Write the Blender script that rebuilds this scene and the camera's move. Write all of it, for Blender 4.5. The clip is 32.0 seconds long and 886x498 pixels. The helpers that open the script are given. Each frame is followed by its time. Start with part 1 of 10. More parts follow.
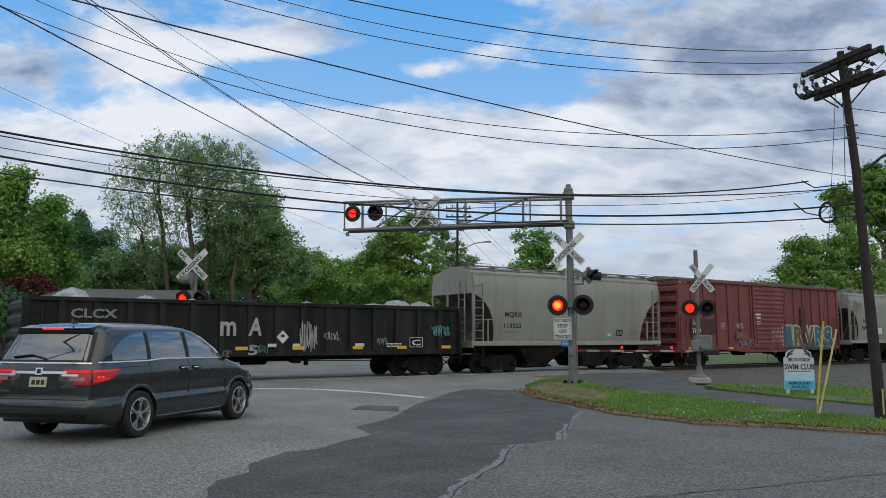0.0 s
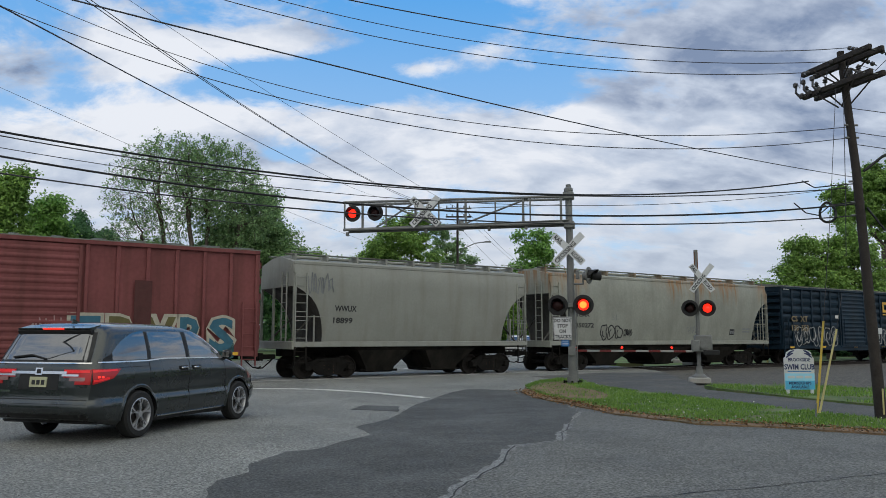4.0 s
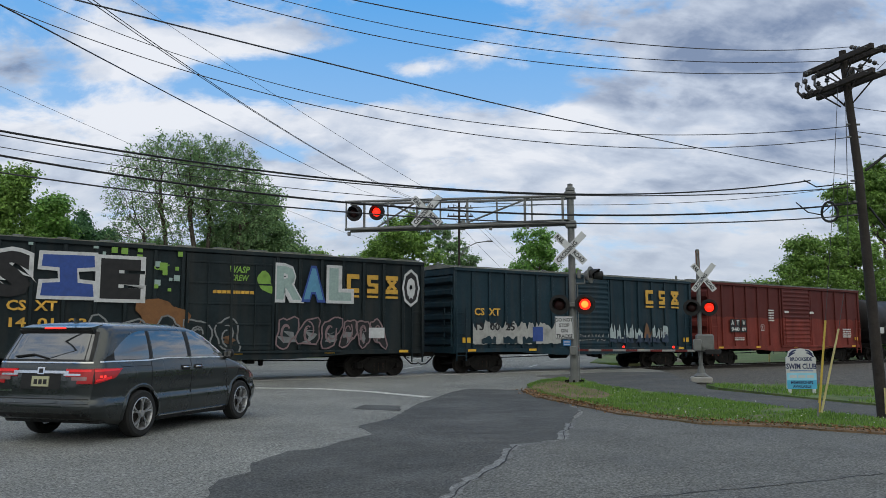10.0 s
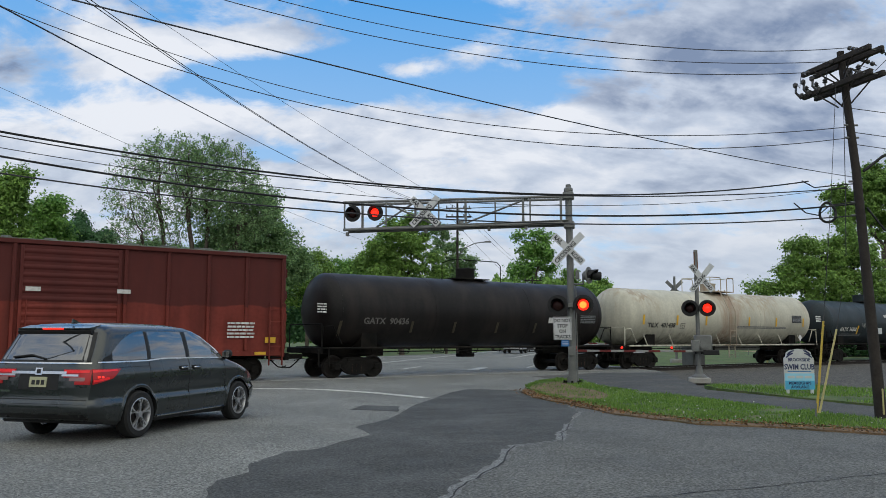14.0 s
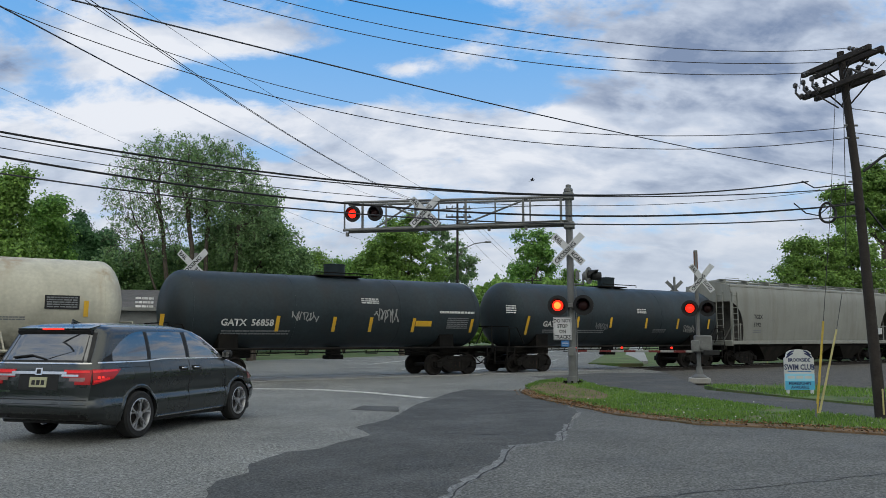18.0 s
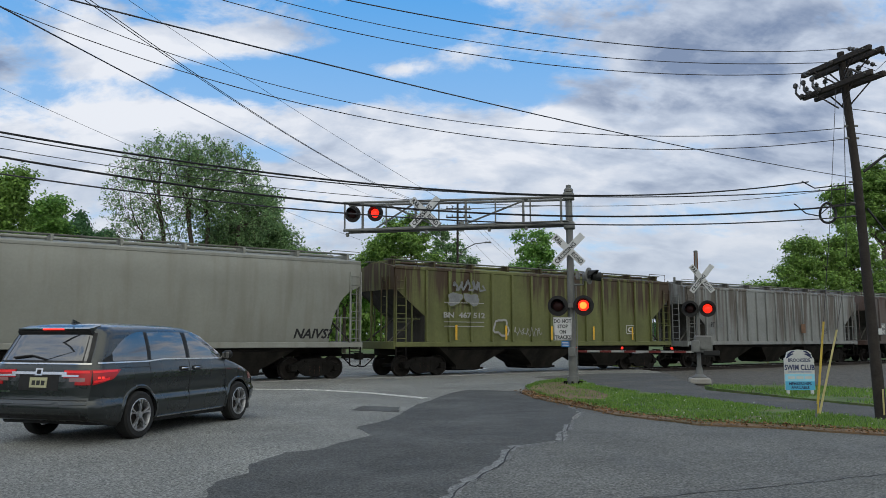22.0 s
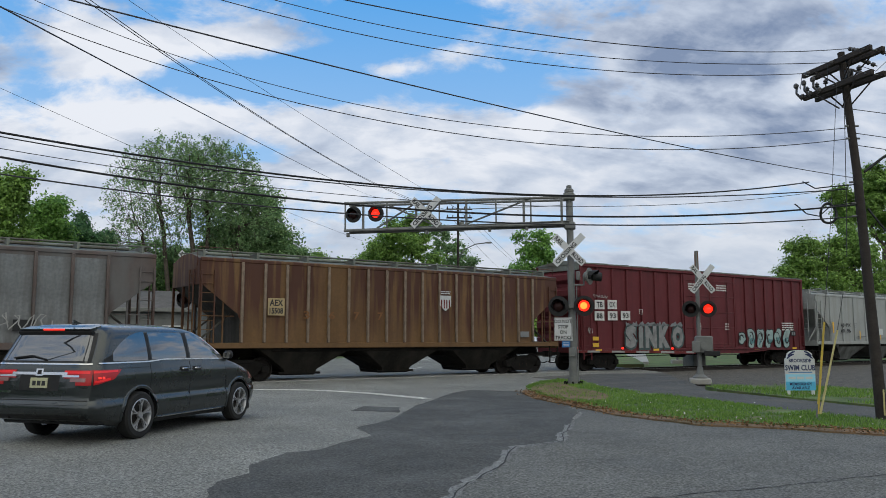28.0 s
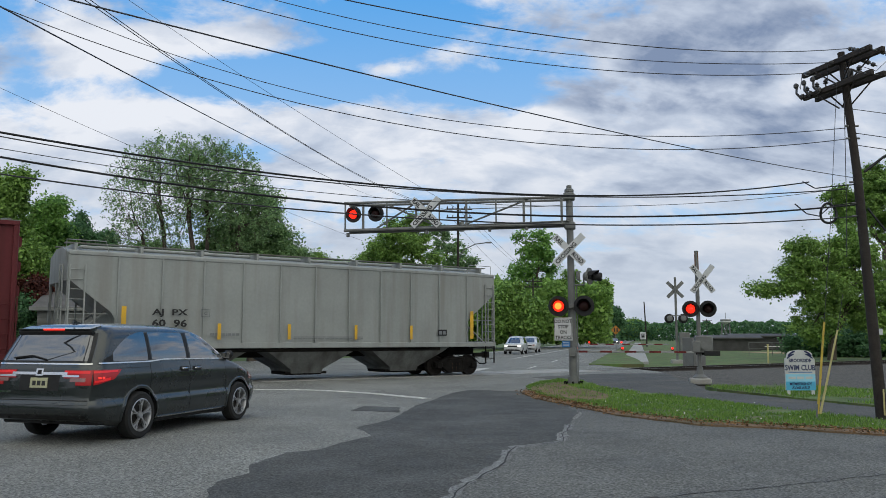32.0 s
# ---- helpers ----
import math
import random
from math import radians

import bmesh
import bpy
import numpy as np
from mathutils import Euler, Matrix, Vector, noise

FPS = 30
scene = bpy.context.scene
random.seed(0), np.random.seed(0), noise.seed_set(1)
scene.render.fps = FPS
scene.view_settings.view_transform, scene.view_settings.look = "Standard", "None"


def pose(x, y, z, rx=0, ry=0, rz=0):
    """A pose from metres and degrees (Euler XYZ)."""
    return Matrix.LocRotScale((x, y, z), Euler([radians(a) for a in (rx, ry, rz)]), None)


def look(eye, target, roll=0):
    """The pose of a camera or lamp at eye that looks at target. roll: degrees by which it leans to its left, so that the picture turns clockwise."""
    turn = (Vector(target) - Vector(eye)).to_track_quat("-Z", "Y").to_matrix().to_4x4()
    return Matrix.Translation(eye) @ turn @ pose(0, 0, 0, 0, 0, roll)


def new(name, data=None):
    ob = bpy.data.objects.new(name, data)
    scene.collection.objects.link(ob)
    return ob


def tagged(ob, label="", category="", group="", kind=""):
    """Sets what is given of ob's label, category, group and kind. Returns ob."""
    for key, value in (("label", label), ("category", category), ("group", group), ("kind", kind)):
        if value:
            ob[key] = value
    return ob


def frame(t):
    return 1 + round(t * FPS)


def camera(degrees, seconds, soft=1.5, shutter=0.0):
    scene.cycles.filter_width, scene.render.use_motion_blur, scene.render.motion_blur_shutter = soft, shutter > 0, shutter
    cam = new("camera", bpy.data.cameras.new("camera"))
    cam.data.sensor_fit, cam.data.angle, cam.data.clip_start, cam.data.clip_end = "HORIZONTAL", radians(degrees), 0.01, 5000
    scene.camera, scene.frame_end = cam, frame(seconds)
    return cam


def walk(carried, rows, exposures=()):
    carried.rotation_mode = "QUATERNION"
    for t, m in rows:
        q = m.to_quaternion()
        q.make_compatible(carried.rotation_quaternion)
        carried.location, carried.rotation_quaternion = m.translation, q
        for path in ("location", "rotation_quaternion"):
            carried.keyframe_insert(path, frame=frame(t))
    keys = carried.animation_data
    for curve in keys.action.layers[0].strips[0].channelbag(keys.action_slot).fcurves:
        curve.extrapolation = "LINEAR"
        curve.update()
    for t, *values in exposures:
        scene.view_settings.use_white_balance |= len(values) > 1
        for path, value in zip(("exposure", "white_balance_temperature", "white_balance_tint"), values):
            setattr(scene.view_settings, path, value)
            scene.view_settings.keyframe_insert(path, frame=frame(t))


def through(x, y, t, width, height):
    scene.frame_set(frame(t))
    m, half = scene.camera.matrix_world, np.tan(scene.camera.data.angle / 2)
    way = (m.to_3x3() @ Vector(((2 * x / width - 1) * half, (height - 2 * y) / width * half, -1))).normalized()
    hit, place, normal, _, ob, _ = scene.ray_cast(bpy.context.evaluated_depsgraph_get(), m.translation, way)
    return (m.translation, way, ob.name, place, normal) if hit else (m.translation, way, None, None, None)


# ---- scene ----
# ---- camera: held almost still, turning a hair ----
LENS = 57.46
EYE_Z = 1.60
cam = camera(LENS, 32.0, 0.6)


def held(dx, dy):
    """The camera's pose, nudged by thousandths of its view."""
    return pose(0, 0, EYE_Z, 96.177 + dy * 0.04, 0, dx * 0.04) @ pose(0, 0, 0, 0, 0, 0.086)


SWAY = ((0, 0, 0), (3.5, 0, 0), (5.5, 1.3, 0), (6, 1.8, 0), (6.5, 2.7, -0.6), (7.5, 3, -1), (10, 3, -1), (10.5, 1.6, -0.5),
        (11, 1, 0), (11.5, 0, 0), (17, 0, 0), (18, 0, 0.4), (20.5, 0, 0.3), (21, 0.3, 1), (23, 0.3, 1), (23.5, 1.2, 1.6), (32, 1.2, 1.4))
walk(cam, [(t, held(a, b)) for t, a, b in SWAY], [(0, 0.05, 6330, 6.0), (32, 0.05, 6330, 6.0)])

# ---- world, sun ----
world = bpy.data.worlds.new("world")
scene.world = world
world.use_nodes = True
wn = world.node_tree.nodes
wl = world.node_tree.links
sky = wn.new("ShaderNodeTexSky")
sky.sky_type = "NISHITA"
sky.sun_disc = False
sky.sun_elevation = radians(60)
sky.sun_rotation = radians(165)
sky.air_density, sky.dust_density, sky.ozone_density = 1.0, 0.6, 1.4
wn["Background"].inputs["Strength"].default_value = 0.10
wl.new(sky.outputs["Color"], wn["Background"].inputs["Color"])

sun_data = bpy.data.lights.new("sun", "SUN")
sun_data.energy, sun_data.angle, sun_data.color = 1.25, radians(60), (1.0, 0.97, 0.93)
sun = new("sun", sun_data)
sun.matrix_world = look((5.2, -19.3, 34.6), (0, 0, 0))
scene.view_settings.exposure = 0.0


# ---- mesh helpers ----
class Geo:
    """Collects vertices and faces for one mesh; slot is the material slot of the faces that follow."""

    def __init__(self):
        self.v, self.f, self.m, self.slot = [], [], [], 0

    def add(self, verts, faces):
        k = len(self.v)
        self.v.extend(tuple(p) for p in verts)
        self.f.extend(tuple(i + k for i in f) for f in faces)
        self.m.extend([self.slot] * len(faces))
        return self

    def box(self, c, s, b=0.0, rot=None):
        hx, hy, hz = s[0] / 2, s[1] / 2, s[2] / 2
        b = min(b, hx * 0.9, hy * 0.9, hz * 0.9)
        if b <= 0:
            vs = [(x, y, z) for x in (-hx, hx) for y in (-hy, hy) for z in (-hz, hz)]
            fs = [(0, 1, 3, 2), (4, 6, 7, 5), (0, 4, 5, 1), (2, 3, 7, 6), (0, 2, 6, 4), (1, 5, 7, 3)]
        else:
            vs, idx = [], {}
            for sx in (-1, 1):
                for sy in (-1, 1):
                    for sz in (-1, 1):
                        for a in range(3):
                            p = [sx * (hx - b), sy * (hy - b), sz * (hz - b)]
                            p[a] = (sx * hx, sy * hy, sz * hz)[a]
                            idx[sx, sy, sz, a] = len(vs)
                            vs.append(p)
            q = lambda *k: tuple(idx[i] for i in k)
            fs = []
            for s_ in (-1, 1):
                fs.append(q((s_, -1, -1, 0), (s_, 1, -1, 0), (s_, 1, 1, 0), (s_, -1, 1, 0))[::s_])
                fs.append(q((-1, s_, -1, 1), (-1, s_, 1, 1), (1, s_, 1, 1), (1, s_, -1, 1))[::s_])
                fs.append(q((-1, -1, s_, 2), (1, -1, s_, 2), (1, 1, s_, 2), (-1, 1, s_, 2))[::s_])
                for r_ in (-1, 1):
                    fs.append(q((s_, r_, -1, 0), (s_, r_, 1, 0), (s_, r_, 1, 1), (s_, r_, -1, 1)))
                    fs.append(q((s_, -1, r_, 0), (s_, 1, r_, 0), (s_, 1, r_, 2), (s_, -1, r_, 2)))
                    fs.append(q((-1, s_, r_, 1), (1, s_, r_, 1), (1, s_, r_, 2), (-1, s_, r_, 2)))
                    for t_ in (-1, 1):
                        fs.append(q((s_, r_, t_, 0), (s_, r_, t_, 1), (s_, r_, t_, 2)))
        vs = [Vector(p) for p in vs]
        if rot is not None:
            vs = [rot @ p for p in vs]
        c = Vector(c)
        return self.add([p + c for p in vs], fs)

    def ring(self, p, d, r, n, up=None):
        d = Vector(d).normalized()
        a = d.orthogonal().normalized() if up is None else Vector(up)
        e = d.cross(a)
        return [Vector(p) + a * (r * math.cos(2 * math.pi * i / n)) + e * (r * math.sin(2 * math.pi * i / n)) for i in range(n)]

    def cyl(self, p0, p1, r0, r1=None, n=10, caps=True):
        p0, p1 = Vector(p0), Vector(p1)
        r1 = r0 if r1 is None else r1
        d = p1 - p0
        vs = self.ring(p0, d, r0, n) + self.ring(p1, d, r1, n)
        fs = [(i, (i + 1) % n, n + (i + 1) % n, n + i) for i in range(n)]
        if caps:
            fs += [tuple(range(n))[::-1], tuple(range(n, 2 * n))]
        return self.add(vs, fs)

    def tube(self, pts, r, n=6, taper=None):
        pts = [Vector(p) for p in pts]
        vs, up = [], None
        for i, p in enumerate(pts):
            d = (pts[min(i + 1, len(pts) - 1)] - pts[max(i - 1, 0)]).normalized()
            if up is None:
                up = d.orthogonal().normalized()
            up = (up - d * up.dot(d))
            up = up.normalized() if up.length > 1e-6 else d.orthogonal().normalized()
            k = r if taper is None else r + (taper - r) * i / (len(pts) - 1)
            vs += self.ring(p, d, k, n, up)
        fs = []
        for j in range(len(pts) - 1):
            for i in range(n):
                fs.append((j * n + i, j * n + (i + 1) % n, (j + 1) * n + (i + 1) % n, (j + 1) * n + i))
        fs += [tuple(range(n))[::-1], tuple(range((len(pts) - 1) * n, len(pts) * n))]
        return self.add(vs, fs)

    def prism(self, poly, a, b, axis="y"):
        """A polygon in the plane across the axis, drawn out from a to b."""
        n = len(poly)
        put = {"x": lambda p, k: (k, p[0], p[1]), "y": lambda p, k: (p[0], k, p[1]), "z": lambda p, k: (p[0], p[1], k)}[axis]
        vs = [put(p, a) for p in poly] + [put(p, b) for p in poly]
        fs = [(i, (i + 1) % n, n + (i + 1) % n, n + i) for i in range(n)] + [tuple(range(n))[::-1], tuple(range(n, 2 * n))]
        return self.add(vs, fs)

    def lathe(self, profile, o, d, n=20, up=None, caps=True):
        """profile: (distance along d, radius) from end to end."""
        o, d = Vector(o), Vector(d).normalized()
        up = d.orthogonal().normalized() if up is None else Vector(up)
        vs = []
        for a, r in profile:
            vs += self.ring(o + d * a, d, max(r, 1e-4), n, up)
        fs = []
        for j in range(len(profile) - 1):
            for i in range(n):
                fs.append((j * n + i, j * n + (i + 1) % n, (j + 1) * n + (i + 1) % n, (j + 1) * n + i))
        if caps:
            fs += [tuple(range(n))[::-1], tuple(range((len(profile) - 1) * n, len(profile) * n))]
        return self.add(vs, fs)

    def loft(self, loops, closed=True, caps=True):
        n = len(loops[0])
        vs = [p for l in loops for p in l]
        fs = []
        for j in range(len(loops) - 1):
            for i in range(n if closed else n - 1):
                fs.append((j * n + i, j * n + (i + 1) % n, (j + 1) * n + (i + 1) % n, (j + 1) * n + i))
        if caps and closed:
            fs += [tuple(range(n))[::-1], tuple(range((len(loops) - 1) * n, len(loops) * n))]
        return self.add(vs, fs)

    def mesh(self, name, mats, smooth=38):
        me = bpy.data.meshes.new(name)
        me.from_pydata(self.v, [], self.f)
        for m in (mats if isinstance(mats, (list, tuple)) else [mats]):
            me.materials.append(m)
        me.polygons.foreach_set("material_index", self.m)
        bm = bmesh.new()
        bm.from_mesh(me)
        bmesh.ops.recalc_face_normals(bm, faces=bm.faces)
        bm.to_mesh(me)
        bm.free()
        if smooth:
            me.polygons.foreach_set("use_smooth", [True] * len(me.polygons))
            me.set_sharp_from_angle(angle=radians(smooth))
        me.update()
        return me


def part(name, geo, mats, parent, label="", at=None, smooth=38):
    """One mesh object under a thing or a part. geo: a Geo, or a mesh to share."""
    me = geo.mesh(name, mats, smooth) if isinstance(geo, Geo) else geo
    ob = new(name, me)
    ob.parent = parent
    if at is not None:
        ob.matrix_basis = at
    if label:
        ob["label"] = label
    return ob


def thing(name, label, category, m=None, group="", kind=""):
    """An Empty at the thing's base, to carry its parts."""
    ob = new(name)
    ob.empty_display_size = 0.3
    if m is not None:
        ob.matrix_basis = m
    return tagged(ob, label, category, group, kind)


def solid(name, geo, mats, label, category, m=None, group="", kind="", smooth=38):
    """A thing of one mesh."""
    ob = new(name, geo.mesh(name, mats, smooth) if isinstance(geo, Geo) else geo)
    if m is not None:
        ob.matrix_basis = m
    return tagged(ob, label, category, group, kind)


LETTERS = {}


def letters(text, size, squeeze=1.0, align="LEFT", shear=0.0, depth=0.0):
    """A flat mesh of the words, in the plane that faces -y, its base line on z = 0."""
    key = (text, size, squeeze, align, shear, depth)
    if key not in LETTERS:
        cu = bpy.data.curves.new("lettering", "FONT")
        cu.body, cu.size, cu.align_x, cu.shear, cu.offset = text, size, align, shear, size * 0.030
        cu.resolution_u = 2
        ob = bpy.data.objects.new("lettering", cu)
        me = bpy.data.meshes.new_from_object(ob)
        bpy.data.objects.remove(ob)
        me.transform(Matrix.Rotation(radians(90), 4, "X") @ Matrix.Diagonal((squeeze, 1, 1, 1)))
        LETTERS[key] = me
    return LETTERS[key]


def lettering(name, text, size, mat, parent, x, y, z, squeeze=1.0, align="LEFT", shear=0.0, turn=0.0, label="", rz=0.0):
    me = letters(text, size, squeeze, align, shear)
    if me.users and (not me.materials or me.materials[0] is not mat):
        me = me.copy()
        me.materials.clear()
    if not me.materials:
        me.materials.append(mat)
    ob = new(name, me)
    ob.parent = parent
    ob.matrix_basis = pose(x, y, z, 0, turn, rz)
    if label:
        ob["label"] = label
    return ob


SHARED = {}


def shared(key, make):
    if key not in SHARED:
        SHARED[key] = make()
    return SHARED[key]


# ---- materials ----
def material(name, base, rough=0.7, metal=0.0, vary=0.25, scale=3.0, grain=40.0, bump=0.1, dirt=None, dirt_amount=0.0, streak=0.0,
             spec=0.4, islands=0.0, coat=0.0, dirt_scale=1.2, objects=0.0, speck=None, cracks=0.0, stones=0.0, stone_size=55.0):
    """Paint, metal, stone: two scales of colour change, optional dirt in patches or upright streaks, fine relief."""
    mat = bpy.data.materials.new(name)
    mat.use_nodes = True
    nt = mat.node_tree
    n, l = nt.nodes, nt.links
    b = n["Principled BSDF"]
    b.inputs["Roughness"].default_value = rough
    b.inputs["Metallic"].default_value = metal
    b.inputs["Specular IOR Level"].default_value = spec
    b.inputs["Coat Weight"].default_value = coat
    co = n.new("ShaderNodeTexCoord")

    def tex(sc, stretch=(1, 1, 1), detail=4.0):
        mp = n.new("ShaderNodeMapping")
        mp.inputs["Scale"].default_value = stretch
        l.new(co.outputs["Object"], mp.inputs["Vector"])
        t = n.new("ShaderNodeTexNoise")
        t.inputs["Scale"].default_value = sc
        t.inputs["Detail"].default_value = detail
        l.new(mp.outputs["Vector"], t.inputs["Vector"])
        return t.outputs["Fac"]

    def ramp(fac, lo, hi, a=0.0, c=1.0):
        r = n.new("ShaderNodeMapRange")
        for k, v in (("From Min", lo), ("From Max", hi), ("To Min", a), ("To Max", c)):
            r.inputs[k].default_value = v
        l.new(fac, r.inputs["Value"])
        return r.outputs["Result"]

    def mix(kind, fac, a, c):
        m = n.new("ShaderNodeMix")
        m.data_type, m.blend_type = "RGBA", kind
        for sock, val in ((m.inputs[0], fac), (m.inputs[6], a), (m.inputs[7], c)):
            if isinstance(val, (int, float)):
                sock.default_value = val
            elif isinstance(val, tuple):
                sock.default_value = (*val[:3], 1)
            else:
                l.new(val, sock)
        return m.outputs[2]

    big = ramp(tex(scale), 0.3, 0.7, 1 - vary, 1 + vary)
    sp = vary * 0.5 if speck is None else speck
    fine = ramp(tex(grain, detail=3.0), 0.3, 0.7, 1 - sp, 1 + sp)
    mult = n.new("ShaderNodeMath")
    mult.operation = "MULTIPLY"
    l.new(big, mult.inputs[0])
    l.new(fine, mult.inputs[1])
    val = mult.outputs[0]
    if islands or objects:
        src = n.new("ShaderNodeNewGeometry").outputs["Random Per Island"] if islands else n.new("ShaderNodeObjectInfo").outputs["Random"]
        k = n.new("ShaderNodeMath")
        k.operation = "MULTIPLY"
        l.new(val, k.inputs[0])
        l.new(ramp(src, 0, 1, 1 - (islands or objects), 1 + (islands or objects)), k.inputs[1])
        val = k.outputs[0]
    vm = n.new("ShaderNodeVectorMath")
    vm.operation = "SCALE"
    vm.inputs[0].default_value = base[:3]
    l.new(val, vm.inputs["Scale"])
    col = vm.outputs[0]
    if dirt:
        if streak:
            st = ramp(tex(1.0, (streak, streak, 0.22), 5.0), 0.5 - dirt_amount * 0.35, 0.78 - dirt_amount * 0.2, 0.0, min(1.0, 0.55 + dirt_amount))
        else:
            st = ramp(tex(dirt_scale, detail=6.0), 0.52 - dirt_amount * 0.4, 0.72 - dirt_amount * 0.2, 0.0, min(1.0, 0.5 + dirt_amount))
        col = mix("MIX", st, col, dirt)
    if cracks:
        vor = n.new("ShaderNodeTexVoronoi")
        vor.feature = "DISTANCE_TO_EDGE"
        vor.inputs["Scale"].default_value = cracks
        wob = n.new("ShaderNodeTexNoise")
        wob.inputs["Scale"].default_value = 1.1
        wob.inputs["Detail"].default_value = 6
        l.new(co.outputs["Object"], wob.inputs["Vector"])
        jig = n.new("ShaderNodeVectorMath")
        jig.operation = "MULTIPLY_ADD"
        l.new(wob.outputs["Color"], jig.inputs[0])
        jig.inputs[1].default_value = (1.6, 1.6, 0)
        l.new(co.outputs["Object"], jig.inputs[2])
        l.new(jig.outputs[0], vor.inputs["Vector"])
        col = mix("MIX", ramp(vor.outputs["Distance"], 0.0, 0.006, 0.75, 0.0), col, tuple(q * 0.35 for q in base))
    if stones:
        # single stones of the aggregate, some pale, some dark
        ag = n.new("ShaderNodeTexVoronoi")
        ag.inputs["Scale"].default_value = stone_size
        l.new(co.outputs["Object"], ag.inputs["Vector"])
        pick = n.new("ShaderNodeSeparateColor")
        l.new(ag.outputs["Color"], pick.inputs[0])
        tone = ramp(pick.outputs[0], 0.0, 1.0, 1 - stones, 1 + stones)
        pale = ramp(pick.outputs[1], 0.90, 0.96, 0.0, 0.55 * stones)
        scaled = n.new("ShaderNodeVectorMath")
        scaled.operation = "SCALE"
        l.new(col, scaled.inputs[0])
        l.new(tone, scaled.inputs["Scale"])
        col = mix("MIX", pale, scaled.outputs[0], tuple(min(0.5, q * 2.2 + 0.05) for q in base))
    l.new(col, b.inputs["Base Color"])
    l.new(ramp(tex(scale * 2.3), 0.3, 0.7, max(rough - 0.08, 0.03), min(rough + 0.1, 1.0)), b.inputs["Roughness"])
    if bump:
        bp = n.new("ShaderNodeBump")
        bp.inputs["Strength"].default_value = bump
        bp.inputs["Distance"].default_value = 0.01
        l.new(tex(grain * 1.3, detail=3.0), bp.inputs["Height"])
        l.new(bp.outputs["Normal"], b.inputs["Normal"])
    return mat


def glow(name, colour, strength, base=(0.2, 0.01, 0.01)):
    mat = bpy.data.materials.new(name)
    mat.use_nodes = True
    b = mat.node_tree.nodes["Principled BSDF"]
    b.inputs["Base Color"].default_value = (*base, 1)
    b.inputs["Emission Color"].default_value = (*colour, 1)
    b.inputs["Emission Strength"].default_value = strength
    b.inputs["Roughness"].default_value = 0.3
    return mat


def tinted_glass(name, colour, rough=0.02):
    mat = bpy.data.materials.new(name)
    mat.use_nodes = True
    b = mat.node_tree.nodes["Principled BSDF"]
    b.inputs["Base Color"].default_value = (*colour, 1)
    b.inputs["Roughness"].default_value = rough
    b.inputs["IOR"].default_value = 1.8
    b.inputs["Specular IOR Level"].default_value = 0.9
    b.inputs["Coat Weight"].default_value = 1.0
    return mat


def foliage(name, base, vary=0.45, through=0.35):
    mat = bpy.data.materials.new(name)
    mat.use_nodes = True
    nt = mat.node_tree
    n, l = nt.nodes, nt.links
    b = n["Principled BSDF"]
    b.inputs["Roughness"].default_value = 0.55
    b.inputs["Specular IOR Level"].default_value = 0.25
    geo = n.new("ShaderNodeNewGeometry")
    co = n.new("ShaderNodeTexCoord")
    nz = n.new("ShaderNodeTexNoise")
    nz.inputs["Scale"].default_value = 0.55
    nz.inputs["Detail"].default_value = 3
    l.new(co.outputs["Object"], nz.inputs["Vector"])
    add = n.new("ShaderNodeMath")
    add.operation = "ADD"
    l.new(geo.outputs["Random Per Island"], add.inputs[0])
    l.new(nz.outputs["Fac"], add.inputs[1])
    r = n.new("ShaderNodeMapRange")
    r.inputs["From Min"].default_value, r.inputs["From Max"].default_value = 0.3, 1.6
    l.new(add.outputs[0], r.inputs["Value"])
    ramp = n.new("ShaderNodeValToRGB")
    e = ramp.color_ramp.elements
    e[0].color = (base[0] * (1 - vary) * 0.9, base[1] * (1 - vary), base[2] * (1 - vary), 1)
    e[1].color = (base[0] * (1 + vary) * 1.12, base[1] * (1 + vary), base[2] * (1 + vary) * 0.8, 1)
    l.new(r.outputs["Result"], ramp.inputs["Fac"])
    l.new(ramp.outputs["Color"], b.inputs["Base Color"])
    tr = n.new("ShaderNodeBsdfTranslucent")
    l.new(ramp.outputs["Color"], tr.inputs["Color"])
    ms = n.new("ShaderNodeMixShader")
    ms.inputs["Fac"].default_value = through
    l.new(b.outputs["BSDF"], ms.inputs[1])
    l.new(tr.outputs["BSDF"], ms.inputs[2])
    l.new(ms.outputs["Shader"], n["Material Output"].inputs["Surface"])
    return mat


ASPHALT_OLD = material("worn_asphalt", (0.190, 0.191, 0.176), 0.92, vary=0.16, scale=0.5, grain=30, bump=0.35, speck=0.5, dirt=(0.12, 0.122, 0.116), dirt_amount=0.16, dirt_scale=0.30, stones=0.55, stone_size=48)
ASPHALT_NEW = material("patched_asphalt", (0.060, 0.061, 0.058), 0.88, vary=0.15, scale=0.8, grain=30, bump=0.30, speck=0.5, dirt=(0.115, 0.116, 0.112), dirt_amount=0.12, dirt_scale=0.5, stones=0.55, stone_size=55)
ASPHALT_SIDE = material("side_road_asphalt", (0.118, 0.119, 0.111), 0.9, vary=0.14, scale=0.6, grain=30, bump=0.30, speck=0.5, dirt=(0.082, 0.084, 0.082), dirt_amount=0.14, dirt_scale=0.4, stones=0.55, stone_size=50)
ASPHALT_PATH = material("footpath_asphalt", (0.070, 0.071, 0.070), 0.92, vary=0.15, scale=0.7, grain=30, bump=0.30, speck=0.5, dirt=(0.12, 0.11, 0.09), dirt_amount=0.10, dirt_scale=0.6, stones=0.4, stone_size=50)
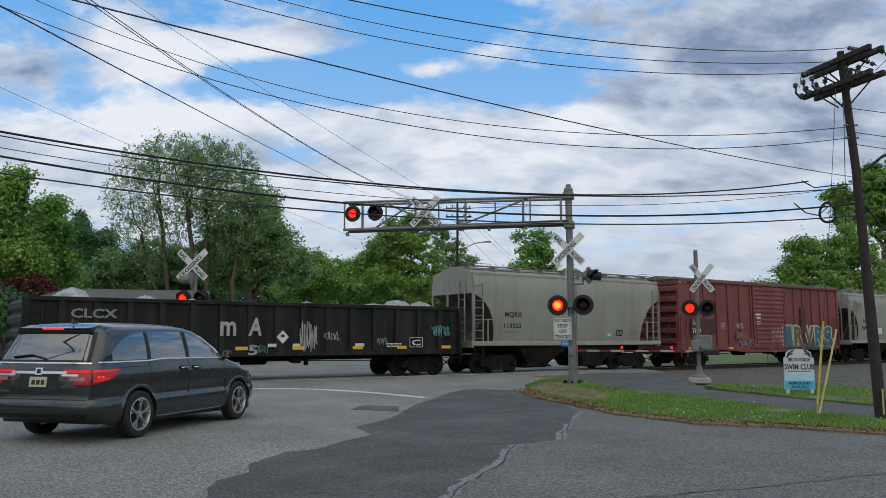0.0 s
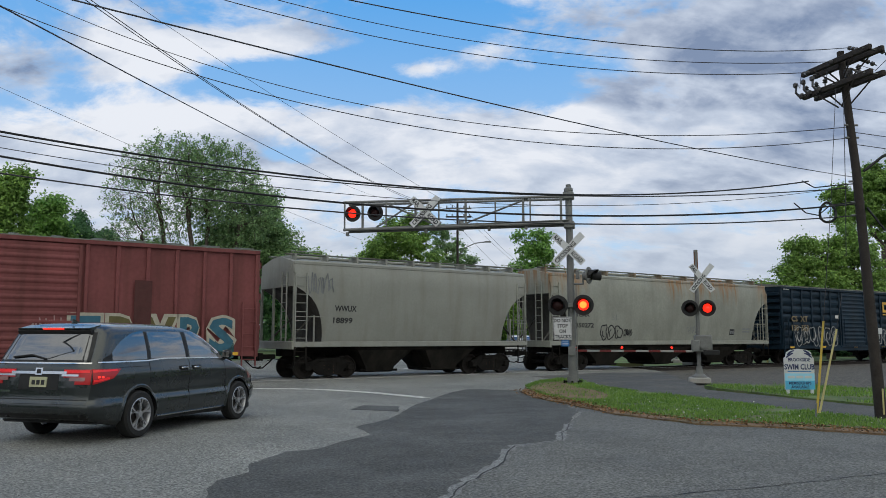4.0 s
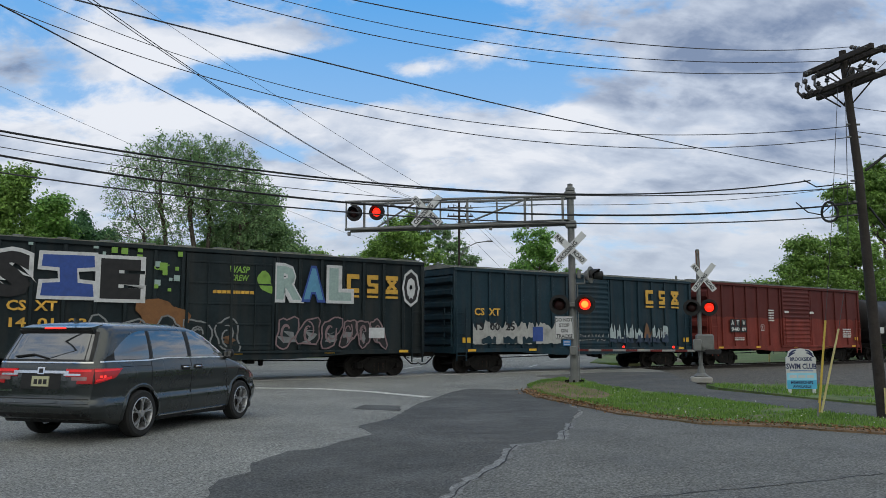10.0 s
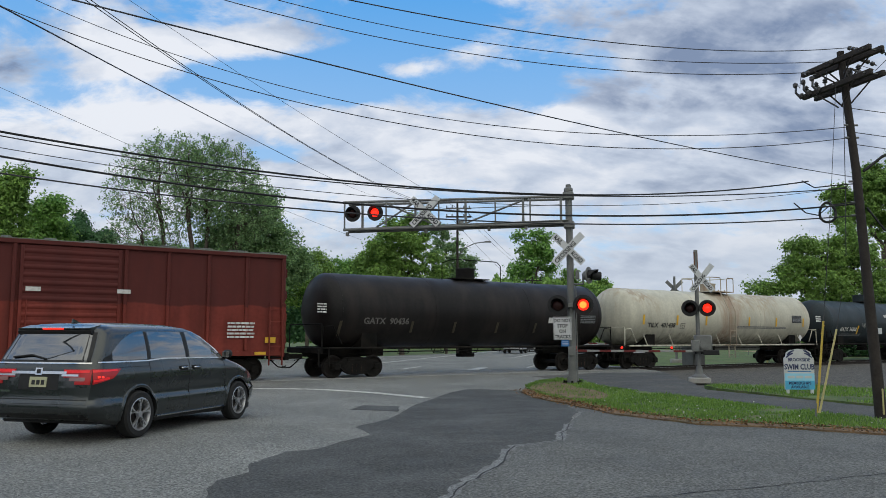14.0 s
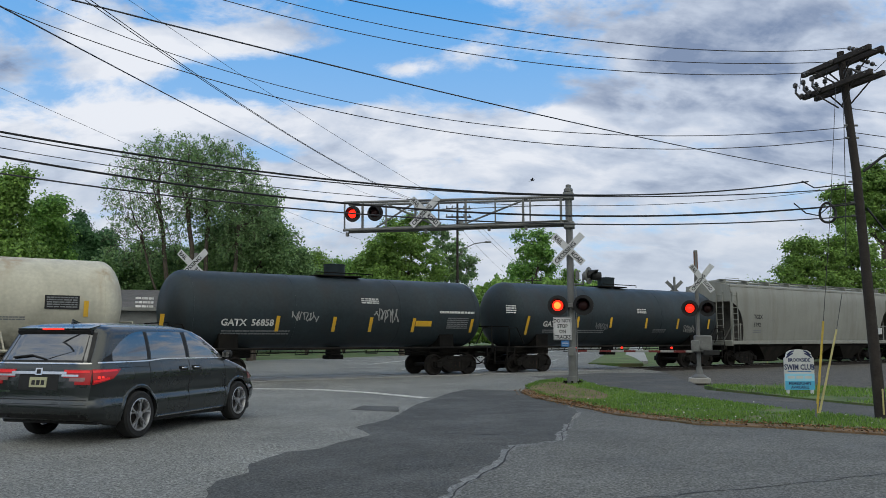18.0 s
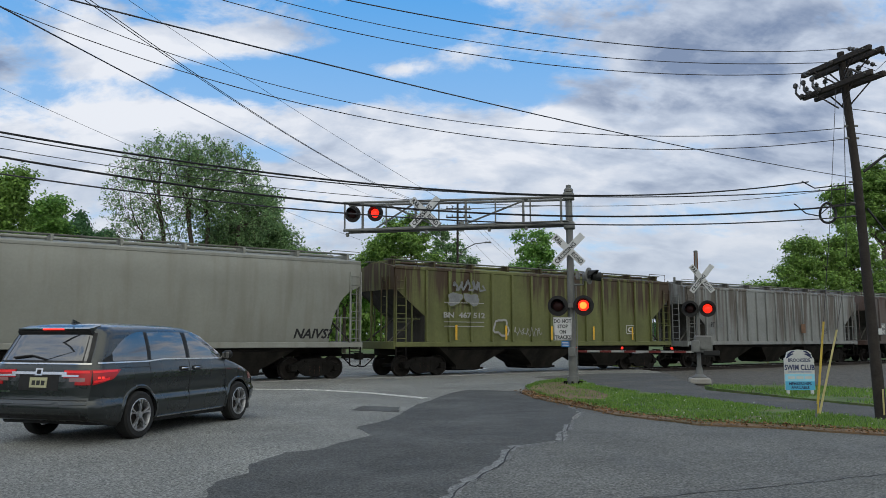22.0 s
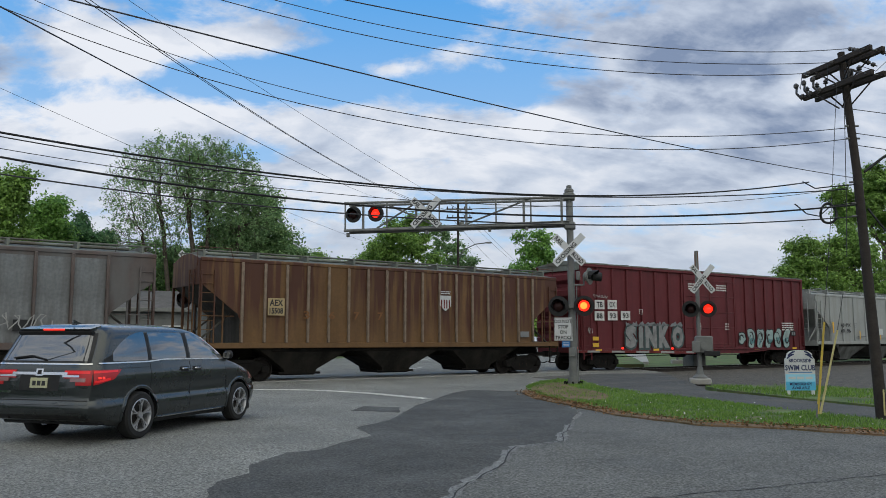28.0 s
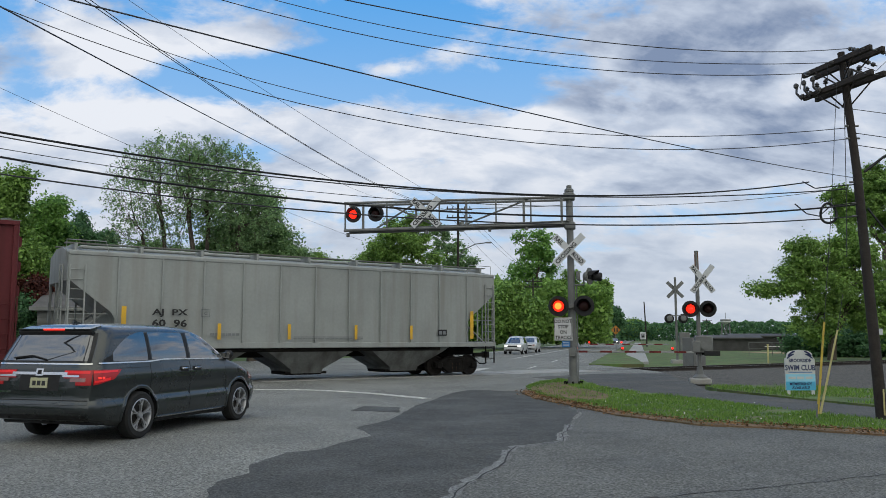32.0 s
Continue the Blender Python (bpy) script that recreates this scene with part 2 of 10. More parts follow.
TAR = material("tar_in_cracks", (0.022, 0.022, 0.023), 0.8, vary=0.3, scale=3, grain=30, bump=0.2)
ASPHALT_PALE = material("pale_worn_asphalt_edge", (0.185, 0.19, 0.185), 0.92, vary=0.22, scale=3, grain=30, bump=0.3, dirt=(0.13, 0.13, 0.13), dirt_amount=0.30, dirt_scale=5, stones=0.5)
GRASS_SOIL = material("grassy_ground", (0.090, 0.142, 0.042), 0.95, vary=0.4, scale=0.8, grain=14, bump=0.8, dirt=(0.13, 0.095, 0.055), dirt_amount=0.16, dirt_scale=0.9)
SOIL = material("bare_soil_with_litter", (0.165, 0.110, 0.065), 0.95, vary=0.4, scale=2.5, grain=25, bump=0.9, dirt=(0.09, 0.09, 0.04), dirt_amount=0.15)
GRAVEL = material("grey_gravel", (0.090, 0.083, 0.072), 0.95, vary=0.35, scale=1.2, grain=14, bump=1.0, speck=0.9, dirt=(0.055, 0.05, 0.04), dirt_amount=0.2, stones=0.5, stone_size=26)
CONCRETE = material("concrete", (0.34, 0.34, 0.325), 0.85, vary=0.18, scale=1.5, grain=30, bump=0.3, dirt=(0.24, 0.22, 0.19), dirt_amount=0.15)
ROAD_PAINT = material("worn_road_paint", (0.62, 0.62, 0.58), 0.8, vary=0.2, scale=4, grain=60, bump=0.2, dirt=(0.25, 0.24, 0.23), dirt_amount=0.3, dirt_scale=6)
RAIL_SIDE = material("dark_rail_web", (0.030, 0.024, 0.020), 0.8, 0.1, vary=0.3, scale=2, grain=30, bump=0.2)
STEEL_RAIL = material("rail_steel", (0.30, 0.28, 0.26), 0.35, 0.8, vary=0.25, scale=2, grain=30, bump=0.1)
RUST = material("rusty_steel", (0.13, 0.065, 0.035), 0.85, vary=0.35, scale=2, grain=30, bump=0.3)
BLACK_IRON = material("sooty_cast_steel", (0.013, 0.012, 0.011), 0.85, 0.0, spec=0.12, vary=0.4, scale=3, grain=25, bump=0.3, dirt=(0.022, 0.019, 0.016), dirt_amount=0.12)
WHEEL_STEEL = material("wheel_steel", (0.022, 0.019, 0.017), 0.7, 0.1, spec=0.2, vary=0.35, scale=4, grain=25, bump=0.2, dirt=(0.024, 0.019, 0.016), dirt_amount=0.15)
GALV = material("galvanised_steel", (0.175, 0.180, 0.175), 0.55, 0.2, vary=0.15, scale=2.5, grain=20, bump=0.12, dirt=(0.12, 0.11, 0.10), dirt_amount=0.14)
SIGN_WHITE = material("white_sign_sheet", (0.56, 0.57, 0.58), 0.45, vary=0.06, scale=4, grain=30, bump=0.03, dirt=(0.45, 0.44, 0.42), dirt_amount=0.04)
SIGN_BLACK = material("black_sign_ink", (0.02, 0.02, 0.022), 0.5, vary=0.1, bump=0.02)
SIGN_BLUE = material("blue_sign_sheet", (0.03, 0.16, 0.42), 0.45, vary=0.1, bump=0.02)
SIGN_CYAN = material("light_blue_sign_sheet", (0.10, 0.42, 0.66), 0.45, vary=0.1, bump=0.02)
SIGN_NAVY = material("navy_sign_ink", (0.02, 0.03, 0.10), 0.5, vary=0.1, bump=0.02)
SIGN_AMBER = material("amber_sign_sheet", (0.42, 0.17, 0.02), 0.45, vary=0.1, bump=0.02)
BLACK_PAINT = material("matt_black_paint", (0.014, 0.014, 0.015), 0.65, vary=0.2, bump=0.1)
ARM_WHITE = material("grimy_white_arm_paint", (0.30, 0.30, 0.29), 0.5, vary=0.12, bump=0.05)
RED_PAINT = material("red_reflective_sheet", (0.13, 0.014, 0.013), 0.5, vary=0.15, bump=0.05)
YELLOW_PAINT = material("yellow_reflective_sheet", (0.72, 0.42, 0.03), 0.5, vary=0.2, bump=0.05, dirt=(0.3, 0.2, 0.06), dirt_amount=0.1)
POLE_WOOD = material("weathered_pole_wood", (0.034, 0.028, 0.025), 0.9, vary=0.3, scale=3, grain=22, bump=0.7, dirt=(0.03, 0.025, 0.022), dirt_amount=0.25, streak=14)
BARK = material("grey_brown_bark", (0.085, 0.07, 0.055), 0.95, vary=0.35, scale=3, grain=12, bump=0.9)
CABLE = material("black_cable", (0.012, 0.012, 0.013), 0.6, vary=0.1, bump=0.0)
WIRE = material("weathered_wire", (0.05, 0.05, 0.055), 0.5, 0.3, vary=0.1, bump=0.0)
LAMP_ON = glow("lit_red_lens", (1.0, 0.02, 0.008), 1.7)
LAMP_CORE = glow("lit_lamp_core", (1.0, 0.16, 0.02), 3.0)
LAMP_OFF = material("unlit_red_lens", (0.022, 0.006, 0.006), 0.5, spec=0.25, vary=0.05, bump=0.0)
LEAF_MID = foliage("mid_green_leaves", (0.180, 0.318, 0.088), 0.5, 0.3)
LEAF_DARK = foliage("dark_green_leaves", (0.075, 0.172, 0.085), 0.5, 0.3)
LEAF_FRESH = foliage("fresh_green_leaves", (0.165, 0.330, 0.092), 0.5, 0.35)
LEAF_SPARSE = foliage("young_olive_leaves", (0.190, 0.320, 0.165), 0.5, 0.4)
LEAF_OLIVE = foliage("olive_green_leaves", (0.170, 0.295, 0.140), 0.5, 0.3)
LEAF_RED = foliage("red_brown_leaves", (0.075, 0.026, 0.022))
BLADES = foliage("grass_blades", (0.150, 0.270, 0.062), 0.5, 0.45)


# ---- the sky's cloud shell ----
def cloud_material():
    mat = bpy.data.materials.new("broken_evening_clouds")
    mat.use_nodes = True
    nt = mat.node_tree
    n, l = nt.nodes, nt.links
    n.remove(n["Principled BSDF"])
    co = n.new("ShaderNodeTexCoord")
    nrm = n.new("ShaderNodeVectorMath")
    nrm.operation = "NORMALIZE"
    l.new(co.outputs["Object"], nrm.inputs[0])
    sep = n.new("ShaderNodeSeparateXYZ")
    l.new(nrm.outputs[0], sep.inputs[0])

    def math_(op, a, b=None, c=None):
        m = n.new("ShaderNodeMath")
        m.operation = op
        for i, v in enumerate((a, b, c)):
            if v is None:
                continue
            if isinstance(v, (int, float)):
                m.inputs[i].default_value = v
            else:
                l.new(v, m.inputs[i])
        return m.outputs[0]

    def ramp(fac, lo, hi, a=0.0, c=1.0):
        r = n.new("ShaderNodeMapRange")
        r.interpolation_type = "SMOOTHSTEP"
        for k, v in (("From Min", lo), ("From Max", hi), ("To Min", a), ("To Max", c)):
            r.inputs[k].default_value = v
        l.new(fac, r.inputs["Value"])
        return r.outputs["Result"]

    up = math_("MAXIMUM", sep.outputs["Z"], 0.0)
    flat = math_("ADD", up, 0.44)
    # coordinates on a flat cloud deck, seen in perspective
    qx, qy = math_("DIVIDE", sep.outputs["X"], flat), math_("DIVIDE", sep.outputs["Y"], flat)

    def noise_(sx, sy, scale, detail, rough, ox, oy, distort=0.0):
        cmb = n.new("ShaderNodeCombineXYZ")
        l.new(math_("MULTIPLY_ADD", qx, sx, ox), cmb.inputs[0])
        l.new(math_("MULTIPLY_ADD", qy, sy, oy), cmb.inputs[1])
        t = n.new("ShaderNodeTexNoise")
        t.inputs["Scale"].default_value = scale
        t.inputs["Detail"].default_value = detail
        t.inputs["Roughness"].default_value = rough
        t.inputs["Distortion"].default_value = distort
        l.new(cmb.outputs[0], t.inputs["Vector"])
        return t.outputs["Fac"]

    def blob(x, z, wx, wz):
        """1 at the direction of that bearing (x over y) and height (z over y), falling off to 0."""
        bx = math_("DIVIDE", sep.outputs["X"], math_("MAXIMUM", sep.outputs["Y"], 0.05))
        bz = math_("DIVIDE", sep.outputs["Z"], math_("MAXIMUM", sep.outputs["Y"], 0.05))
        dx = math_("DIVIDE", math_("SUBTRACT", bx, x), wx)
        dz = math_("DIVIDE", math_("SUBTRACT", bz, z), wz)
        return math_("POWER", 2.718, math_("MULTIPLY", math_("ADD", math_("MULTIPLY", dx, dx), math_("MULTIPLY", dz, dz)), -1.0))

    cover = noise_(1.0, 1.15, 2.4, 8.0, 0.58, 3.1, 1.7, 0.2)
    wisps = noise_(0.85, 1.2, 7.0, 10.0, 0.62, 7.0, 2.0, 0.25)
    d = math_("ADD", math_("MULTIPLY", cover, 0.50), math_("MULTIPLY", wisps, 0.50))
    for x, z, wx, wz, k in CLOUD_FORMS:
        d = math_("ADD", d, math_("MULTIPLY", blob(x, z, wx, wz), k))
    low = ramp(up, 0.0, 0.22, 0.15, 0.0)
    d = math_("ADD", d, low)
    d = math_("ADD", d, ramp(math_("MULTIPLY", sep.outputs["Y"], -1.0), -0.5, 0.2, 0.0, 0.08))
    mask = ramp(d, 0.45, 0.575)
    # light on the clouds: bright thin edges, grey thick bellies, warm towards the horizon
    thick = math_("MULTIPLY", ramp(noise_(0.8, 1.2, 4.2, 8.0, 0.55, 11.0, 5.3, 0.3), 0.34, 0.70), ramp(up, 0.05, 0.24, 0.60, 0.62))
    # ragged lumps catch the light on their upper sides
    lumps = ramp(noise_(0.8, 1.2, 11.0, 7.0, 0.55, 2.0, 8.4, 0.3), 0.32, 0.68, -0.20, 0.22)
    thick = math_("ADD", thick, lumps)
    for x, z, wx, wz, k in CLOUD_SHADES:
        thick = math_("ADD", thick, math_("MULTIPLY", math_("MULTIPLY", blob(x, z, wx, wz), ramp(wisps, 0.30, 0.66, 0.55, 1.25)), k))
    cr = n.new("ShaderNodeValToRGB")
    e = cr.color_ramp.elements
    e[0].position, e[0].color = 0.0, (0.84, 0.83, 0.88, 1)
    e[1].position, e[1].color = 1.0, (0.22, 0.27, 0.40, 1)
    mid = e.new(0.45)
    mid.color = (0.56, 0.60, 0.71, 1)
    l.new(thick, cr.inputs["Fac"])
    warm = n.new("ShaderNodeMix")
    warm.data_type = "RGBA"
    l.new(ramp(up, 0.02, 0.26, 0.70, 0.0), warm.inputs[0])
    l.new(cr.outputs["Color"], warm.inputs[6])
    warm.inputs[7].default_value = (0.55, 0.585, 0.67, 1)
    clouds = n.new("ShaderNodeEmission")
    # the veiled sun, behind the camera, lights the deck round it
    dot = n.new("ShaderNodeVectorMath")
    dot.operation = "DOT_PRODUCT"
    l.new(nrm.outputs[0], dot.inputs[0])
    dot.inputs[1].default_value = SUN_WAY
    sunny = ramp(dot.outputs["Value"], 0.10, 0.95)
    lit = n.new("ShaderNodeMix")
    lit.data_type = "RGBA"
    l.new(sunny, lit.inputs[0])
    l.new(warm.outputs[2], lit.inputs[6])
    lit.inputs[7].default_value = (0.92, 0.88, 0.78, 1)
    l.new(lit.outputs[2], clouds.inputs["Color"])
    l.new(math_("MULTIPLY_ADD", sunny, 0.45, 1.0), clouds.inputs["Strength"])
    # clear air between them: deep above, pale near the horizon
    air = n.new("ShaderNodeValToRGB")
    a = air.color_ramp.elements
    a[0].position, a[0].color = 0.0, (0.60, 0.74, 0.90, 1)
    a[1].position, a[1].color = 1.0, (0.09, 0.25, 0.66, 1)
    am = a.new(0.40)
    am.color = (0.115, 0.40, 0.86, 1)
    l.new(up, air.inputs["Fac"])
    blue = n.new("ShaderNodeEmission")
    l.new(air.outputs["Color"], blue.inputs["Color"])
    blue.inputs["Strength"].default_value = 1.0
    see = n.new("ShaderNodeBsdfTransparent")
    half = n.new("ShaderNodeMixShader")
    half.inputs[0].default_value = 0.15
    l.new(blue.outputs[0], half.inputs[1])
    l.new(see.outputs[0], half.inputs[2])
    ms = n.new("ShaderNodeMixShader")
    l.new(math_("MULTIPLY", mask, 0.96), ms.inputs[0])
    l.new(half.outputs[0], ms.inputs[1])
    l.new(clouds.outputs[0], ms.inputs[2])
    l.new(ms.outputs[0], n["Material Output"].inputs["Surface"])
    return mat


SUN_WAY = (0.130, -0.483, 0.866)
# bearing, height, half width, half height, more or less cloud
CLOUD_FORMS = ((-0.03, 0.40, 0.10, 0.05, -0.16), (-0.16, 0.315, 0.18, 0.035, -0.12), (0.10, 0.325, 0.10, 0.035, -0.14), (0.30, 0.425, 0.05, 0.02, -0.10),
               (-0.37, 0.36, 0.12, 0.045, 0.14), (-0.20, 0.375, 0.09, 0.018, 0.12), (-0.02, 0.340, 0.05, 0.012, 0.13), (0.02, 0.255, 0.22, 0.030, 0.15), (-0.08, 0.285, 0.06, 0.014, 0.08),
               (-0.34, 0.270, 0.13, 0.020, 0.16), (0.40, 0.37, 0.22, 0.10, 0.22), (0.40, 0.22, 0.20, 0.04, 0.12), (-0.45, 0.22, 0.16, 0.05, 0.14), (0.0, 0.19, 0.30, 0.03, 0.10), (-0.19, 0.225, 0.03, 0.012, -0.10), (0.36, 0.245, 0.05, 0.010, -0.10))
CLOUD_SHADES = ((0.30, 0.300, 0.085, 0.024, 0.60), (0.22, 0.40, 0.06, 0.03, 0.10), (0.36, 0.35, 0.16, 0.03, 0.22), (0.34, 0.24, 0.12, 0.02, 0.20), (0.42, 0.40, 0.24, 0.07, 0.42), (0.50, 0.30, 0.14, 0.06, 0.34), (0.50, 0.20, 0.20, 0.06, 0.28), (0.30, 0.16, 0.20, 0.05, 0.12), (0.27, 0.08, 0.18, 0.035, 0.34), (-0.53, 0.335, 0.06, 0.02, 0.6), (0.04, 0.25, 0.20, 0.03, -0.25),
                (-0.34, 0.27, 0.14, 0.02, -0.4), (-0.36, 0.365, 0.10, 0.03, -0.3), (0.19, 0.285, 0.05, 0.012, -0.45), (0.38, 0.28, 0.06, 0.012, -0.3))
dome = Geo()
rings = [(3200 * math.cos(radians(a)), 3200 * math.sin(radians(a)) - 60) for a in (-1, 3, 8, 14, 22, 32, 44, 58, 73, 88)]
dome.loft([[(r * math.cos(2 * math.pi * i / 48), r * math.sin(2 * math.pi * i / 48), z) for i in range(48)] for r, z in rings], caps=False)
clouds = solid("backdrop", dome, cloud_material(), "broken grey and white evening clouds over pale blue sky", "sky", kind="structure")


# ---- ground, roads, track bed ----
TRACK_TURN = 35.363
TD = Vector((math.cos(radians(TRACK_TURN)), math.sin(radians(TRACK_TURN)), 0))
TN = Vector((-TD.y, TD.x, 0))
TRACK_OFF = 28.84


def on_track(s, l=0.0, z=0.0):
    return TD * s + TN * (TRACK_OFF + l) + Vector((0, 0, z))


ROAD_DIR = Vector((math.sin(radians(13.5)), math.cos(radians(13.5)), 0))
ROAD_SIDE = Vector((ROAD_DIR.y, -ROAD_DIR.x, 0))


def on_road(along, side, z=0.0):
    return ROAD_DIR * along + ROAD_SIDE * side + Vector((0, 0, z))


def ragged(poly, step=0.35, amount=0.10, seed=1.0):
    """A polygon with its edges cut into short, uneven pieces."""
    out = []
    for i, p in enumerate(poly):
        a, b = Vector(p).to_2d(), Vector(poly[(i + 1) % len(poly)]).to_2d()
        k = max(1, min(60, int((b - a).length / step)))
        side = (b - a).normalized().orthogonal()
        for j in range(k):
            q = a + (b - a) * (j / k)
            w = noise.noise(Vector((q.x * 1.3, q.y * 1.3, seed))) + 0.6 * noise.noise(Vector((q.x * 4.1, q.y * 4.1, seed + 7)))
            out.append(tuple(q + side * (w * amount)))
    return out


def slab(poly, z0, z1):
    return Geo().prism(poly, z0, z1, "z")


g = Geo()
rim = 2900
g.add([(rim * math.cos(2 * math.pi * i / 64), rim * math.sin(2 * math.pi * i / 64), -0.15) for i in range(64)], [tuple(range(64))])
solid("ground", g, GRASS_SOIL, "short green grass over uneven soil", "ground", kind="structure")

ROAD = [(-45, -25), (45, -25), (45, -2), (18, 8), (10.1, 18.7), (8.82, 22.6), (8.03, 24.9), (8.8, 29), (9.24, 32.5), (10.2, 38.5), (9.6, 44),
        tuple(on_road(50, -3.0))[:2], tuple(on_road(600, -3.0))[:2], tuple(on_road(600, -16.0))[:2], tuple(on_road(78, -16.0))[:2], tuple(on_road(58, -22.0))[:2], tuple(on_road(40, -30.0))[:2], (-45, 20), (-45, 8)]
solid("road", slab(ROAD, -0.15, 0.0), ASPHALT_OLD, "worn light grey asphalt road with fine cracks", "road", kind="structure", smooth=0)
PATCH = [(-2.38, 8.24), (-2.5, 9.2), (-2.30, 9.75), (-2.44, 10.4), (-2.2, 11.5), (-1.8, 11.8), (-1.19, 13.45), (-1.55, 14.5), (-1.0, 16.1), (-0.65, 19.4),
         (0.27, 23.7), (0.75, 25.0), (2.4, 24.3), (2.45, 21.8), (2.9, 19.9), (2.9, 17.5), (2.32, 15.2), (1.81, 12.76), (1.01, 12.1), (0.73, 10.5), (0.16, 8.9),
         (0.0, 8.2), (-0.3, 5.0), (-2.3, 5.0)]
solid("asphalt_patch", slab(ragged(PATCH, 0.22, 0.10, 3.0), -0.02, 0.005), ASPHALT_NEW, "dark newer asphalt patch with ragged edges", "road patch", kind="structure", smooth=0)
SIDE = [(2.32, 15.2), (2.95, 17.5), (2.9, 19.9), (3.3, 18.57), (3.7, 17.0), (4.78, 15.3), (7.4, 13.75), (16, 8), (30, 4), (30, -20), (-0.2, -20), (-0.2, 5.0), (0.05, 8.2), (0.20, 8.9), (0.77, 10.5), (1.05, 12.11), (1.85, 12.74)]
solid("side_road", slab(ragged(SIDE, 0.22, 0.07, 3.0), -0.02, 0.004), ASPHALT_SIDE, "grey asphalt of a side road with a tar seam", "road", kind="structure", smooth=0)
SMALL = [(-2.03, 18.0), (-1.85, 19.1), (-1.0, 18.8), (-0.95, 17.6)]
solid("asphalt_patch", slab(ragged(SMALL, 0.2, 0.05, 9.0), -0.02, 0.006), ASPHALT_NEW, "small dark square asphalt repair", "road patch", kind="structure", smooth=0)
PATH = [(4.3, 30.6), (4.96, 29.2), (4.95, 25.95), (5.3, 24.35), (6.6, 20.57), (7.7, 17.5), (8.4, 15.5), (18, 7.4), (18, 8), (10.1, 18.7), (8.82, 22.6), (8.03, 24.9), (8.8, 29), (9.24, 32.5), (10.1, 37.0), (6.8, 36.2), (3.6, 33.0)]
solid("footpath", slab(ragged(PATH, 0.3, 0.06, 11.0), -0.02, 0.004), ASPHALT_PATH, "narrow dark asphalt footpath beside the grass", "path", kind="structure", smooth=0)


def stripe(points, width, z=0.009, name="road_marking", label="worn white painted road line"):
    pts = [Vector((*p[:2], 0)) for p in points]
    left, right = [], []
    for i, p in enumerate(pts):
        d = (pts[min(i + 1, len(pts) - 1)] - pts[max(i - 1, 0)]).normalized()
        sd = Vector((-d.y, d.x, 0)) * (width / 2)
        left.append((p + sd).to_2d())
        right.append((p - sd).to_2d())
    return solid(name, slab([tuple(q) for q in left + right[::-1]], -0.01, z), ROAD_PAINT, label, "road marking", kind="structure", smooth=0)


def seam(name, label, points, width, mat, z, seed, wander=0.05):
    """A crack or worn seam in the road: a strip that wanders and changes its width."""
    line = []
    for a, b in zip(points, points[1:]):
        a, b = Vector(a), Vector(b)
        k = max(2, int((b - a).length / 0.12))
        line += [a + (b - a) * (j / k) for j in range(k)]
    line.append(Vector(points[-1]))
    left, right = [], []
    for i, q in enumerate(line):
        d = (line[min(i + 1, len(line) - 1)] - line[max(i - 1, 0)]).normalized()
        sd = Vector((-d.y, d.x))
        w = noise.noise(Vector((q.x * 2.3, q.y * 2.3, seed))) * wander + noise.noise(Vector((q.x * 9, q.y * 9, seed))) * wander * 0.5
        half = width * 0.5 * max(0.15, 1.0 + 1.1 * noise.noise(Vector((q.x * 5.0, q.y * 5.0, seed + 4))))
        left.append(tuple(q + sd * (w + half)))
        right.append(tuple(q + sd * (w - half)))
    g_ = Geo()
    n_ = len(line)
    g_.add([(*a, z) for a in left] + [(*a, z) for a in right], [(i, i + 1, n_ + i + 1, n_ + i) for i in range(n_ - 1)])
    return solid(name, g_, mat, label, "road crack", kind="structure", smooth=0)


SEAM = [(2.32, 15.1), (1.95, 13.6), (1.82, 12.75), (1.35, 12.3), (1.02, 12.1), (0.85, 11.3), (0.73, 10.5), (0.42, 9.6), (0.16, 8.9), (0.0, 8.1)]
seam("worn_seam", "pale crumbled seam between two asphalt layers", SEAM, 0.13, ASPHALT_PALE, 0.0075, 2.0, 0.06)
seam("tar_crack", "dark crack along the asphalt seam", [(x + 0.03, y) for x, y in SEAM], 0.022, TAR, 0.0095, 6.0, 0.05)
seam("tar_crack", "long thin dark crack in the side road", [(1.2, 7.9), (2.2, 8.35), (3.5, 8.9), (4.9, 9.6), (6.6, 10.35), (9.0, 11.2)], 0.020, TAR, 0.0075, 9.0, 0.07)
seam("tar_crack", "dark joint across the asphalt patch", [(-1.1, 13.6), (-0.2, 13.65), (0.8, 13.5), (1.6, 13.3)], 0.022, TAR, 0.0085, 12.0, 0.05)
stripe([(-7.5, 25.3), (-5.79, 25.1), (-4.4, 24.95), (-3.47, 24.6), (-2.0, 23.4), (-0.45, 21.5)], 0.28)
for k in range(5):
    stripe([on_road(42 + k * 12, -5.6), on_road(45.5 + k * 12, -5.6)], 0.12)
stripe([on_road(62, -9.3), on_road(230, -9.3)], 0.14)
stripe([on_road(45, -15.2), on_road(230, -15.2)], 0.14)
stripe([on_road(38.5, -11.3), on_road(42, -11.3)], 0.14)
stripe([on_road(38.5, -7.8), on_road(41.5, -7.8)], 0.5)

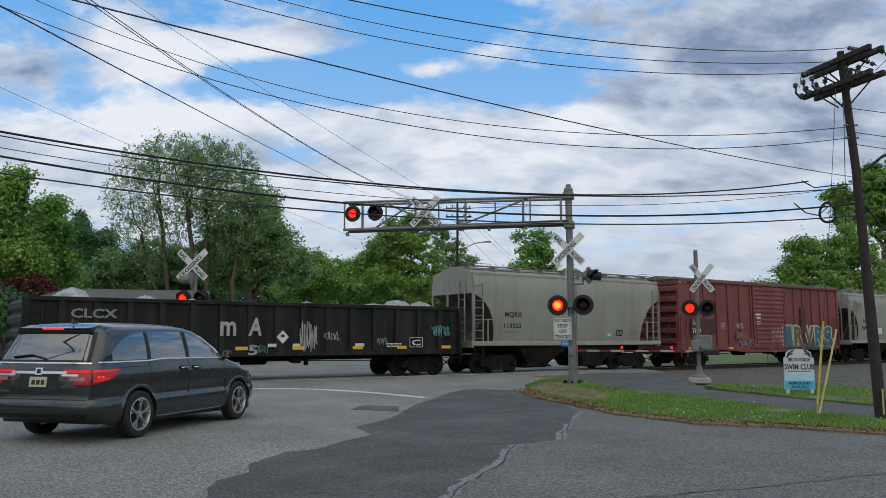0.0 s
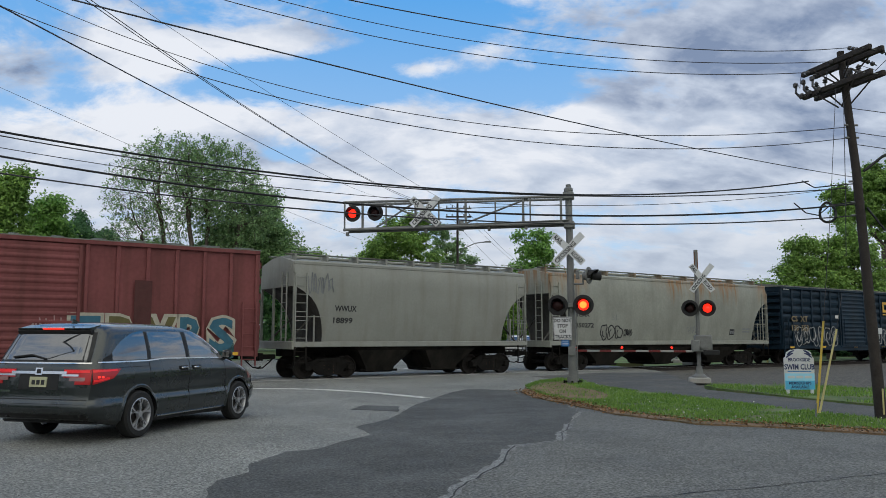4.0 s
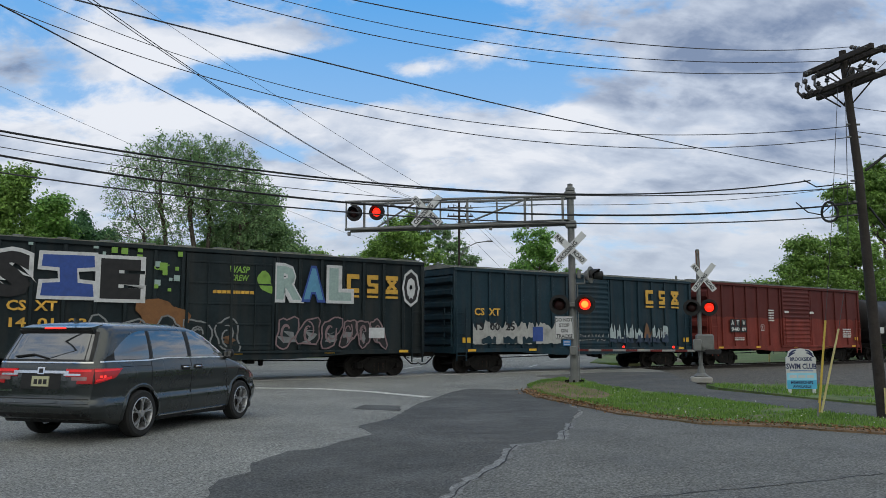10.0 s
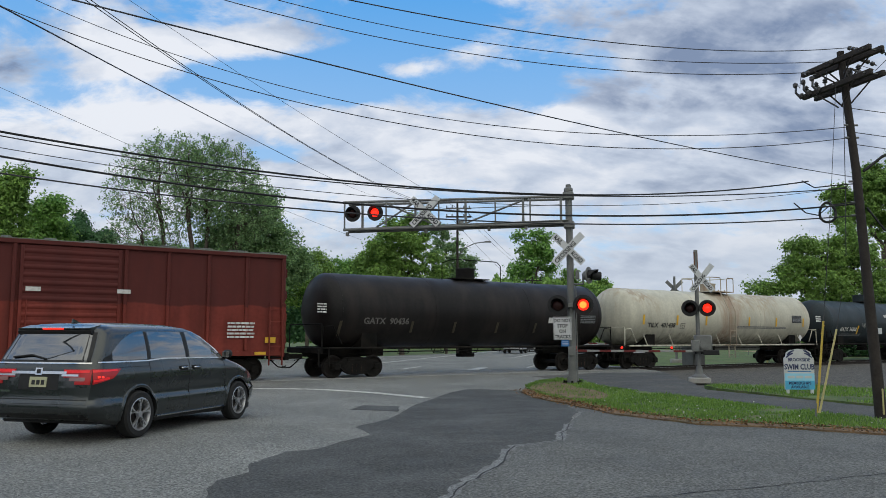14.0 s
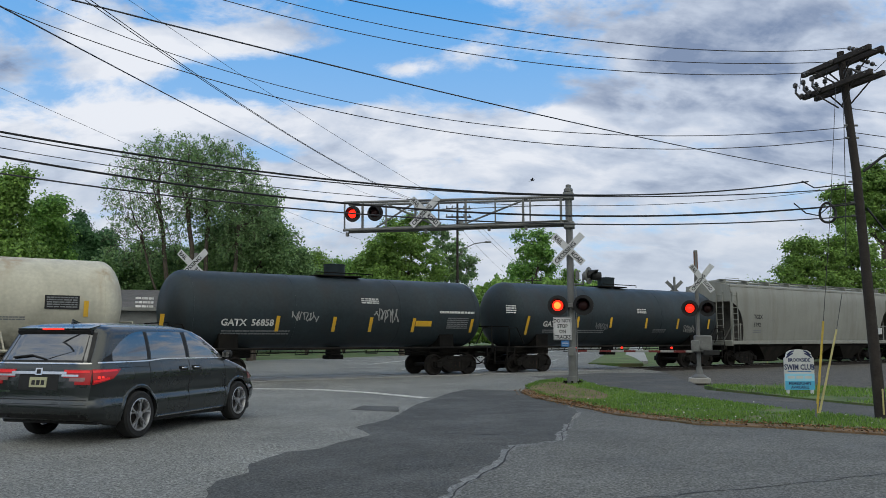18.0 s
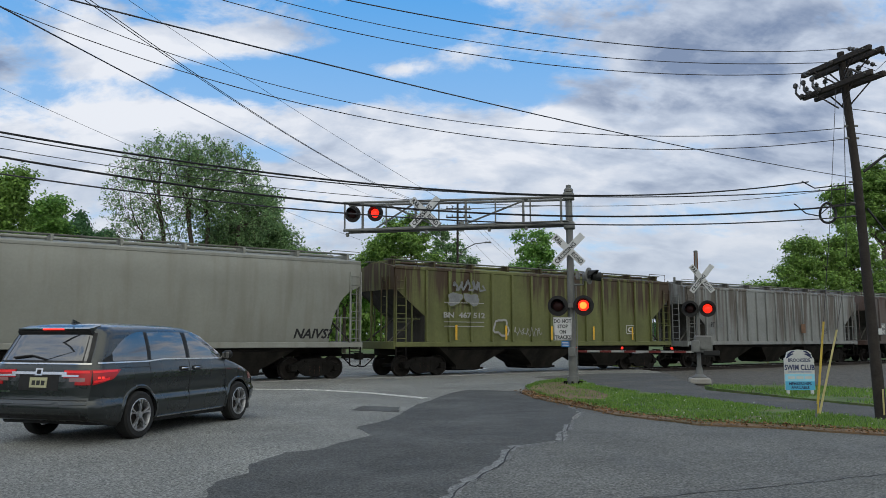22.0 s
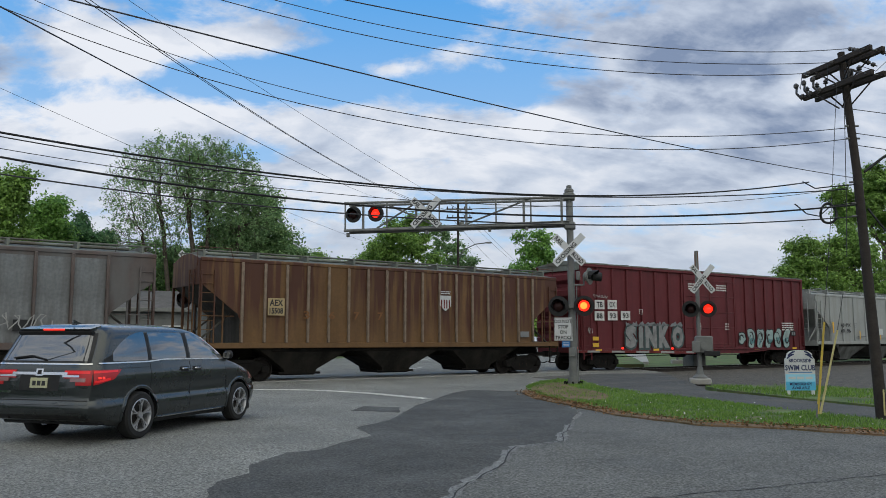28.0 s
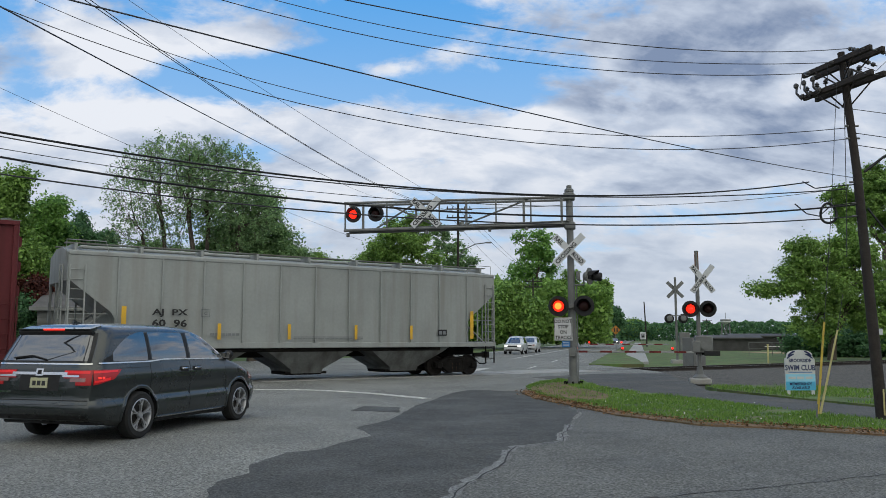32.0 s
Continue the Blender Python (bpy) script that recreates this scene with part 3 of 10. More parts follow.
VERGE = [(2.40, 23.9), (2.46, 21.8), (2.94, 19.98), (3.24, 18.57), (3.66, 16.98), (4.74, 15.2), (6.15, 14.5), (7.38, 13.6), (9.2, 12.2), (16, 7.0), (17, 8.2),
         (8.36, 15.4), (7.69, 17.44), (6.61, 20.47), (5.32, 24.25), (4.95, 25.9), (4.96, 29.1), (4.27, 30.6), (3.2, 28.2), (2.6, 25.8)]
solid("verge_edge", slab(ragged([(x - 0.10, y - 0.16) if i < 10 else (x, y) for i, (x, y) in enumerate(VERGE)], 0.25, 0.10, 13.0), -0.02, 0.035), SOIL,
      "brown soil and dry litter along the grass edge", "soil", kind="structure", smooth=0)
inner = [(x + 0.16, y + 0.24) if i < 10 else (x, y) for i, (x, y) in enumerate(VERGE)]
solid("verge", slab(ragged(inner, 0.25, 0.16, 17.0), 0.0, 0.06), GRASS_SOIL, "green roadside grass strip", "grass", kind="structure", smooth=0)
BARE = [(2.55, 24.6), (2.75, 22.2), (3.2, 20.6), (3.9, 20.2), (4.5, 21.6), (4.4, 23.6), (4.0, 26.2), (4.2, 28.2), (3.6, 28.0), (3.0, 26.4)]
solid("bare_patch", slab(ragged(BARE, 0.2, 0.22, 31.0), 0.0, 0.066), SOIL, "trodden brown soil round the signal mast", "soil", kind="structure", smooth=0)
STRIP = [(8.5, 26.6), (11.49, 27), (13.3, 24.5), (17.5, 21.5), (24, 13), (19, 8.6), (10.2, 18.7), (9.2, 21.55), (8.35, 24.94)]
solid("grass_strip", slab(ragged(STRIP, 0.3, 0.10, 19.0), -0.1, 0.045), GRASS_SOIL, "green grass strip behind the footpath", "grass", kind="structure", smooth=0)
BED = [(8.5, 26.5), (8.85, 29), (9.3, 32.5), (10.3, 38.2)] + [tuple(on_track(s, -1.9))[:2] for s in (32, 60, 120)] + [(80, 30), (24, 12.5), (17.5, 21.5), (13.3, 24.5), (11.5, 27)]
solid("gravel_yard", slab(ragged(BED, 0.6, 0.15, 23.0), -0.15, -0.11), GRAVEL, "grey gravel yard beside the track", "gravel", kind="structure", smooth=0)
# grass island and sidewalk beyond the crossing
solid("grass_island", slab(ragged([tuple(on_road(a, b))[:2] for a, b in ((49, -2.9), (49.5, 0.3), (62, -0.2), (90, -2.2), (90, -2.9))], 0.4, 0.1, 29.0), -0.15, 0.05), GRASS_SOIL,
      "small grass island beside the far road", "grass", kind="structure", smooth=0)
solid("sidewalk", slab([tuple(on_road(a, b))[:2] for a, b in ((55.5, -1.2), (55.5, 0.6), (260, 0.6), (260, -1.2))], -0.15, 0.02), CONCRETE,
      "pale concrete sidewalk along the far road", "sidewalk", kind="structure", smooth=0)

# rails, sleepers, crossing panels
M_TRACK = Matrix.Translation(on_track(0)) @ pose(0, 0, 0, 0, 0, TRACK_TURN)
rail_shape = [(-0.07, -0.17), (0.07, -0.17), (0.07, -0.155), (0.012, -0.13), (0.012, -0.045), (0.036, -0.03), (0.036, 0.0), (-0.036, 0.0), (-0.036, -0.03), (-0.012, -0.045), (-0.012, -0.13), (-0.07, -0.155)]
track = thing("railway_track", "single railway track with worn steel rails", "railway track", M_TRACK, kind="structure")
for side in (-0.7525, 0.7525):
    web = part("rail", Geo().prism([(side + y, z + 0.008) for y, z in rail_shape], -140, 420, "x"), RAIL_SIDE, track, "rusty dark steel rail")
    part("rail_head", Geo().box((140, side, 0.009), (560, 0.058, 0.006), 0.0), STEEL_RAIL, web, "worn bright rail head")
tie = Geo().box((0, 0, -0.20), (0.23, 2.6, 0.16), 0.02).mesh("sleeper", POLE_WOOD)
for k in range(150):
    part("sleeper", tie, None, track, at=pose(30.5 + k * 0.55 + random.uniform(-0.04, 0.04), random.uniform(-0.06, 0.06), 0, 0, 0, random.uniform(-1, 1)))
panel = Geo().box((0, 0, -0.07), (2.41, 1.32, 0.15), 0.012).mesh("crossing_panel", CONCRETE)
edge = Geo().box((0, 0, -0.07), (2.41, 0.55, 0.15), 0.012).mesh("crossing_panel", CONCRETE)
for k in range(13):
    x = -1.4 + k * 2.43
    part("crossing_panel", panel, None, track, at=pose(x, 0, 0.006 + random.uniform(-0.003, 0.004)))
    for side in (-1.12, 1.12):
        part("crossing_panel", edge, None, track, at=pose(x, side, 0.006 + random.uniform(-0.003, 0.003)))
bed = [(-2.3, -0.18), (2.3, -0.18), (1.6, -0.135), (-1.6, -0.135)]
solid("ballast", Geo().prism(bed, 29.6, 420, "x"), GRAVEL, "dark grey ballast under the rails", "ballast", M_TRACK, kind="structure", smooth=0)


# ---- vehicles ----
CAR_GREY = material("dark_grey_metallic_paint", (0.044, 0.050, 0.051), 0.27, 0.7, vary=0.04, scale=1.0, grain=200, bump=0.0, spec=0.5, coat=0.7)
CAR_SILVER = material("silver_metallic_paint", (0.55, 0.55, 0.55), 0.35, 0.1, vary=0.05, scale=1.0, grain=200, bump=0.0, coat=0.8)
CAR_DARK = material("dark_car_paint", (0.03, 0.03, 0.032), 0.3, 0.3, vary=0.05, scale=1.0, grain=200, bump=0.0, coat=0.8)
CAR_GLASS = tinted_glass("tinted_car_glass", (0.012, 0.014, 0.016))
CHROME = material("chrome_trim", (0.62, 0.62, 0.63), 0.12, 1.0, vary=0.03, bump=0.0)
ALLOY = material("silver_alloy", (0.42, 0.42, 0.43), 0.32, 0.7, vary=0.08, bump=0.02)
RUBBER = material("tyre_rubber", (0.016, 0.016, 0.016), 0.85, vary=0.15, grain=60, bump=0.3)
PLASTIC = material("black_plastic", (0.014, 0.014, 0.015), 0.6, vary=0.1, bump=0.1)
LENS_RED = glow("red_tail_lens", (1.0, 0.012, 0.014), 0.10, (0.22, 0.006, 0.009))
LENS_LIT = glow("lit_brake_lens", (1.0, 0.035, 0.02), 1.1, (0.5, 0.02, 0.02))
LENS_BRIGHT = glow("bright_red_lens", (1.0, 0.02, 0.025), 0.20, (0.6, 0.012, 0.016))
LENS_CLEAR = material("clear_lamp_lens", (0.26, 0.13, 0.125), 0.15, vary=0.1, bump=0.0, coat=0.8)
HEAD_LIT = glow("lit_headlamp", (1.0, 0.95, 0.85), 3.5, (0.8, 0.8, 0.8))
PLATE = material("pale_yellow_plate", (0.45, 0.44, 0.28), 0.5, vary=0.08, bump=0.02)


class Shell:
    """A car body as rounded outlines stacked from sill to roof. table: height, rear end, front end, half width."""

    def __init__(self, table, rear_round=0.20, front_round=0.45):
        self.t, self.rr, self.rf = table, rear_round, front_round

    def at_height(self, z):
        t = self.t
        for a, b in zip(t, t[1:]):
            if z <= b[0]:
                k = max(0.0, (z - a[0]) / (b[0] - a[0]))
                return [p + (q - p) * k for p, q in zip(a, b)][1:]
        return list(t[-1][1:])

    def side(self, x, z, out=0.0, sy=-1):
        xr, xf, w = self.at_height(z)
        mid = (xr + xf) / 2
        w = w - 0.035 * ((x - mid) / (xf - mid)) ** 2 + out
        rr, rf = min(self.rr, w * 0.8), min(self.rf, w * 0.8)
        y = w
        if x < xr + rr:
            k = max(0.0, min(1.0, (x - xr) / rr))
            a = radians(45) * (1 - k)
            return Vector((xr + rr - (rr + out) * math.sin(a), sy * (w - rr + rr * math.cos(a)), z))
        if x > xf - rf:
            k = max(0.0, min(1.0, (xf - x) / rf))
            a = radians(45) * (1 - k)
            return Vector((xf - rf + (rf + out) * math.sin(a), sy * (w - rf + rf * math.cos(a)), z))
        return Vector((x, sy * y, z))

    def end(self, y, z, rear=True, out=0.0):
        xr, xf, w = self.at_height(z)
        mid = (xr + xf) / 2
        x0 = xr if rear else xf
        w = w - 0.035
        rr = min(self.rr if rear else self.rf, w * 0.8)
        s = -1 if rear else 1
        if abs(y) > w - rr:
            k = max(0.0, min(1.0, (w - abs(y)) / rr))
            a = radians(45) * (1 - k)
            return Vector((x0 - s * rr + s * (rr + out) * math.cos(a), math.copysign(w - rr + (rr + out) * math.sin(a), y), z))
        return Vector((x0 + s * out, y, z))

    def loop(self, z, n_side=28, n_end=12):
        xr, xf, w = self.at_height(z)
        out = []
        for k in range(n_end):
            out.append(self.end(w - 0.035 - 2 * (w - 0.035) * k / n_end, z))
        for k in range(n_side):
            out.append(self.side(xr + (xf - xr) * k / n_side, z))
        for k in range(n_end):
            out.append(self.end(-(w - 0.035) + 2 * (w - 0.035) * k / n_end, z, False))
        for k in range(n_side):
            out.append(self.side(xf - (xf - xr) * k / n_side, z, 0, 1))
        return out

    def body(self, count=26):
        z0, z1 = self.t[0][0], self.t[-1][0]
        zs = sorted({round(z0 + (z1 - z0) * k / count, 3) for k in range(count + 1)} | {r[0] for r in self.t})
        return Geo().loft([self.loop(z) for z in zs])

    def side_patch(self, x0, x1, low, high, out=0.006, slant0=0.0, slant1=0.0, sy=-1, nx=12, nz=6):
        """A panel that lies on the flank; low and high give its lower and upper edge for each place along it."""
        outer, inner = [], []
        for j in range(nz + 1):
            a, b = [], []
            for i in range(nx + 1):
                u = i / nx
                x = x0 + (x1 - x0) * u
                lo, hi = low(u), high(u)
                z = lo + (hi - lo) * j / nz
                xx = x + (slant0 * (1 - u) + slant1 * u) * (z - lo)
                a.append(self.side(xx, z, out, sy))
                b.append(self.side(xx, z, out - 0.03, sy))
            outer.append(a)
            inner.append(b)
        g_ = Geo()
        g_.loft(outer, closed=False)
        rim = [outer[0], inner[0]]
        g_.loft(rim, closed=False)
        g_.loft([outer[-1], inner[-1]], closed=False)
        g_.loft([[r[0] for r in outer], [r[0] for r in inner]], closed=False)
        g_.loft([[r[-1] for r in outer], [r[-1] for r in inner]], closed=False)
        return g_

    def end_patch(self, y0, y1, z0, z1, out=0.006, rear=True, taper=0.0, ny=12, nz=6):
        g_ = Geo()
        outer, inner = [], []
        for j in range(nz + 1):
            z = z0 + (z1 - z0) * j / nz
            k = 1 - taper * j / nz
            outer.append([self.end((y0 + (y1 - y0) * i / ny) * k, z, rear, out) for i in range(ny + 1)])
            inner.append([self.end((y0 + (y1 - y0) * i / ny) * k, z, rear, out - 0.03) for i in range(ny + 1)])
        g_.loft(outer, closed=False)
        g_.loft([outer[0], inner[0]], closed=False)
        g_.loft([outer[-1], inner[-1]], closed=False)
        g_.loft([[r[0] for r in outer], [r[0] for r in inner]], closed=False)
        g_.loft([[r[-1] for r in outer], [r[-1] for r in inner]], closed=False)
        return g_


def cut_arches(geo, mat, centres, r, half):
    """The body with wheel arches cut out of it."""
    a = bpy.data.objects.new("shell", geo.mesh("shell", mat, 30))
    cut = Geo()
    for x, z in centres:
        for sy in (-1, 1):
            cut.cyl((x, sy * (half - 0.30), z), (x, sy * (half + 0.3), z), r, n=36)
    b = bpy.data.objects.new("cutter", cut.mesh("cutter", PLASTIC, 0))
    for o in (a, b):
        scene.collection.objects.link(o)
    m = a.modifiers.new("cut", "BOOLEAN")
    m.object, m.operation, m.solver, m.material_mode = b, "DIFFERENCE", "EXACT", "TRANSFER"
    dg = bpy.context.evaluated_depsgraph_get()
    me = bpy.data.meshes.new_from_object(a.evaluated_get(dg))
    for o in (a, b):
        bpy.data.objects.remove(o)
    return me


def wheel(car, x, y, r, spokes=5, mat=None, wide=0.225):
    s = math.copysign(1, y)
    t = Geo()
    t.lathe([(-wide / 2, r * 0.66), (-wide / 2, r * 0.90), (-wide * 0.38, r * 0.985), (-wide * 0.2, r), (wide * 0.2, r), (wide * 0.38, r * 0.985), (wide / 2, r * 0.90), (wide / 2, r * 0.66)], (0, 0, 0), (0, 1, 0), n=40, caps=False)
    w = part("wheel", t, RUBBER, car, "black tyre", at=pose(x, y, r))
    q = Geo()
    q.lathe([(wide * 0.50, r * 0.70), (wide * 0.52, r * 0.66), (wide * 0.42, r * 0.62), (-0.02, r * 0.60)], (0, 0, 0), (0, s, 0), n=36, caps=False)
    for k in range(spokes):
        a = 2 * math.pi * k / spokes + 0.3
        for d in (-1, 1):
            # each spoke is a pair of blades that part towards the rim
            row = [(0.10, 0.05, 0.24), (0.36, 0.02, 0.12), (0.52, 0.05, 0.19), (0.655, 0.10, 0.27)]
            blade = [(math.cos(a + d * i_) * k_ * r, math.sin(a + d * i_) * k_ * r) for k_, i_, o_ in row]
            blade += [(math.cos(a + d * o_) * k_ * r, math.sin(a + d * o_) * k_ * r) for k_, i_, o_ in row[::-1]]
            q.prism(blade, s * wide * 0.34, s * wide * 0.50, "y")
    q.cyl((0, s * wide * 0.30, 0), (0, s * wide * 0.50, 0), r * 0.16, r * 0.13, n=20)
    part("rim", q, mat or ALLOY, w, "silver five-spoke alloy rim")
    part("brake_disc", Geo().cyl((0, s * wide * 0.05, 0), (0, s * wide * 0.12, 0), r * 0.48, n=28), WHEEL_STEEL, w)
    return w


VAN = Shell([(0.22, 0.16, 4.98, 0.88), (0.30, 0.06, 5.07, 0.955), (0.42, 0.01, 5.13, 0.985), (0.53, 0.0, 5.16, 0.997), (0.60, 0.01, 5.16, 0.990), (0.655, 0.045, 5.15, 0.966), (0.72, 0.055, 5.12, 0.967), (0.82, 0.06, 5.06, 0.984), (0.93, 0.07, 4.90, 0.995),
             (1.00, 0.08, 4.74, 0.993), (1.06, 0.09, 4.56, 0.984), (1.12, 0.10, 4.36, 0.968), (1.20, 0.13, 4.06, 0.948), (1.30, 0.19, 3.90, 0.935), (1.42, 0.27, 3.66, 0.905), (1.54, 0.34, 3.40, 0.87), (1.62, 0.39, 3.18, 0.835),
             (1.67, 0.43, 2.95, 0.785), (1.71, 0.55, 2.65, 0.66), (1.735, 0.90, 2.25, 0.40), (1.745, 1.3, 1.95, 0.12)], 0.22, 0.55)
van = thing("minivan", "dark grey minivan waiting with lit brake lights", "car", pose(-6.08, 12.19, 0, 0, 0, 73.8))
part("body", cut_arches(VAN.body(), CAR_GREY, ((1.17, 0.37), (4.17, 0.37)), 0.425, 0.995), None, van, "dark grey metallic body")
flat = lambda z: (lambda u: z)
for sy in (-1, 1):
    part("quarter_window", VAN.side_patch(0.54, 1.36, flat(1.225), lambda u: 1.235 + 0.385 * (0.26 + 0.74 * (1 - (1 - u) ** 2.1)), 0.004, 0.0, -0.04, sy, 22, 8), CAR_GLASS, van, "dark tinted glass")
    part("quarter_trim", VAN.side_patch(0.34, 0.56, flat(1.222), lambda u: 1.25 + 0.08 * u, 0.0035, 0.0, 0.0, sy, 8, 4), PLASTIC, van, "black trim behind the rear side window")
    part("window_fin", VAN.end_patch(min(0.795 * sy, 0.865 * sy), max(0.795 * sy, 0.865 * sy), 1.225, 1.60, 0.006, True, 0.10, 4, 8), PLASTIC, van, "black fin beside the rear window")
    part("door_window", VAN.side_patch(1.46, 2.42, flat(1.232), flat(1.615), 0.004, -0.06, -0.14, sy), CAR_GLASS, van, "dark tinted glass")
    part("door_window", VAN.side_patch(2.54, 3.62, lambda u: 1.228 - 0.022 * u, lambda u: 1.615 - 0.18 * u ** 2.4, 0.004, -0.10, -0.50, sy), CAR_GLASS, van, "dark tinted glass")
    part("corner_window", VAN.side_patch(3.68, 3.96, flat(1.205), lambda u: 1.40 - 0.14 * u, 0.004, -0.5, -0.6, sy, 4, 3), CAR_GLASS, van, "dark tinted glass")
    part("pillar_trim", VAN.side_patch(1.36, 1.44, flat(1.225), flat(1.61), 0.003, -0.02, -0.06, sy, 3), PLASTIC, van)
    part("pillar_trim", VAN.side_patch(2.44, 2.52, flat(1.225), flat(1.61), 0.003, -0.14, -0.10, sy, 3), PLASTIC, van)
    step_up = lambda u: 1.195 + 0.022 * min(1.0, max(0.0, (u - 0.30) / 0.10)) - 0.050 * max(0.0, u - 0.45)
    part("belt_trim", VAN.side_patch(0.22, 4.0, step_up, lambda u: step_up(u) + 0.018, 0.010, 0, 0, sy, 44, 1), CHROME, van, "chrome belt line")
    part("sill_trim", VAN.side_patch(1.65, 3.72, flat(0.285), flat(0.305), 0.012, 0, 0, sy, 20, 1), CHROME, van, "chrome sill line")
    part("sill_skirt", VAN.side_patch(1.62, 3.74, flat(0.225), flat(0.275), 0.006, 0, 0, sy, 20, 2), PLASTIC, van)
    for x0, sl in ((1.40, 0.0), (2.50, 0.0), (3.72, -0.10)):
        part("door_gap", VAN.side_patch(x0, x0 + 0.012, flat(0.36), flat(1.19), 0.003, sl, sl, sy, 1, 10), PLASTIC, van)
    part("slide_rail", VAN.side_patch(0.68, 1.40, flat(1.115), flat(1.124), 0.003, 0, 0, sy, 10, 1), PLASTIC, van)
    for hx_ in (2.32, 2.70):
        p = VAN.side(hx_, 1.06, 0.03, sy)
        h_ = part("door_handle", Geo().box(p, (0.22, 0.035, 0.032), 0.012), CHROME, van, "chrome door handle")
        part("handle_cup", Geo().box(VAN.side(hx_, 1.05, 0.0, sy), (0.24, 0.012, 0.09), 0.004), PLASTIC, h_)
    mp = VAN.side(3.78, 1.26, 0.13, sy)
    mir = part("wing_mirror", Geo().box(mp, (0.13, 0.19, 0.13), 0.045).box(VAN.side(3.82, 1.20, 0.03, sy), (0.08, 0.12, 0.05), 0.01), PLASTIC, van)
    part("mirror_glass", Geo().box(mp + Vector((-0.070, 0, -0.01)), (0.006, 0.14, 0.085), 0.002), CAR_GLASS, mir)
    low_edge = lambda u: 0.885 + 0.075 * u / 0.7 if u < 0.7 else 0.96 + 0.135 * (u - 0.7) / 0.3
    tl = part("tail_lamp", VAN.side_patch(0.09, 0.68, low_edge, lambda u: 1.11 - 0.008 * u, 0.014, 0, 0, sy, 18, 5), LENS_RED, van, "red tail lamp wrapping the corner")
    for bx in (0.17, 0.25):
        part("brake_lens", VAN.side_patch(bx, bx + 0.05, flat(0.975), flat(1.005), 0.018, 0, 0, sy, 3, 2), LENS_LIT, tl, "lit brake lens")
    part("lens_band", VAN.side_patch(0.10, 0.60, lambda u: 1.060 + 0.01 * u, lambda u: 1.094 + 0.004 * u, 0.018, 0, 0, sy, 10, 2), LENS_BRIGHT, tl)
    part("lens_band", VAN.side_patch(0.10, 0.42, lambda u: 0.915 + 0.04 * u, lambda u: 0.945 + 0.045 * u, 0.018, 0, 0, sy, 10, 2), LENS_BRIGHT, tl)
    t2 = part("tail_lamp", VAN.end_patch(min(0.94 * sy, 0.66 * sy), max(0.94 * sy, 0.66 * sy), 0.885, 1.105, 0.014), LENS_RED, van, "red tail lamp on the tailgate")
    part("lamp_wing", VAN.end_patch(min(0.66 * sy, 0.44 * sy), max(0.66 * sy, 0.44 * sy), 0.985, 1.105, 0.013), LENS_RED, t2)
    part("lens_band", VAN.end_patch(min(0.90 * sy, 0.45 * sy), max(0.90 * sy, 0.45 * sy), 1.058, 1.095, 0.019), LENS_BRIGHT, t2)
    part("clear_lens", VAN.end_patch(min(0.84 * sy, 0.56 * sy), max(0.84 * sy, 0.56 * sy), 0.935, 0.990, 0.020), LENS_CLEAR, t2, "pale reversing lens")
    part("chrome_spear", VAN.end_patch(min(0.72 * sy, 0.42 * sy), max(0.72 * sy, 0.42 * sy), 1.004, 1.034, 0.024), CHROME, t2, "chrome spear across the lamp")
    part("low_reflector", VAN.end_patch(min(0.80 * sy, 0.58 * sy), max(0.80 * sy, 0.58 * sy), 0.43, 0.455, 0.008), PLASTIC, van)
    for wx in (1.17, 4.17):
        wheel(van, wx, sy * 0.885, 0.37)
        arch = Geo()
        loops = []
        for k in range(21):
            a = math.pi * k / 20 * 1.12 - 0.19
            c, s_ = math.cos(a), math.sin(a)
            loops.append([VAN.side(wx + rr_ * c, max(0.24, 0.37 + rr_ * s_), o_, sy) for rr_, o_ in ((0.42, 0.0), (0.42, 0.014), (0.455, 0.014), (0.475, 0.0))])
        arch.loft(loops, closed=False)
        part("arch_lip", arch, CAR_GREY, van)
part("rear_window", VAN.end_patch(-0.80, 0.80, 1.235, 1.585, 0.006, True, 0.12), CAR_GLASS, van, "dark tinted rear window")
part("window_surround", VAN.end_patch(-0.86, 0.86, 1.215, 1.60, 0.002, True, 0.10), PLASTIC, van)
sp = [(0.40, 1.668), (0.31, 1.655), (0.32, 1.640), (0.44, 1.63), (0.56, 1.64), (0.56, 1.70)]
spo = part("spoiler", Geo().prism(sp, -0.66, 0.66, "y"), CAR_GREY, van)
part("spoiler_edge", Geo().prism([(0.345, 1.642), (0.325, 1.62), (0.355, 1.575), (0.44, 1.59)], -0.68, 0.68, "y"), PLASTIC, spo)
part("brake_lens", Geo().box((0.318, 0, 1.647), (0.02, 0.40, 0.024), 0.006), LENS_LIT, spo, "lit high brake light")
part("chrome_bar", VAN.end_patch(-0.50, 0.50, 1.035, 1.075, 0.020), CHROME, van, "chrome tailgate bar")
part("belt_bar", VAN.end_patch(-0.90, 0.90, 1.185, 1.205, 0.010), CHROME, van)
em = part("emblem", VAN.end_patch(-0.065, 0.065, 1.02, 1.125, 0.024, True, 0.0, 4, 3), CHROME, van, "plain chrome badge")
part("emblem_gap", VAN.end_patch(-0.035, 0.035, 1.04, 1.105, 0.027, True, 0.0, 4, 3), PLASTIC, em)
part("plate_recess", VAN.end_patch(-0.36, 0.36, 0.80, 1.03, 0.002), PLASTIC, van)
pl = part("number_plate", VAN.end_patch(-0.155, 0.155, 0.84, 0.99, 0.014, True, 0.0, 4, 3), PLATE, van, "pale yellow number plate")
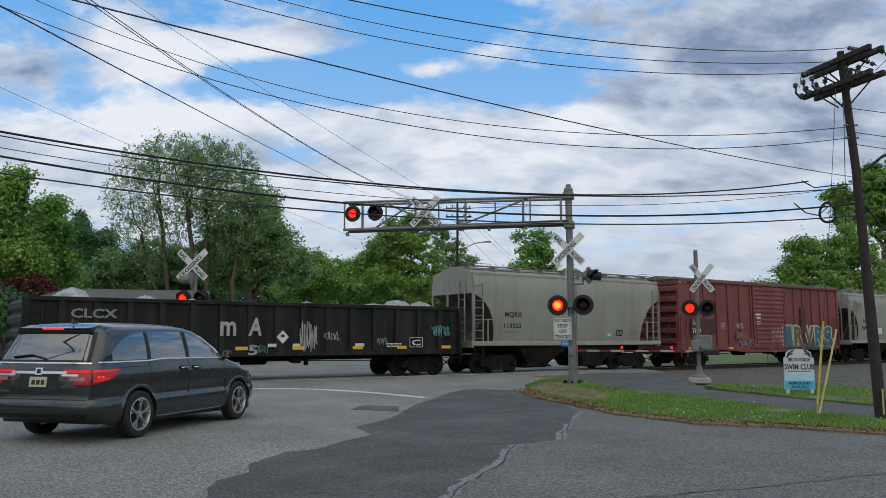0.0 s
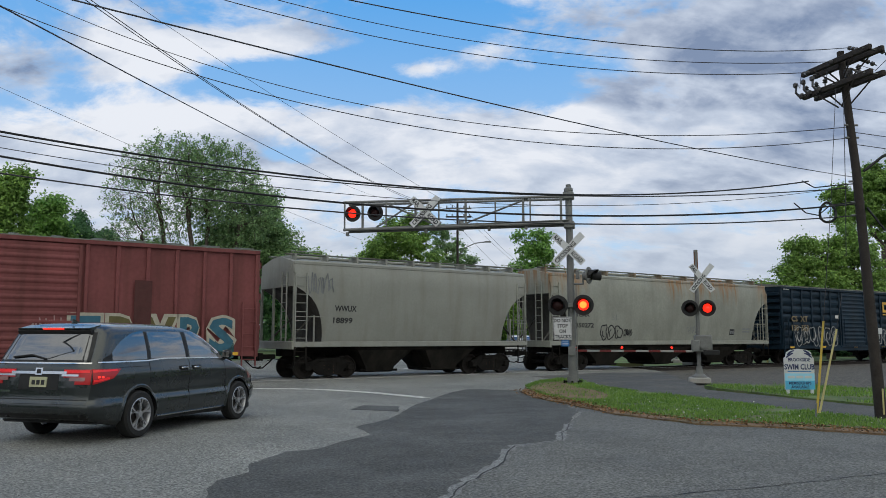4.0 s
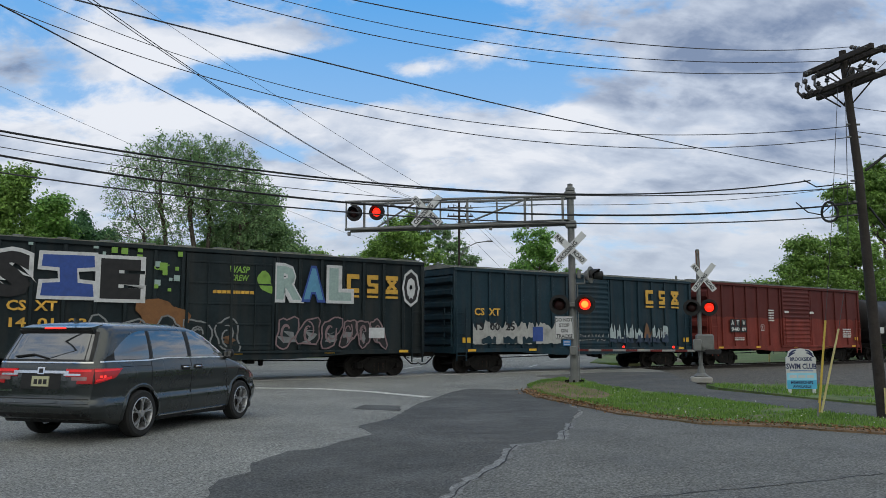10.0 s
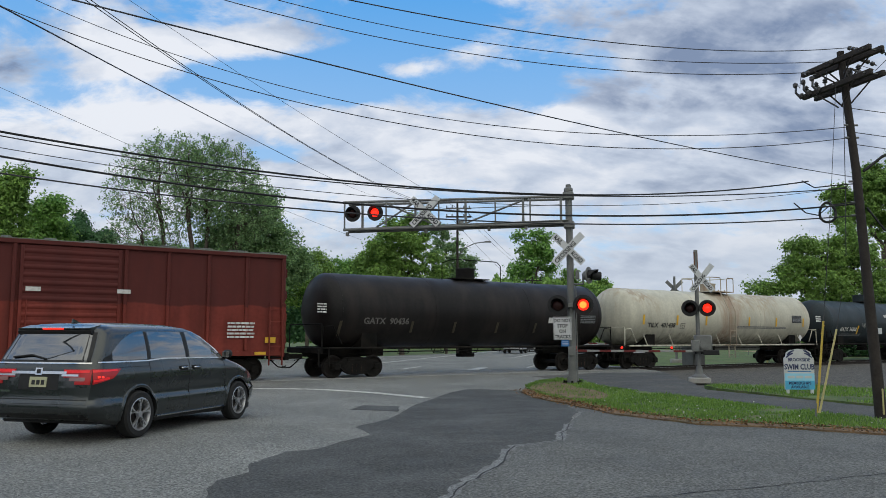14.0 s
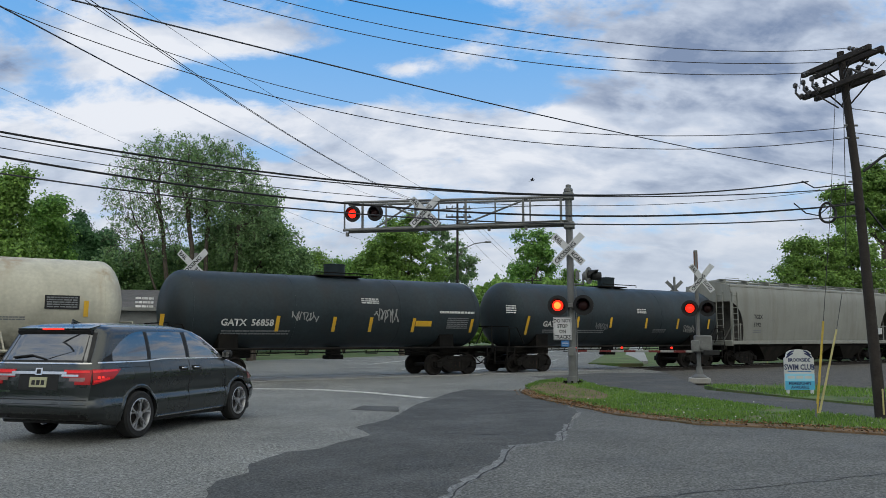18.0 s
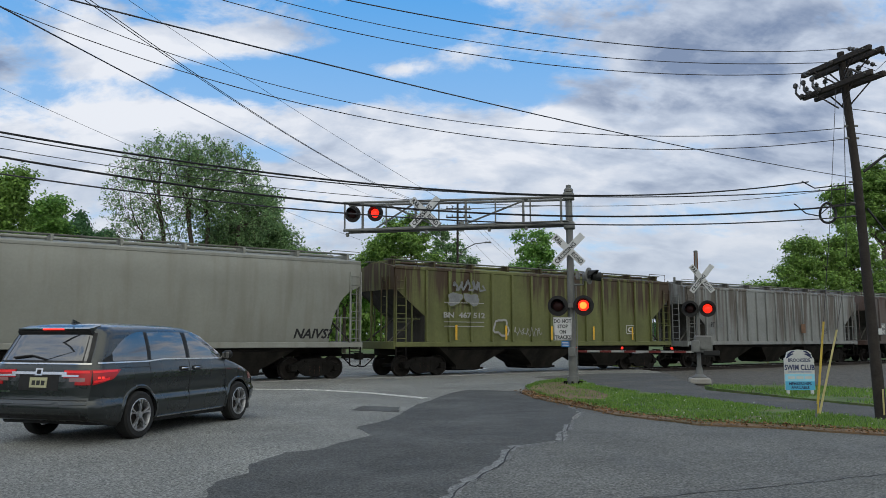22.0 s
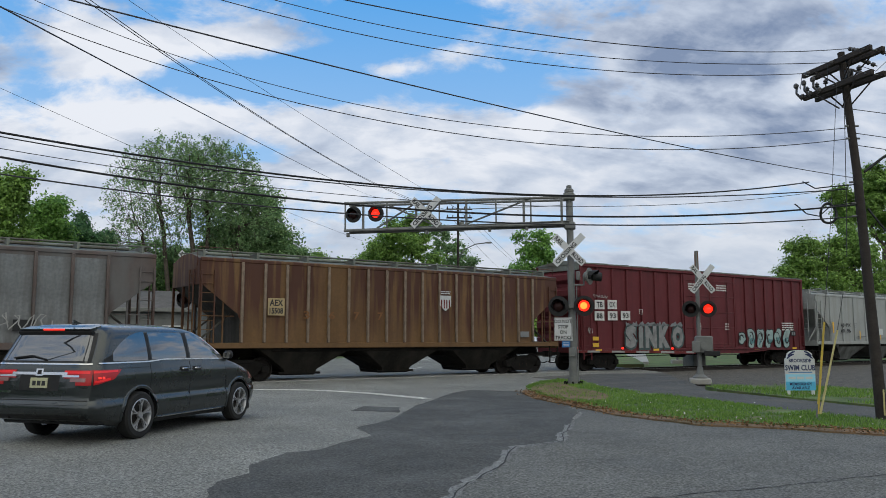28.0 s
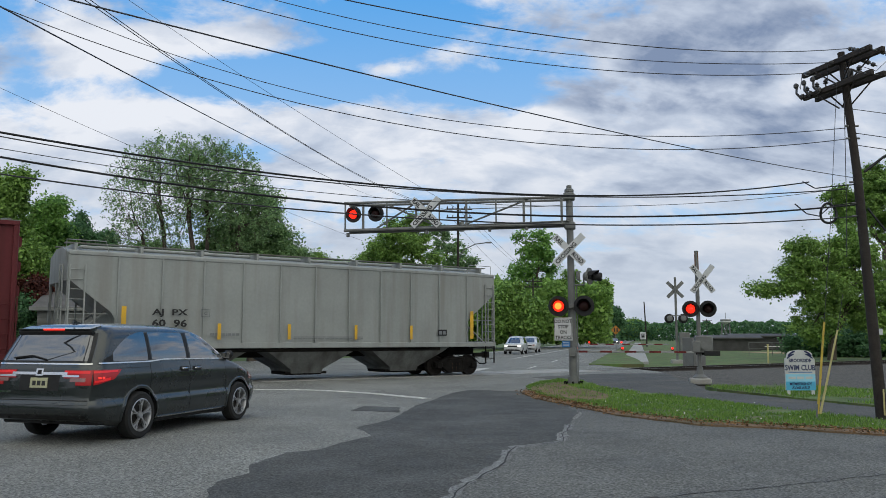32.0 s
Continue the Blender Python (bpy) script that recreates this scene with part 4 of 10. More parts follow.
for k in range(3):
    part("plate_bar", VAN.end_patch(-0.12 + 0.085 * k, -0.06 + 0.085 * k, 0.875, 0.945, 0.018, True, 0.0, 2, 2), SIGN_BLACK, pl)
part("tailgate_gap", VAN.end_patch(-0.90, 0.90, 0.655, 0.668, 0.004), PLASTIC, van)
part("bumper_trim", VAN.end_patch(-0.92, 0.92, 0.60, 0.635, 0.014), CAR_GREY, van)
part("bumper_low", VAN.end_patch(-0.88, 0.88, 0.24, 0.36, 0.004), PLASTIC, van)
part("badge_bar", VAN.end_patch(0.50, 0.78, 0.76, 0.79, 0.008), CHROME, van)
part("rear_wiper", Geo().tube([VAN.end(-0.05, 1.25, True, 0.02), VAN.end(0.22, 1.30, True, 0.03), VAN.end(0.55, 1.27, True, 0.03)], 0.012, 6), PLASTIC, van)
part("antenna_fin", Geo().prism([(0.70, 1.71), (0.90, 1.735), (0.76, 1.775), (0.72, 1.785)], -0.012, 0.012, "y"), CAR_GREY, van)
part("head_lamp", VAN.side_patch(4.55, 4.95, flat(0.78), lambda u: 0.92 - 0.03 * u, 0.01, 0, 0, -1, 8, 3), LENS_CLEAR, van)
part("underbody", Geo().box((2.55, 0, 0.24), (4.5, 1.74, 0.14), 0.03), PLASTIC, van)
part("exhaust", Geo().cyl((0.05, 0.55, 0.27), (0.4, 0.55, 0.27), 0.035, n=10), PLASTIC, van)

# the cabin stands tall and the rear bumper clears the ground
for piece in van.children_recursive:
    if piece.name.split(".")[0] in ("wheel", "rim", "brake_disc"):
        continue
    for v in piece.data.vertices:
        if v.co.z < 0.52 and v.co.x < 0.8:
            v.co.z = 0.52 - (0.52 - v.co.z) * (0.45 + 0.55 * max(0.0, v.co.x) / 0.8)
        if v.co.z > 1.2:
            v.co.z = 1.2 + (v.co.z - 1.2) * 1.14


def small_car(name, label, x, y, turn, paint, lit_front, table, scale=1.0):
    sh = Shell(table, 0.25, 0.35)
    ob = thing(name, label, "car", pose(x, y, 0, 0, 0, turn))
    part("body", sh.body(16), paint, ob)
    zt = table[-1][0]
    L_ = max(r[2] for r in table)
    part("windscreen", sh.end_patch(-0.62, 0.62, zt * 0.62, zt * 0.90, 0.006, False, 0.1), CAR_GLASS, ob)
    part("rear_window", sh.end_patch(-0.62, 0.62, zt * 0.62, zt * 0.90, 0.006, True, 0.1), CAR_GLASS, ob)
    for sy in (-1, 1):
        part("door_window", sh.side_patch(L_ * 0.22, L_ * 0.66, flat(zt * 0.62), flat(zt * 0.90), 0.004, 0.2, -0.3, sy), CAR_GLASS, ob)
        part("head_lamp", sh.end_patch(min(0.5 * sy, 0.8 * sy), max(0.5 * sy, 0.8 * sy), zt * 0.42, zt * 0.50, 0.01, False, 0, 5, 2), HEAD_LIT if lit_front else LENS_CLEAR, ob, "lit headlamp" if lit_front else "")
        part("tail_lamp", sh.end_patch(min(0.5 * sy, 0.8 * sy), max(0.5 * sy, 0.8 * sy), zt * 0.50, zt * 0.58, 0.01, True, 0, 5, 2), LENS_LIT, ob)
        for wx in (L_ * 0.19, L_ * 0.81):
            wheel(ob, wx, sy * 0.80, 0.34)
    part("grille", sh.end_patch(-0.45, 0.45, zt * 0.40, zt * 0.48, 0.01, False, 0, 5, 2), PLASTIC, ob)
    part("bumper", sh.end_patch(-0.8, 0.8, zt * 0.20, zt * 0.28, 0.01, False, 0, 8, 2), PLASTIC, ob)
    return ob


SUV_FORM = [(0.30, 0.10, 4.50, 0.82), (0.45, 0.0, 4.60, 0.90), (0.75, 0.02, 4.60, 0.91), (0.95, 0.05, 4.45, 0.90), (1.05, 0.08, 3.50, 0.87), (1.45, 0.22, 2.95, 0.74), (1.66, 0.35, 2.55, 0.62), (1.72, 0.7, 2.2, 0.35)]
SEDAN_FORM = [(0.25, 0.10, 4.55, 0.80), (0.42, 0.0, 4.65, 0.88), (0.75, 0.02, 4.62, 0.89), (0.92, 0.20, 4.2, 0.86), (1.00, 0.6, 3.4, 0.82), (1.30, 1.1, 2.75, 0.66), (1.44, 1.5, 2.4, 0.45)]
small_car("suv", "silver sport utility car with lit headlamps on the far road", 7.55, 81.0, -103.5, CAR_SILVER, True, SUV_FORM)
small_car("suv", "silver car behind another on the far road", 9.9, 90.0, -103.5, CAR_SILVER, False, SUV_FORM)
small_car("sedan", "dark car waiting far down the road", 40.0, 190.0, -103.5, CAR_DARK, True, SEDAN_FORM)
small_car("sedan", "pale car far down the road", 48.0, 230.0, -103.5, CAR_SILVER, True, SEDAN_FORM)


# ---- crossing signals ----
FACING = -13.5
LAMPS = []


def lamp_ball_mesh(r, core):
    w = Geo()
    n, rows = 20, 14
    prof = [(-r * math.cos(math.pi * k / rows), r * math.sin(math.pi * k / rows)) for k in range(rows + 1)]
    o, vs = Vector((0, 0, 0)), []
    for a, q in prof:
        vs += [(max(q, 1e-4) * math.cos(2 * math.pi * i / n), a, max(q, 1e-4) * math.sin(2 * math.pi * i / n)) for i in range(n)]
    k0 = len(w.v)
    w.v.extend(vs)
    for j in range(rows):
        for i in range(n):
            w.f.append((j * n + i, j * n + (i + 1) % n, (j + 1) * n + (i + 1) % n, (j + 1) * n + i))
            w.m.append(1 if j < 3 else (0 if j < 7 else 2))
    return w.mesh("lamp", [LAMP_ON, LAMP_CORE if core else LAMP_ON, LAMP_OFF], 60)


def flasher(sig, x, y, z, r, first, lag, turn=0.0, blank=False, core=False):
    """One lamp: round backboard, housing, hood and the turning lamp inside. first: it is the one lit at the start."""
    m = pose(x, y, z, 0, 0, turn)
    w = Geo()
    w.lathe([(-0.02, 0.02), (-0.02, r), (0.01, r), (0.015, r * 0.97), (0.02, 0.15)], (0, 0, 0), (0, 1, 0), n=30)
    w.lathe([(0.015, r * 0.62), (0.14, r * 0.55), (0.20, r * 0.35), (0.22, 0.02)], (0, 0, 0), (0, 1, 0), n=24)
    house = part("lamp_housing", w, BLACK_PAINT if not blank else GALV, sig, "round black backboard with lamp housing", at=m)
    w = Geo()
    q, out, inn = r * 0.66, [], []
    angs = [radians(-35 + 250 * k / 18) for k in range(19)]
    for a in angs:
        long = 0.32 * (0.35 + 0.65 * max(0.0, math.sin(a)))
        out.append([(q * math.cos(a), -0.02, q * math.sin(a)), (q * math.cos(a), -0.02 - long, q * math.sin(a))])
        inn.append([((q - 0.012) * math.cos(a), -0.02, (q - 0.012) * math.sin(a)), ((q - 0.012) * math.cos(a), -0.02 - long, (q - 0.012) * math.sin(a))])
    w.loft(out, closed=False)
    w.loft(inn, closed=False)
    part("hood", w, BLACK_PAINT, house)
    if not blank:
        bulb = part("lamp", shared(("ball", r, core), lambda: lamp_ball_mesh(r * 0.55, core)), None, house, "red crossing lamp, flashing in turn", at=pose(0, 0, 0))
        LAMPS.append((bulb, first, lag))
    return house


def crossbuck(sig, x, y, z, arm, wide, turn=0.0, words=True, tilt=45, backs=None):
    """Two crossed boards. Returns nothing; the words are thin sheets on the boards."""
    for k, (ang, text) in enumerate(((tilt, "RAIL  ROAD"), (-tilt, "CROSSING"))):
        yy = y - 0.012 * k - 0.006
        g = Geo().box((0, 0, 0), (arm, 0.010, wide), 0.002)
        b = part("crossbuck_board", g, SIGN_WHITE, sig, "white crossed board", at=pose(x, yy, z, 0, ang, 0))
        if words:
            sz = wide * 0.86
            if k == 0:
                lettering("lettering", "RAIL", sz, SIGN_BLACK, b, -arm * 0.46, -0.008, -sz * 0.34, 0.82)
                lettering("lettering", "ROAD", sz, SIGN_BLACK, b, arm * 0.12, -0.008, -sz * 0.34, 0.82)
            else:
                lettering("lettering", "CROSSING", sz, SIGN_BLACK, b, -arm * 0.45, -0.008, -sz * 0.34, 0.95 * arm / 1.36)
        if backs:
            part("crossbuck_board", Geo().box((0, 0, 0), (arm, 0.010, wide), 0.002), backs, sig, "bare metal back of a crossed board", at=pose(x, y + 0.16, z, 0, ang, 0))


# cantilever signal
sig = thing("crossing_signal", "grey steel cantilever crossing signal with flashing red lamps", "crossing signal", pose(4.32, 27.13, 0, 0, -0.5, FACING), group="crossing signals")
w = Geo()
w.cyl((0, 0, 0.05), (0, 0, 2.2), 0.140, 0.135, 18)
w.cyl((0, 0, 2.2), (0, 0, 6.55), 0.122, 0.115, 18)
w.lathe([(0, 0.13), (0.02, 0.155), (0.10, 0.155), (0.16, 0.09), (0.24, 0.09), (0.26, 0.05)], (0, 0, 6.5), (0, 0, 1), 16)
part("mast", w, GALV, sig)
w = Geo()
w.lathe([(0, 0.34), (0.05, 0.34), (0.06, 0.20), (0.30, 0.19)], (0, 0, 0.0), (0, 0, 1), 18)
for k in range(8):
    a = 2 * math.pi * k / 8
    part("anchor_bolt", Geo().cyl((0.28 * math.cos(a), 0.28 * math.sin(a), 0.0), (0.28 * math.cos(a), 0.28 * math.sin(a), 0.16), 0.035, n=8), BLACK_IRON, sig)
part("base_flange", w, GALV, sig)
for z in (6.36, 5.36):
    part("mast_clamp", Geo().box((0, 0, z), (0.36, 0.42, 0.24), 0.03), GALV, sig)
ARM = 8.0
for zt, zb in ((6.30, 5.40),):
    w = Geo()
    for yy in (-0.28, 0.28):
        w.tube([(-0.15, yy, zt), (-ARM, yy, zt + 0.16)], 0.045, 8)
    part("top_chord", w, GALV, sig)
    w = Geo()
    for yy in (-0.28, 0.28):
        w.tube([(-0.15, yy, zb), (-ARM, yy, zb + 0.06)], 0.050, 8)
    w.box((-ARM / 2, 0, zb + 0.10), (ARM, 0.55, 0.03), 0.004)
    part("bottom_chord", w, GALV, sig)
    for k, q in enumerate((0.03, 0.16, 0.19, 0.31, 0.44, 0.56, 0.665, 0.80, 0.91, 0.995)):
        x = -ARM * q
        part("truss_post", Geo().box((x, -0.28, (zt + zb) / 2 + 0.1 * q), (0.05 if k % 2 else 0.08, 0.05, zt - zb + 0.05), 0.005), GALV, sig)
    for a, b in (((-ARM * 0.17, zt), (-ARM * 0.47, zb + 0.05)), ((-ARM * 0.56, zb + 0.05), (-ARM * 0.80, zt + 0.05)), ((-ARM * 0.86, zb + 0.05), (-ARM * 0.68, zt))):
        part("truss_brace", Geo().tube([(a[0], -0.24, a[1]), (b[0], -0.24, b[1])], 0.032, 6), GALV, sig)
    part("walk_rail", Geo().tube([(-0.2, -0.30, zb + 0.62), (-ARM * 0.7, -0.30, zb + 0.66)], 0.014, 6), GALV, sig)
    for q in (0.18, 0.34, 0.62, 0.985):
        part("hanger_bracket", Geo().box((-ARM * q, -0.2, zb - 0.09), (0.09, 0.12, 0.14), 0.01), GALV, sig)
crossbuck(sig, -4.95, -0.40, 5.98, 1.36, 0.235, backs=GALV)
flasher(sig, -7.62, -0.36, 6.02, 0.29, True, 0.46)
flasher(sig, -6.78, -0.36, 6.02, 0.29, False, 0.46)
crossbuck(sig, -0.03, -0.24, 4.52, 1.36, 0.235)
part("lamp_arm", Geo().cyl((-0.5, -0.12, 2.64), (0.5, -0.12, 2.64), 0.04, n=8).box((0, -0.02, 2.64), (0.42, 0.42, 0.16), 0.03), GALV, sig)
flasher(sig, -0.42, -0.26, 2.64, 0.34, True, 0.33, core=True)
flasher(sig, 0.42, -0.26, 2.64, 0.34, False, 0.33, core=True)
# side lamp pair that points along the cross street
part("lamp_bracket", Geo().tube([(0.1, 0, 3.35), (0.42, -0.05, 3.35), (0.42, -0.05, 3.62)], 0.035, 8).box((0.24, -0.05, 3.66), (0.12, 0.2, 0.3), 0.02), GALV, sig)
side_lamp = flasher(sig, 0.62, -0.22, 3.62, 0.28, False, 0.33, turn=70, blank=True)
w = Geo()
w.cyl((0.70, -0.10, 3.62), (0.98, 0.02, 3.60), 0.13, 0.15, 14)
part("lamp_hood", w, BLACK_PAINT, sig)
board = part("sign_board", Geo().box((-0.28, -0.28, 1.88), (0.60, 0.012, 0.76), 0.004), SIGN_WHITE, sig, "white sign with black words and border")
for dz, dx, sx, sz in ((0.36, 0, 0.57, 0.012), (-0.36, 0, 0.57, 0.012), (0, 0.28, 0.012, 0.73), (0, -0.28, 0.012, 0.73)):
    part("sign_border", Geo().box((-0.28 + dx, -0.288, 1.88 + dz), (sx, 0.004, sz), 0), SIGN_BLACK, board)
for k, t in enumerate(("DO NOT", "STOP", "ON", "TRACKS")):
    lettering("lettering", t, 0.165, SIGN_BLACK, board, -0.28, -0.288, 2.08 - 0.178 * k, 0.86, "CENTER")
part("id_plate", Geo().box((-0.20, -0.27, 1.38), (0.26, 0.012, 0.20), 0.004), SIGN_BLUE, sig, "small blue plate")
for k in range(3):
    part("plate_line", Geo().box((-0.20, -0.278, 1.43 - 0.05 * k), (0.2, 0.003, 0.016), 0), SIGN_WHITE, sig)
part("junction_box", Geo().box((0.0, -0.24, 1.12), (0.22, 0.16, 0.3), 0.02), GALV, sig)
part("conduit", Geo().tube([(0.17, -0.10, 0.1), (0.18, -0.10, 2.5), (0.18, -0.10, 3.3)], 0.018, 6), GALV, sig)

# gate signal
gate = thing("gate_signal", "grey crossing gate signal with lowered striped arm", "crossing signal", pose(9.31, 29.65, -0.02, 0, 0, FACING), group="crossing signals")
w = Geo()
w.cyl((0, 0, 0.1), (0, 0, 4.78), 0.075, 0.07, 14)
w.lathe([(0, 0.07), (0.02, 0.08), (0.05, 0.05)], (0, 0, 4.76), (0, 0, 1), 12)
part("mast", w, GALV, gate)
part("mast_cap_bar", Geo().box((0, 0, 4.40), (0.14, 0.12, 0.7), 0.02), RUST, gate)
part("foundation", Geo().box((0, 0, 0.05), (0.75, 0.75, 0.22), 0.04), CONCRETE, gate)
part("base_flange", Geo().lathe([(0.14, 0.26), (0.20, 0.26), (0.30, 0.14), (0.55, 0.10)], (0, 0, 0), (0, 0, 1), 14), GALV, gate)
crossbuck(gate, 0.18, -0.12, 3.76, 1.22, 0.2, tilt=52)
part("lamp_arm", Geo().cyl((-0.36, -0.05, 2.72), (0.42, -0.05, 2.72), 0.03, n=8), GALV, gate)
flasher(gate, -0.27, -0.16, 2.66, 0.30, True, 0.33)
flasher(gate, 0.34, -0.16, 2.66, 0.30, False, 0.33)
part("gate_mechanism", Geo().box((0.16, 0, 1.38), (0.62, 0.5, 0.62), 0.05).box((-0.12, -0.28, 1.3), (0.3, 0.12, 0.42), 0.03).cyl((0.16, -0.3, 1.32), (0.16, 0.3, 1.32), 0.13, n=14), GALV, gate)
part("counterweight", Geo().box((0.42, -0.30, 1.06), (0.55, 0.06, 0.18), 0.02).box((0.30, 0.30, 1.06), (0.8, 0.06, 0.14), 0.02), BLACK_PAINT, gate)
arm_z = 1.10
arm = part("gate_arm", Geo().box((-2.35, -0.30, arm_z), (4.3, 0.05, 0.075), 0.01), ARM_WHITE, gate, "white gate arm with red stripes")
for k in range(5):
    part("arm_stripe", Geo().box((-4.2 + k * 0.88, -0.327, arm_z), (0.42, 0.004, 0.074), 0), RED_PAINT, arm)
for x in (-4.42, -2.72, -0.95):
    lampy = part("arm_lamp", Geo().lathe([(-0.05, 0.02), (-0.05, 0.045), (0.05, 0.045), (0.06, 0.02)], (x, -0.30, arm_z + 0.13), (0, 1, 0), 14), LAMP_ON, arm, "small lit red gate lamp")
    part("lamp_foot", Geo().box((x, -0.30, arm_z + 0.07), (0.08, 0.06, 0.05), 0.01), BLACK_PAINT, lampy)

# signal on the near side of the other lane, behind the track
west = thing("crossing_signal", "grey crossing signal with crossbuck behind the track", "crossing signal", pose(-9.70, 31.6, -0.15, 0, 0, FACING), group="crossing signals")
part("mast", Geo().cyl((0, 0, 0.1), (0, 0, 5.0), 0.085, 0.08, 14), GALV, west)
part("foundation", Geo().box((0, 0, 0.08), (0.8, 0.8, 0.2), 0.04), CONCRETE, west)
crossbuck(west, -0.06, -0.14, 4.52, 1.62, 0.26, tilt=42)
part("lamp_arm", Geo().cyl((-0.5, -0.06, 3.2), (0.5, -0.06, 3.2), 0.035, n=8), GALV, west)
flasher(west, -0.36, -0.2, 3.20, 0.33, True, 0.33)
flasher(west, 0.42, -0.2, 3.20, 0.33, False, 0.33)
part("upper_lamp", Geo().cyl((-0.55, -0.2, 3.95), (-0.1, -0.15, 3.95), 0.15, 0.2, 14).lathe([(0, 0.28), (0.03, 0.28), (0.1, 0.14)], (-0.08, -0.15, 3.95), (1, 0.1, 0), 18), GALV, west)

# signal beyond the track, facing away, with its own gate
far = thing("crossing_signal", "grey crossing signal beyond the track, seen from behind", "crossing signal", pose(16.0, 55.8, -0.15, 0, 0, FACING + 6), group="crossing signals")
part("mast", Geo().cyl((0, 0, 0.1), (0, 0, 5.9), 0.085, 0.08, 12), GALV, far)
part("foundation", Geo().box((0, 0, 0.1), (0.8, 0.8, 0.3), 0.04), CONCRETE, far)
for a in (45, -45):
    part("crossbuck_board", Geo().box((0, 0, 0), (1.5, 0.012, 0.24), 0.002), GALV, far, "bare metal back of a crossed board", at=pose(0, 0.1 + a * 0.0004, 5.05, 0, a, 0))
part("lamp_arm", Geo().cyl((-0.5, 0, 3.25), (0.5, 0, 3.25), 0.035, n=8), GALV, far)
for x in (-0.46, 0.46):
    w = Geo()
    w.lathe([(-0.02, 0.02), (-0.02, 0.33), (0.02, 0.33), (0.03, 0.1)], (x, 0, 3.05), (0, 1, 0), 24)
    w.lathe([(-0.22, 0.02), (-0.2, 0.15), (-0.02, 0.24)], (x, 0, 3.05), (0, 1, 0), 20)
    part("lamp_housing", w, BLACK_PAINT, far)
    part("lamp_back", Geo().lathe([(-0.26, 0.02), (-0.25, 0.16), (-0.21, 0.20)], (x, 0, 3.05), (0, 1, 0), 20), GALV, far)
part("gate_mechanism", Geo().box((0.5, 0, 1.45), (0.7, 0.6, 1.3), 0.05), GALV, far)
farm = part("gate_arm", Geo().box((-3.3, 0.3, 1.28), (5.6, 0.05, 0.09), 0.01), ARM_WHITE, far, "white gate arm with red stripes")
for k in range(5):
    part("arm_stripe", Geo().box((-5.6 + k * 1.1, 0.272, 1.28), (0.55, 0.004, 0.088), 0), RED_PAINT, farm)
for x in (-5.9, -3.7):
    part("arm_lamp", Geo().lathe([(-0.05, 0.02), (-0.05, 0.07), (0.05, 0.07), (0.06, 0.02)], (x, 0.3, 1.42), (0, 1, 0), 12), LAMP_ON, farm, "small lit red gate lamp")

# ---- utility pole and wires ----
pole = thing("utility_pole", "dark weathered wooden utility pole with two double crossarms", "utility pole", pose(8.62, 16.15, 0))
part("shaft", Geo().tube([(0, 0, 0), (-0.10, 0.03, 2.5), (-0.20, 0.06, 5.0), (-0.36, 0.13, 7.50)], 0.112, 14, 0.070), POLE_WOOD, pole)
INSULATOR = material("dark_porcelain", (0.07, 0.065, 0.065), 0.3, vary=0.1, bump=0.0)
FOOT = Vector((8.62, 16.15, 0))
ARM_WAY = Vector((0.292, -0.956, 0))
ARM_ACROSS = Vector((0.956, 0.292, 0))


def on_arm(z, u, across=0.0, rise=0.0):
    """A place on a crossarm: u metres from its middle, across its pair."""
    return Vector((8.265, 16.29, z)) - FOOT + ARM_WAY * u + ARM_ACROSS * across + Vector((0, 0, rise))


turned = Matrix(((ARM_WAY.x, ARM_ACROSS.x, 0), (ARM_WAY.y, ARM_ACROSS.y, 0), (0, 0, 1)))
for zc in (7.28, 6.78):
    for across in (-0.155, 0.155):
        part("crossarm", Geo().box(on_arm(zc, 0.0, across), (1.87, 0.09, 0.115), 0.012, turned), POLE_WOOD, pole)
    for u in (-0.82, 0.0, 0.82):
        part("arm_bolt", Geo().cyl(on_arm(zc, u, -0.24), on_arm(zc, u, 0.24), 0.012, n=6), GALV, pole)
    for across in (-0.20, 0.20):
        part("arm_brace", Geo().tube([on_arm(zc, -0.55, across, -0.03), on_arm(zc, -0.04, across * 0.4, -0.46)], 0.017, 6), POLE_WOOD, pole)
        part("arm_brace", Geo().tube([on_arm(zc, 0.55, across, -0.03), on_arm(zc, 0.04, across * 0.4, -0.46)], 0.017, 6), POLE_WOOD, pole)


def insulator_string(a, b, bells):
    g_ = Geo()
    a, b = Vector(a), Vector(b)
    d = b - a
    g_.cyl(a, b, 0.012, n=6)
    for k in range(bells):
        o = a + d * ((k + 0.6) / (bells + 0.4))
        g_.lathe([(-0.045, 0.020), (-0.030, 0.044), (0.020, 0.046), (0.040, 0.020)], o, d, 10)
    return part("strain_insulator", g_, INSULATOR, pole)


for tail, u, z in (((8.38, 16.20, 7.56), 0.70, 7.28), ((8.01, 16.20, 7.26), -0.05, 7.28), ((7.53, 16.20, 7.03), -0.80, 7.28)):
    insulator_string(Vector(tail) - FOOT, on_arm(z, u, -0.20), 3)
for u in (0.80, 0.30):
    insulator_string(on_arm(7.28, u, 0.20), on_arm(7.28, u, 0.62, -0.10), 3)
for u, across in ((-0.84, -0.15), (-0.55, -0.15), (-0.30, -0.15), (0.60, -0.15), (0.34, 0.15)):
    g_ = Geo()
    g_.cyl(on_arm(6.78, u, across, 0.04), on_arm(6.78, u, across, 0.16), 0.014, n=8)
    g_.lathe([(0.13, 0.028), (0.15, 0.055), (0.17, 0.030), (0.19, 0.052), (0.22, 0.028), (0.24, 0.012)], on_arm(6.78, u, across), (0, 0, 1), 12)
    part("insulator", g_, INSULATOR, pole)
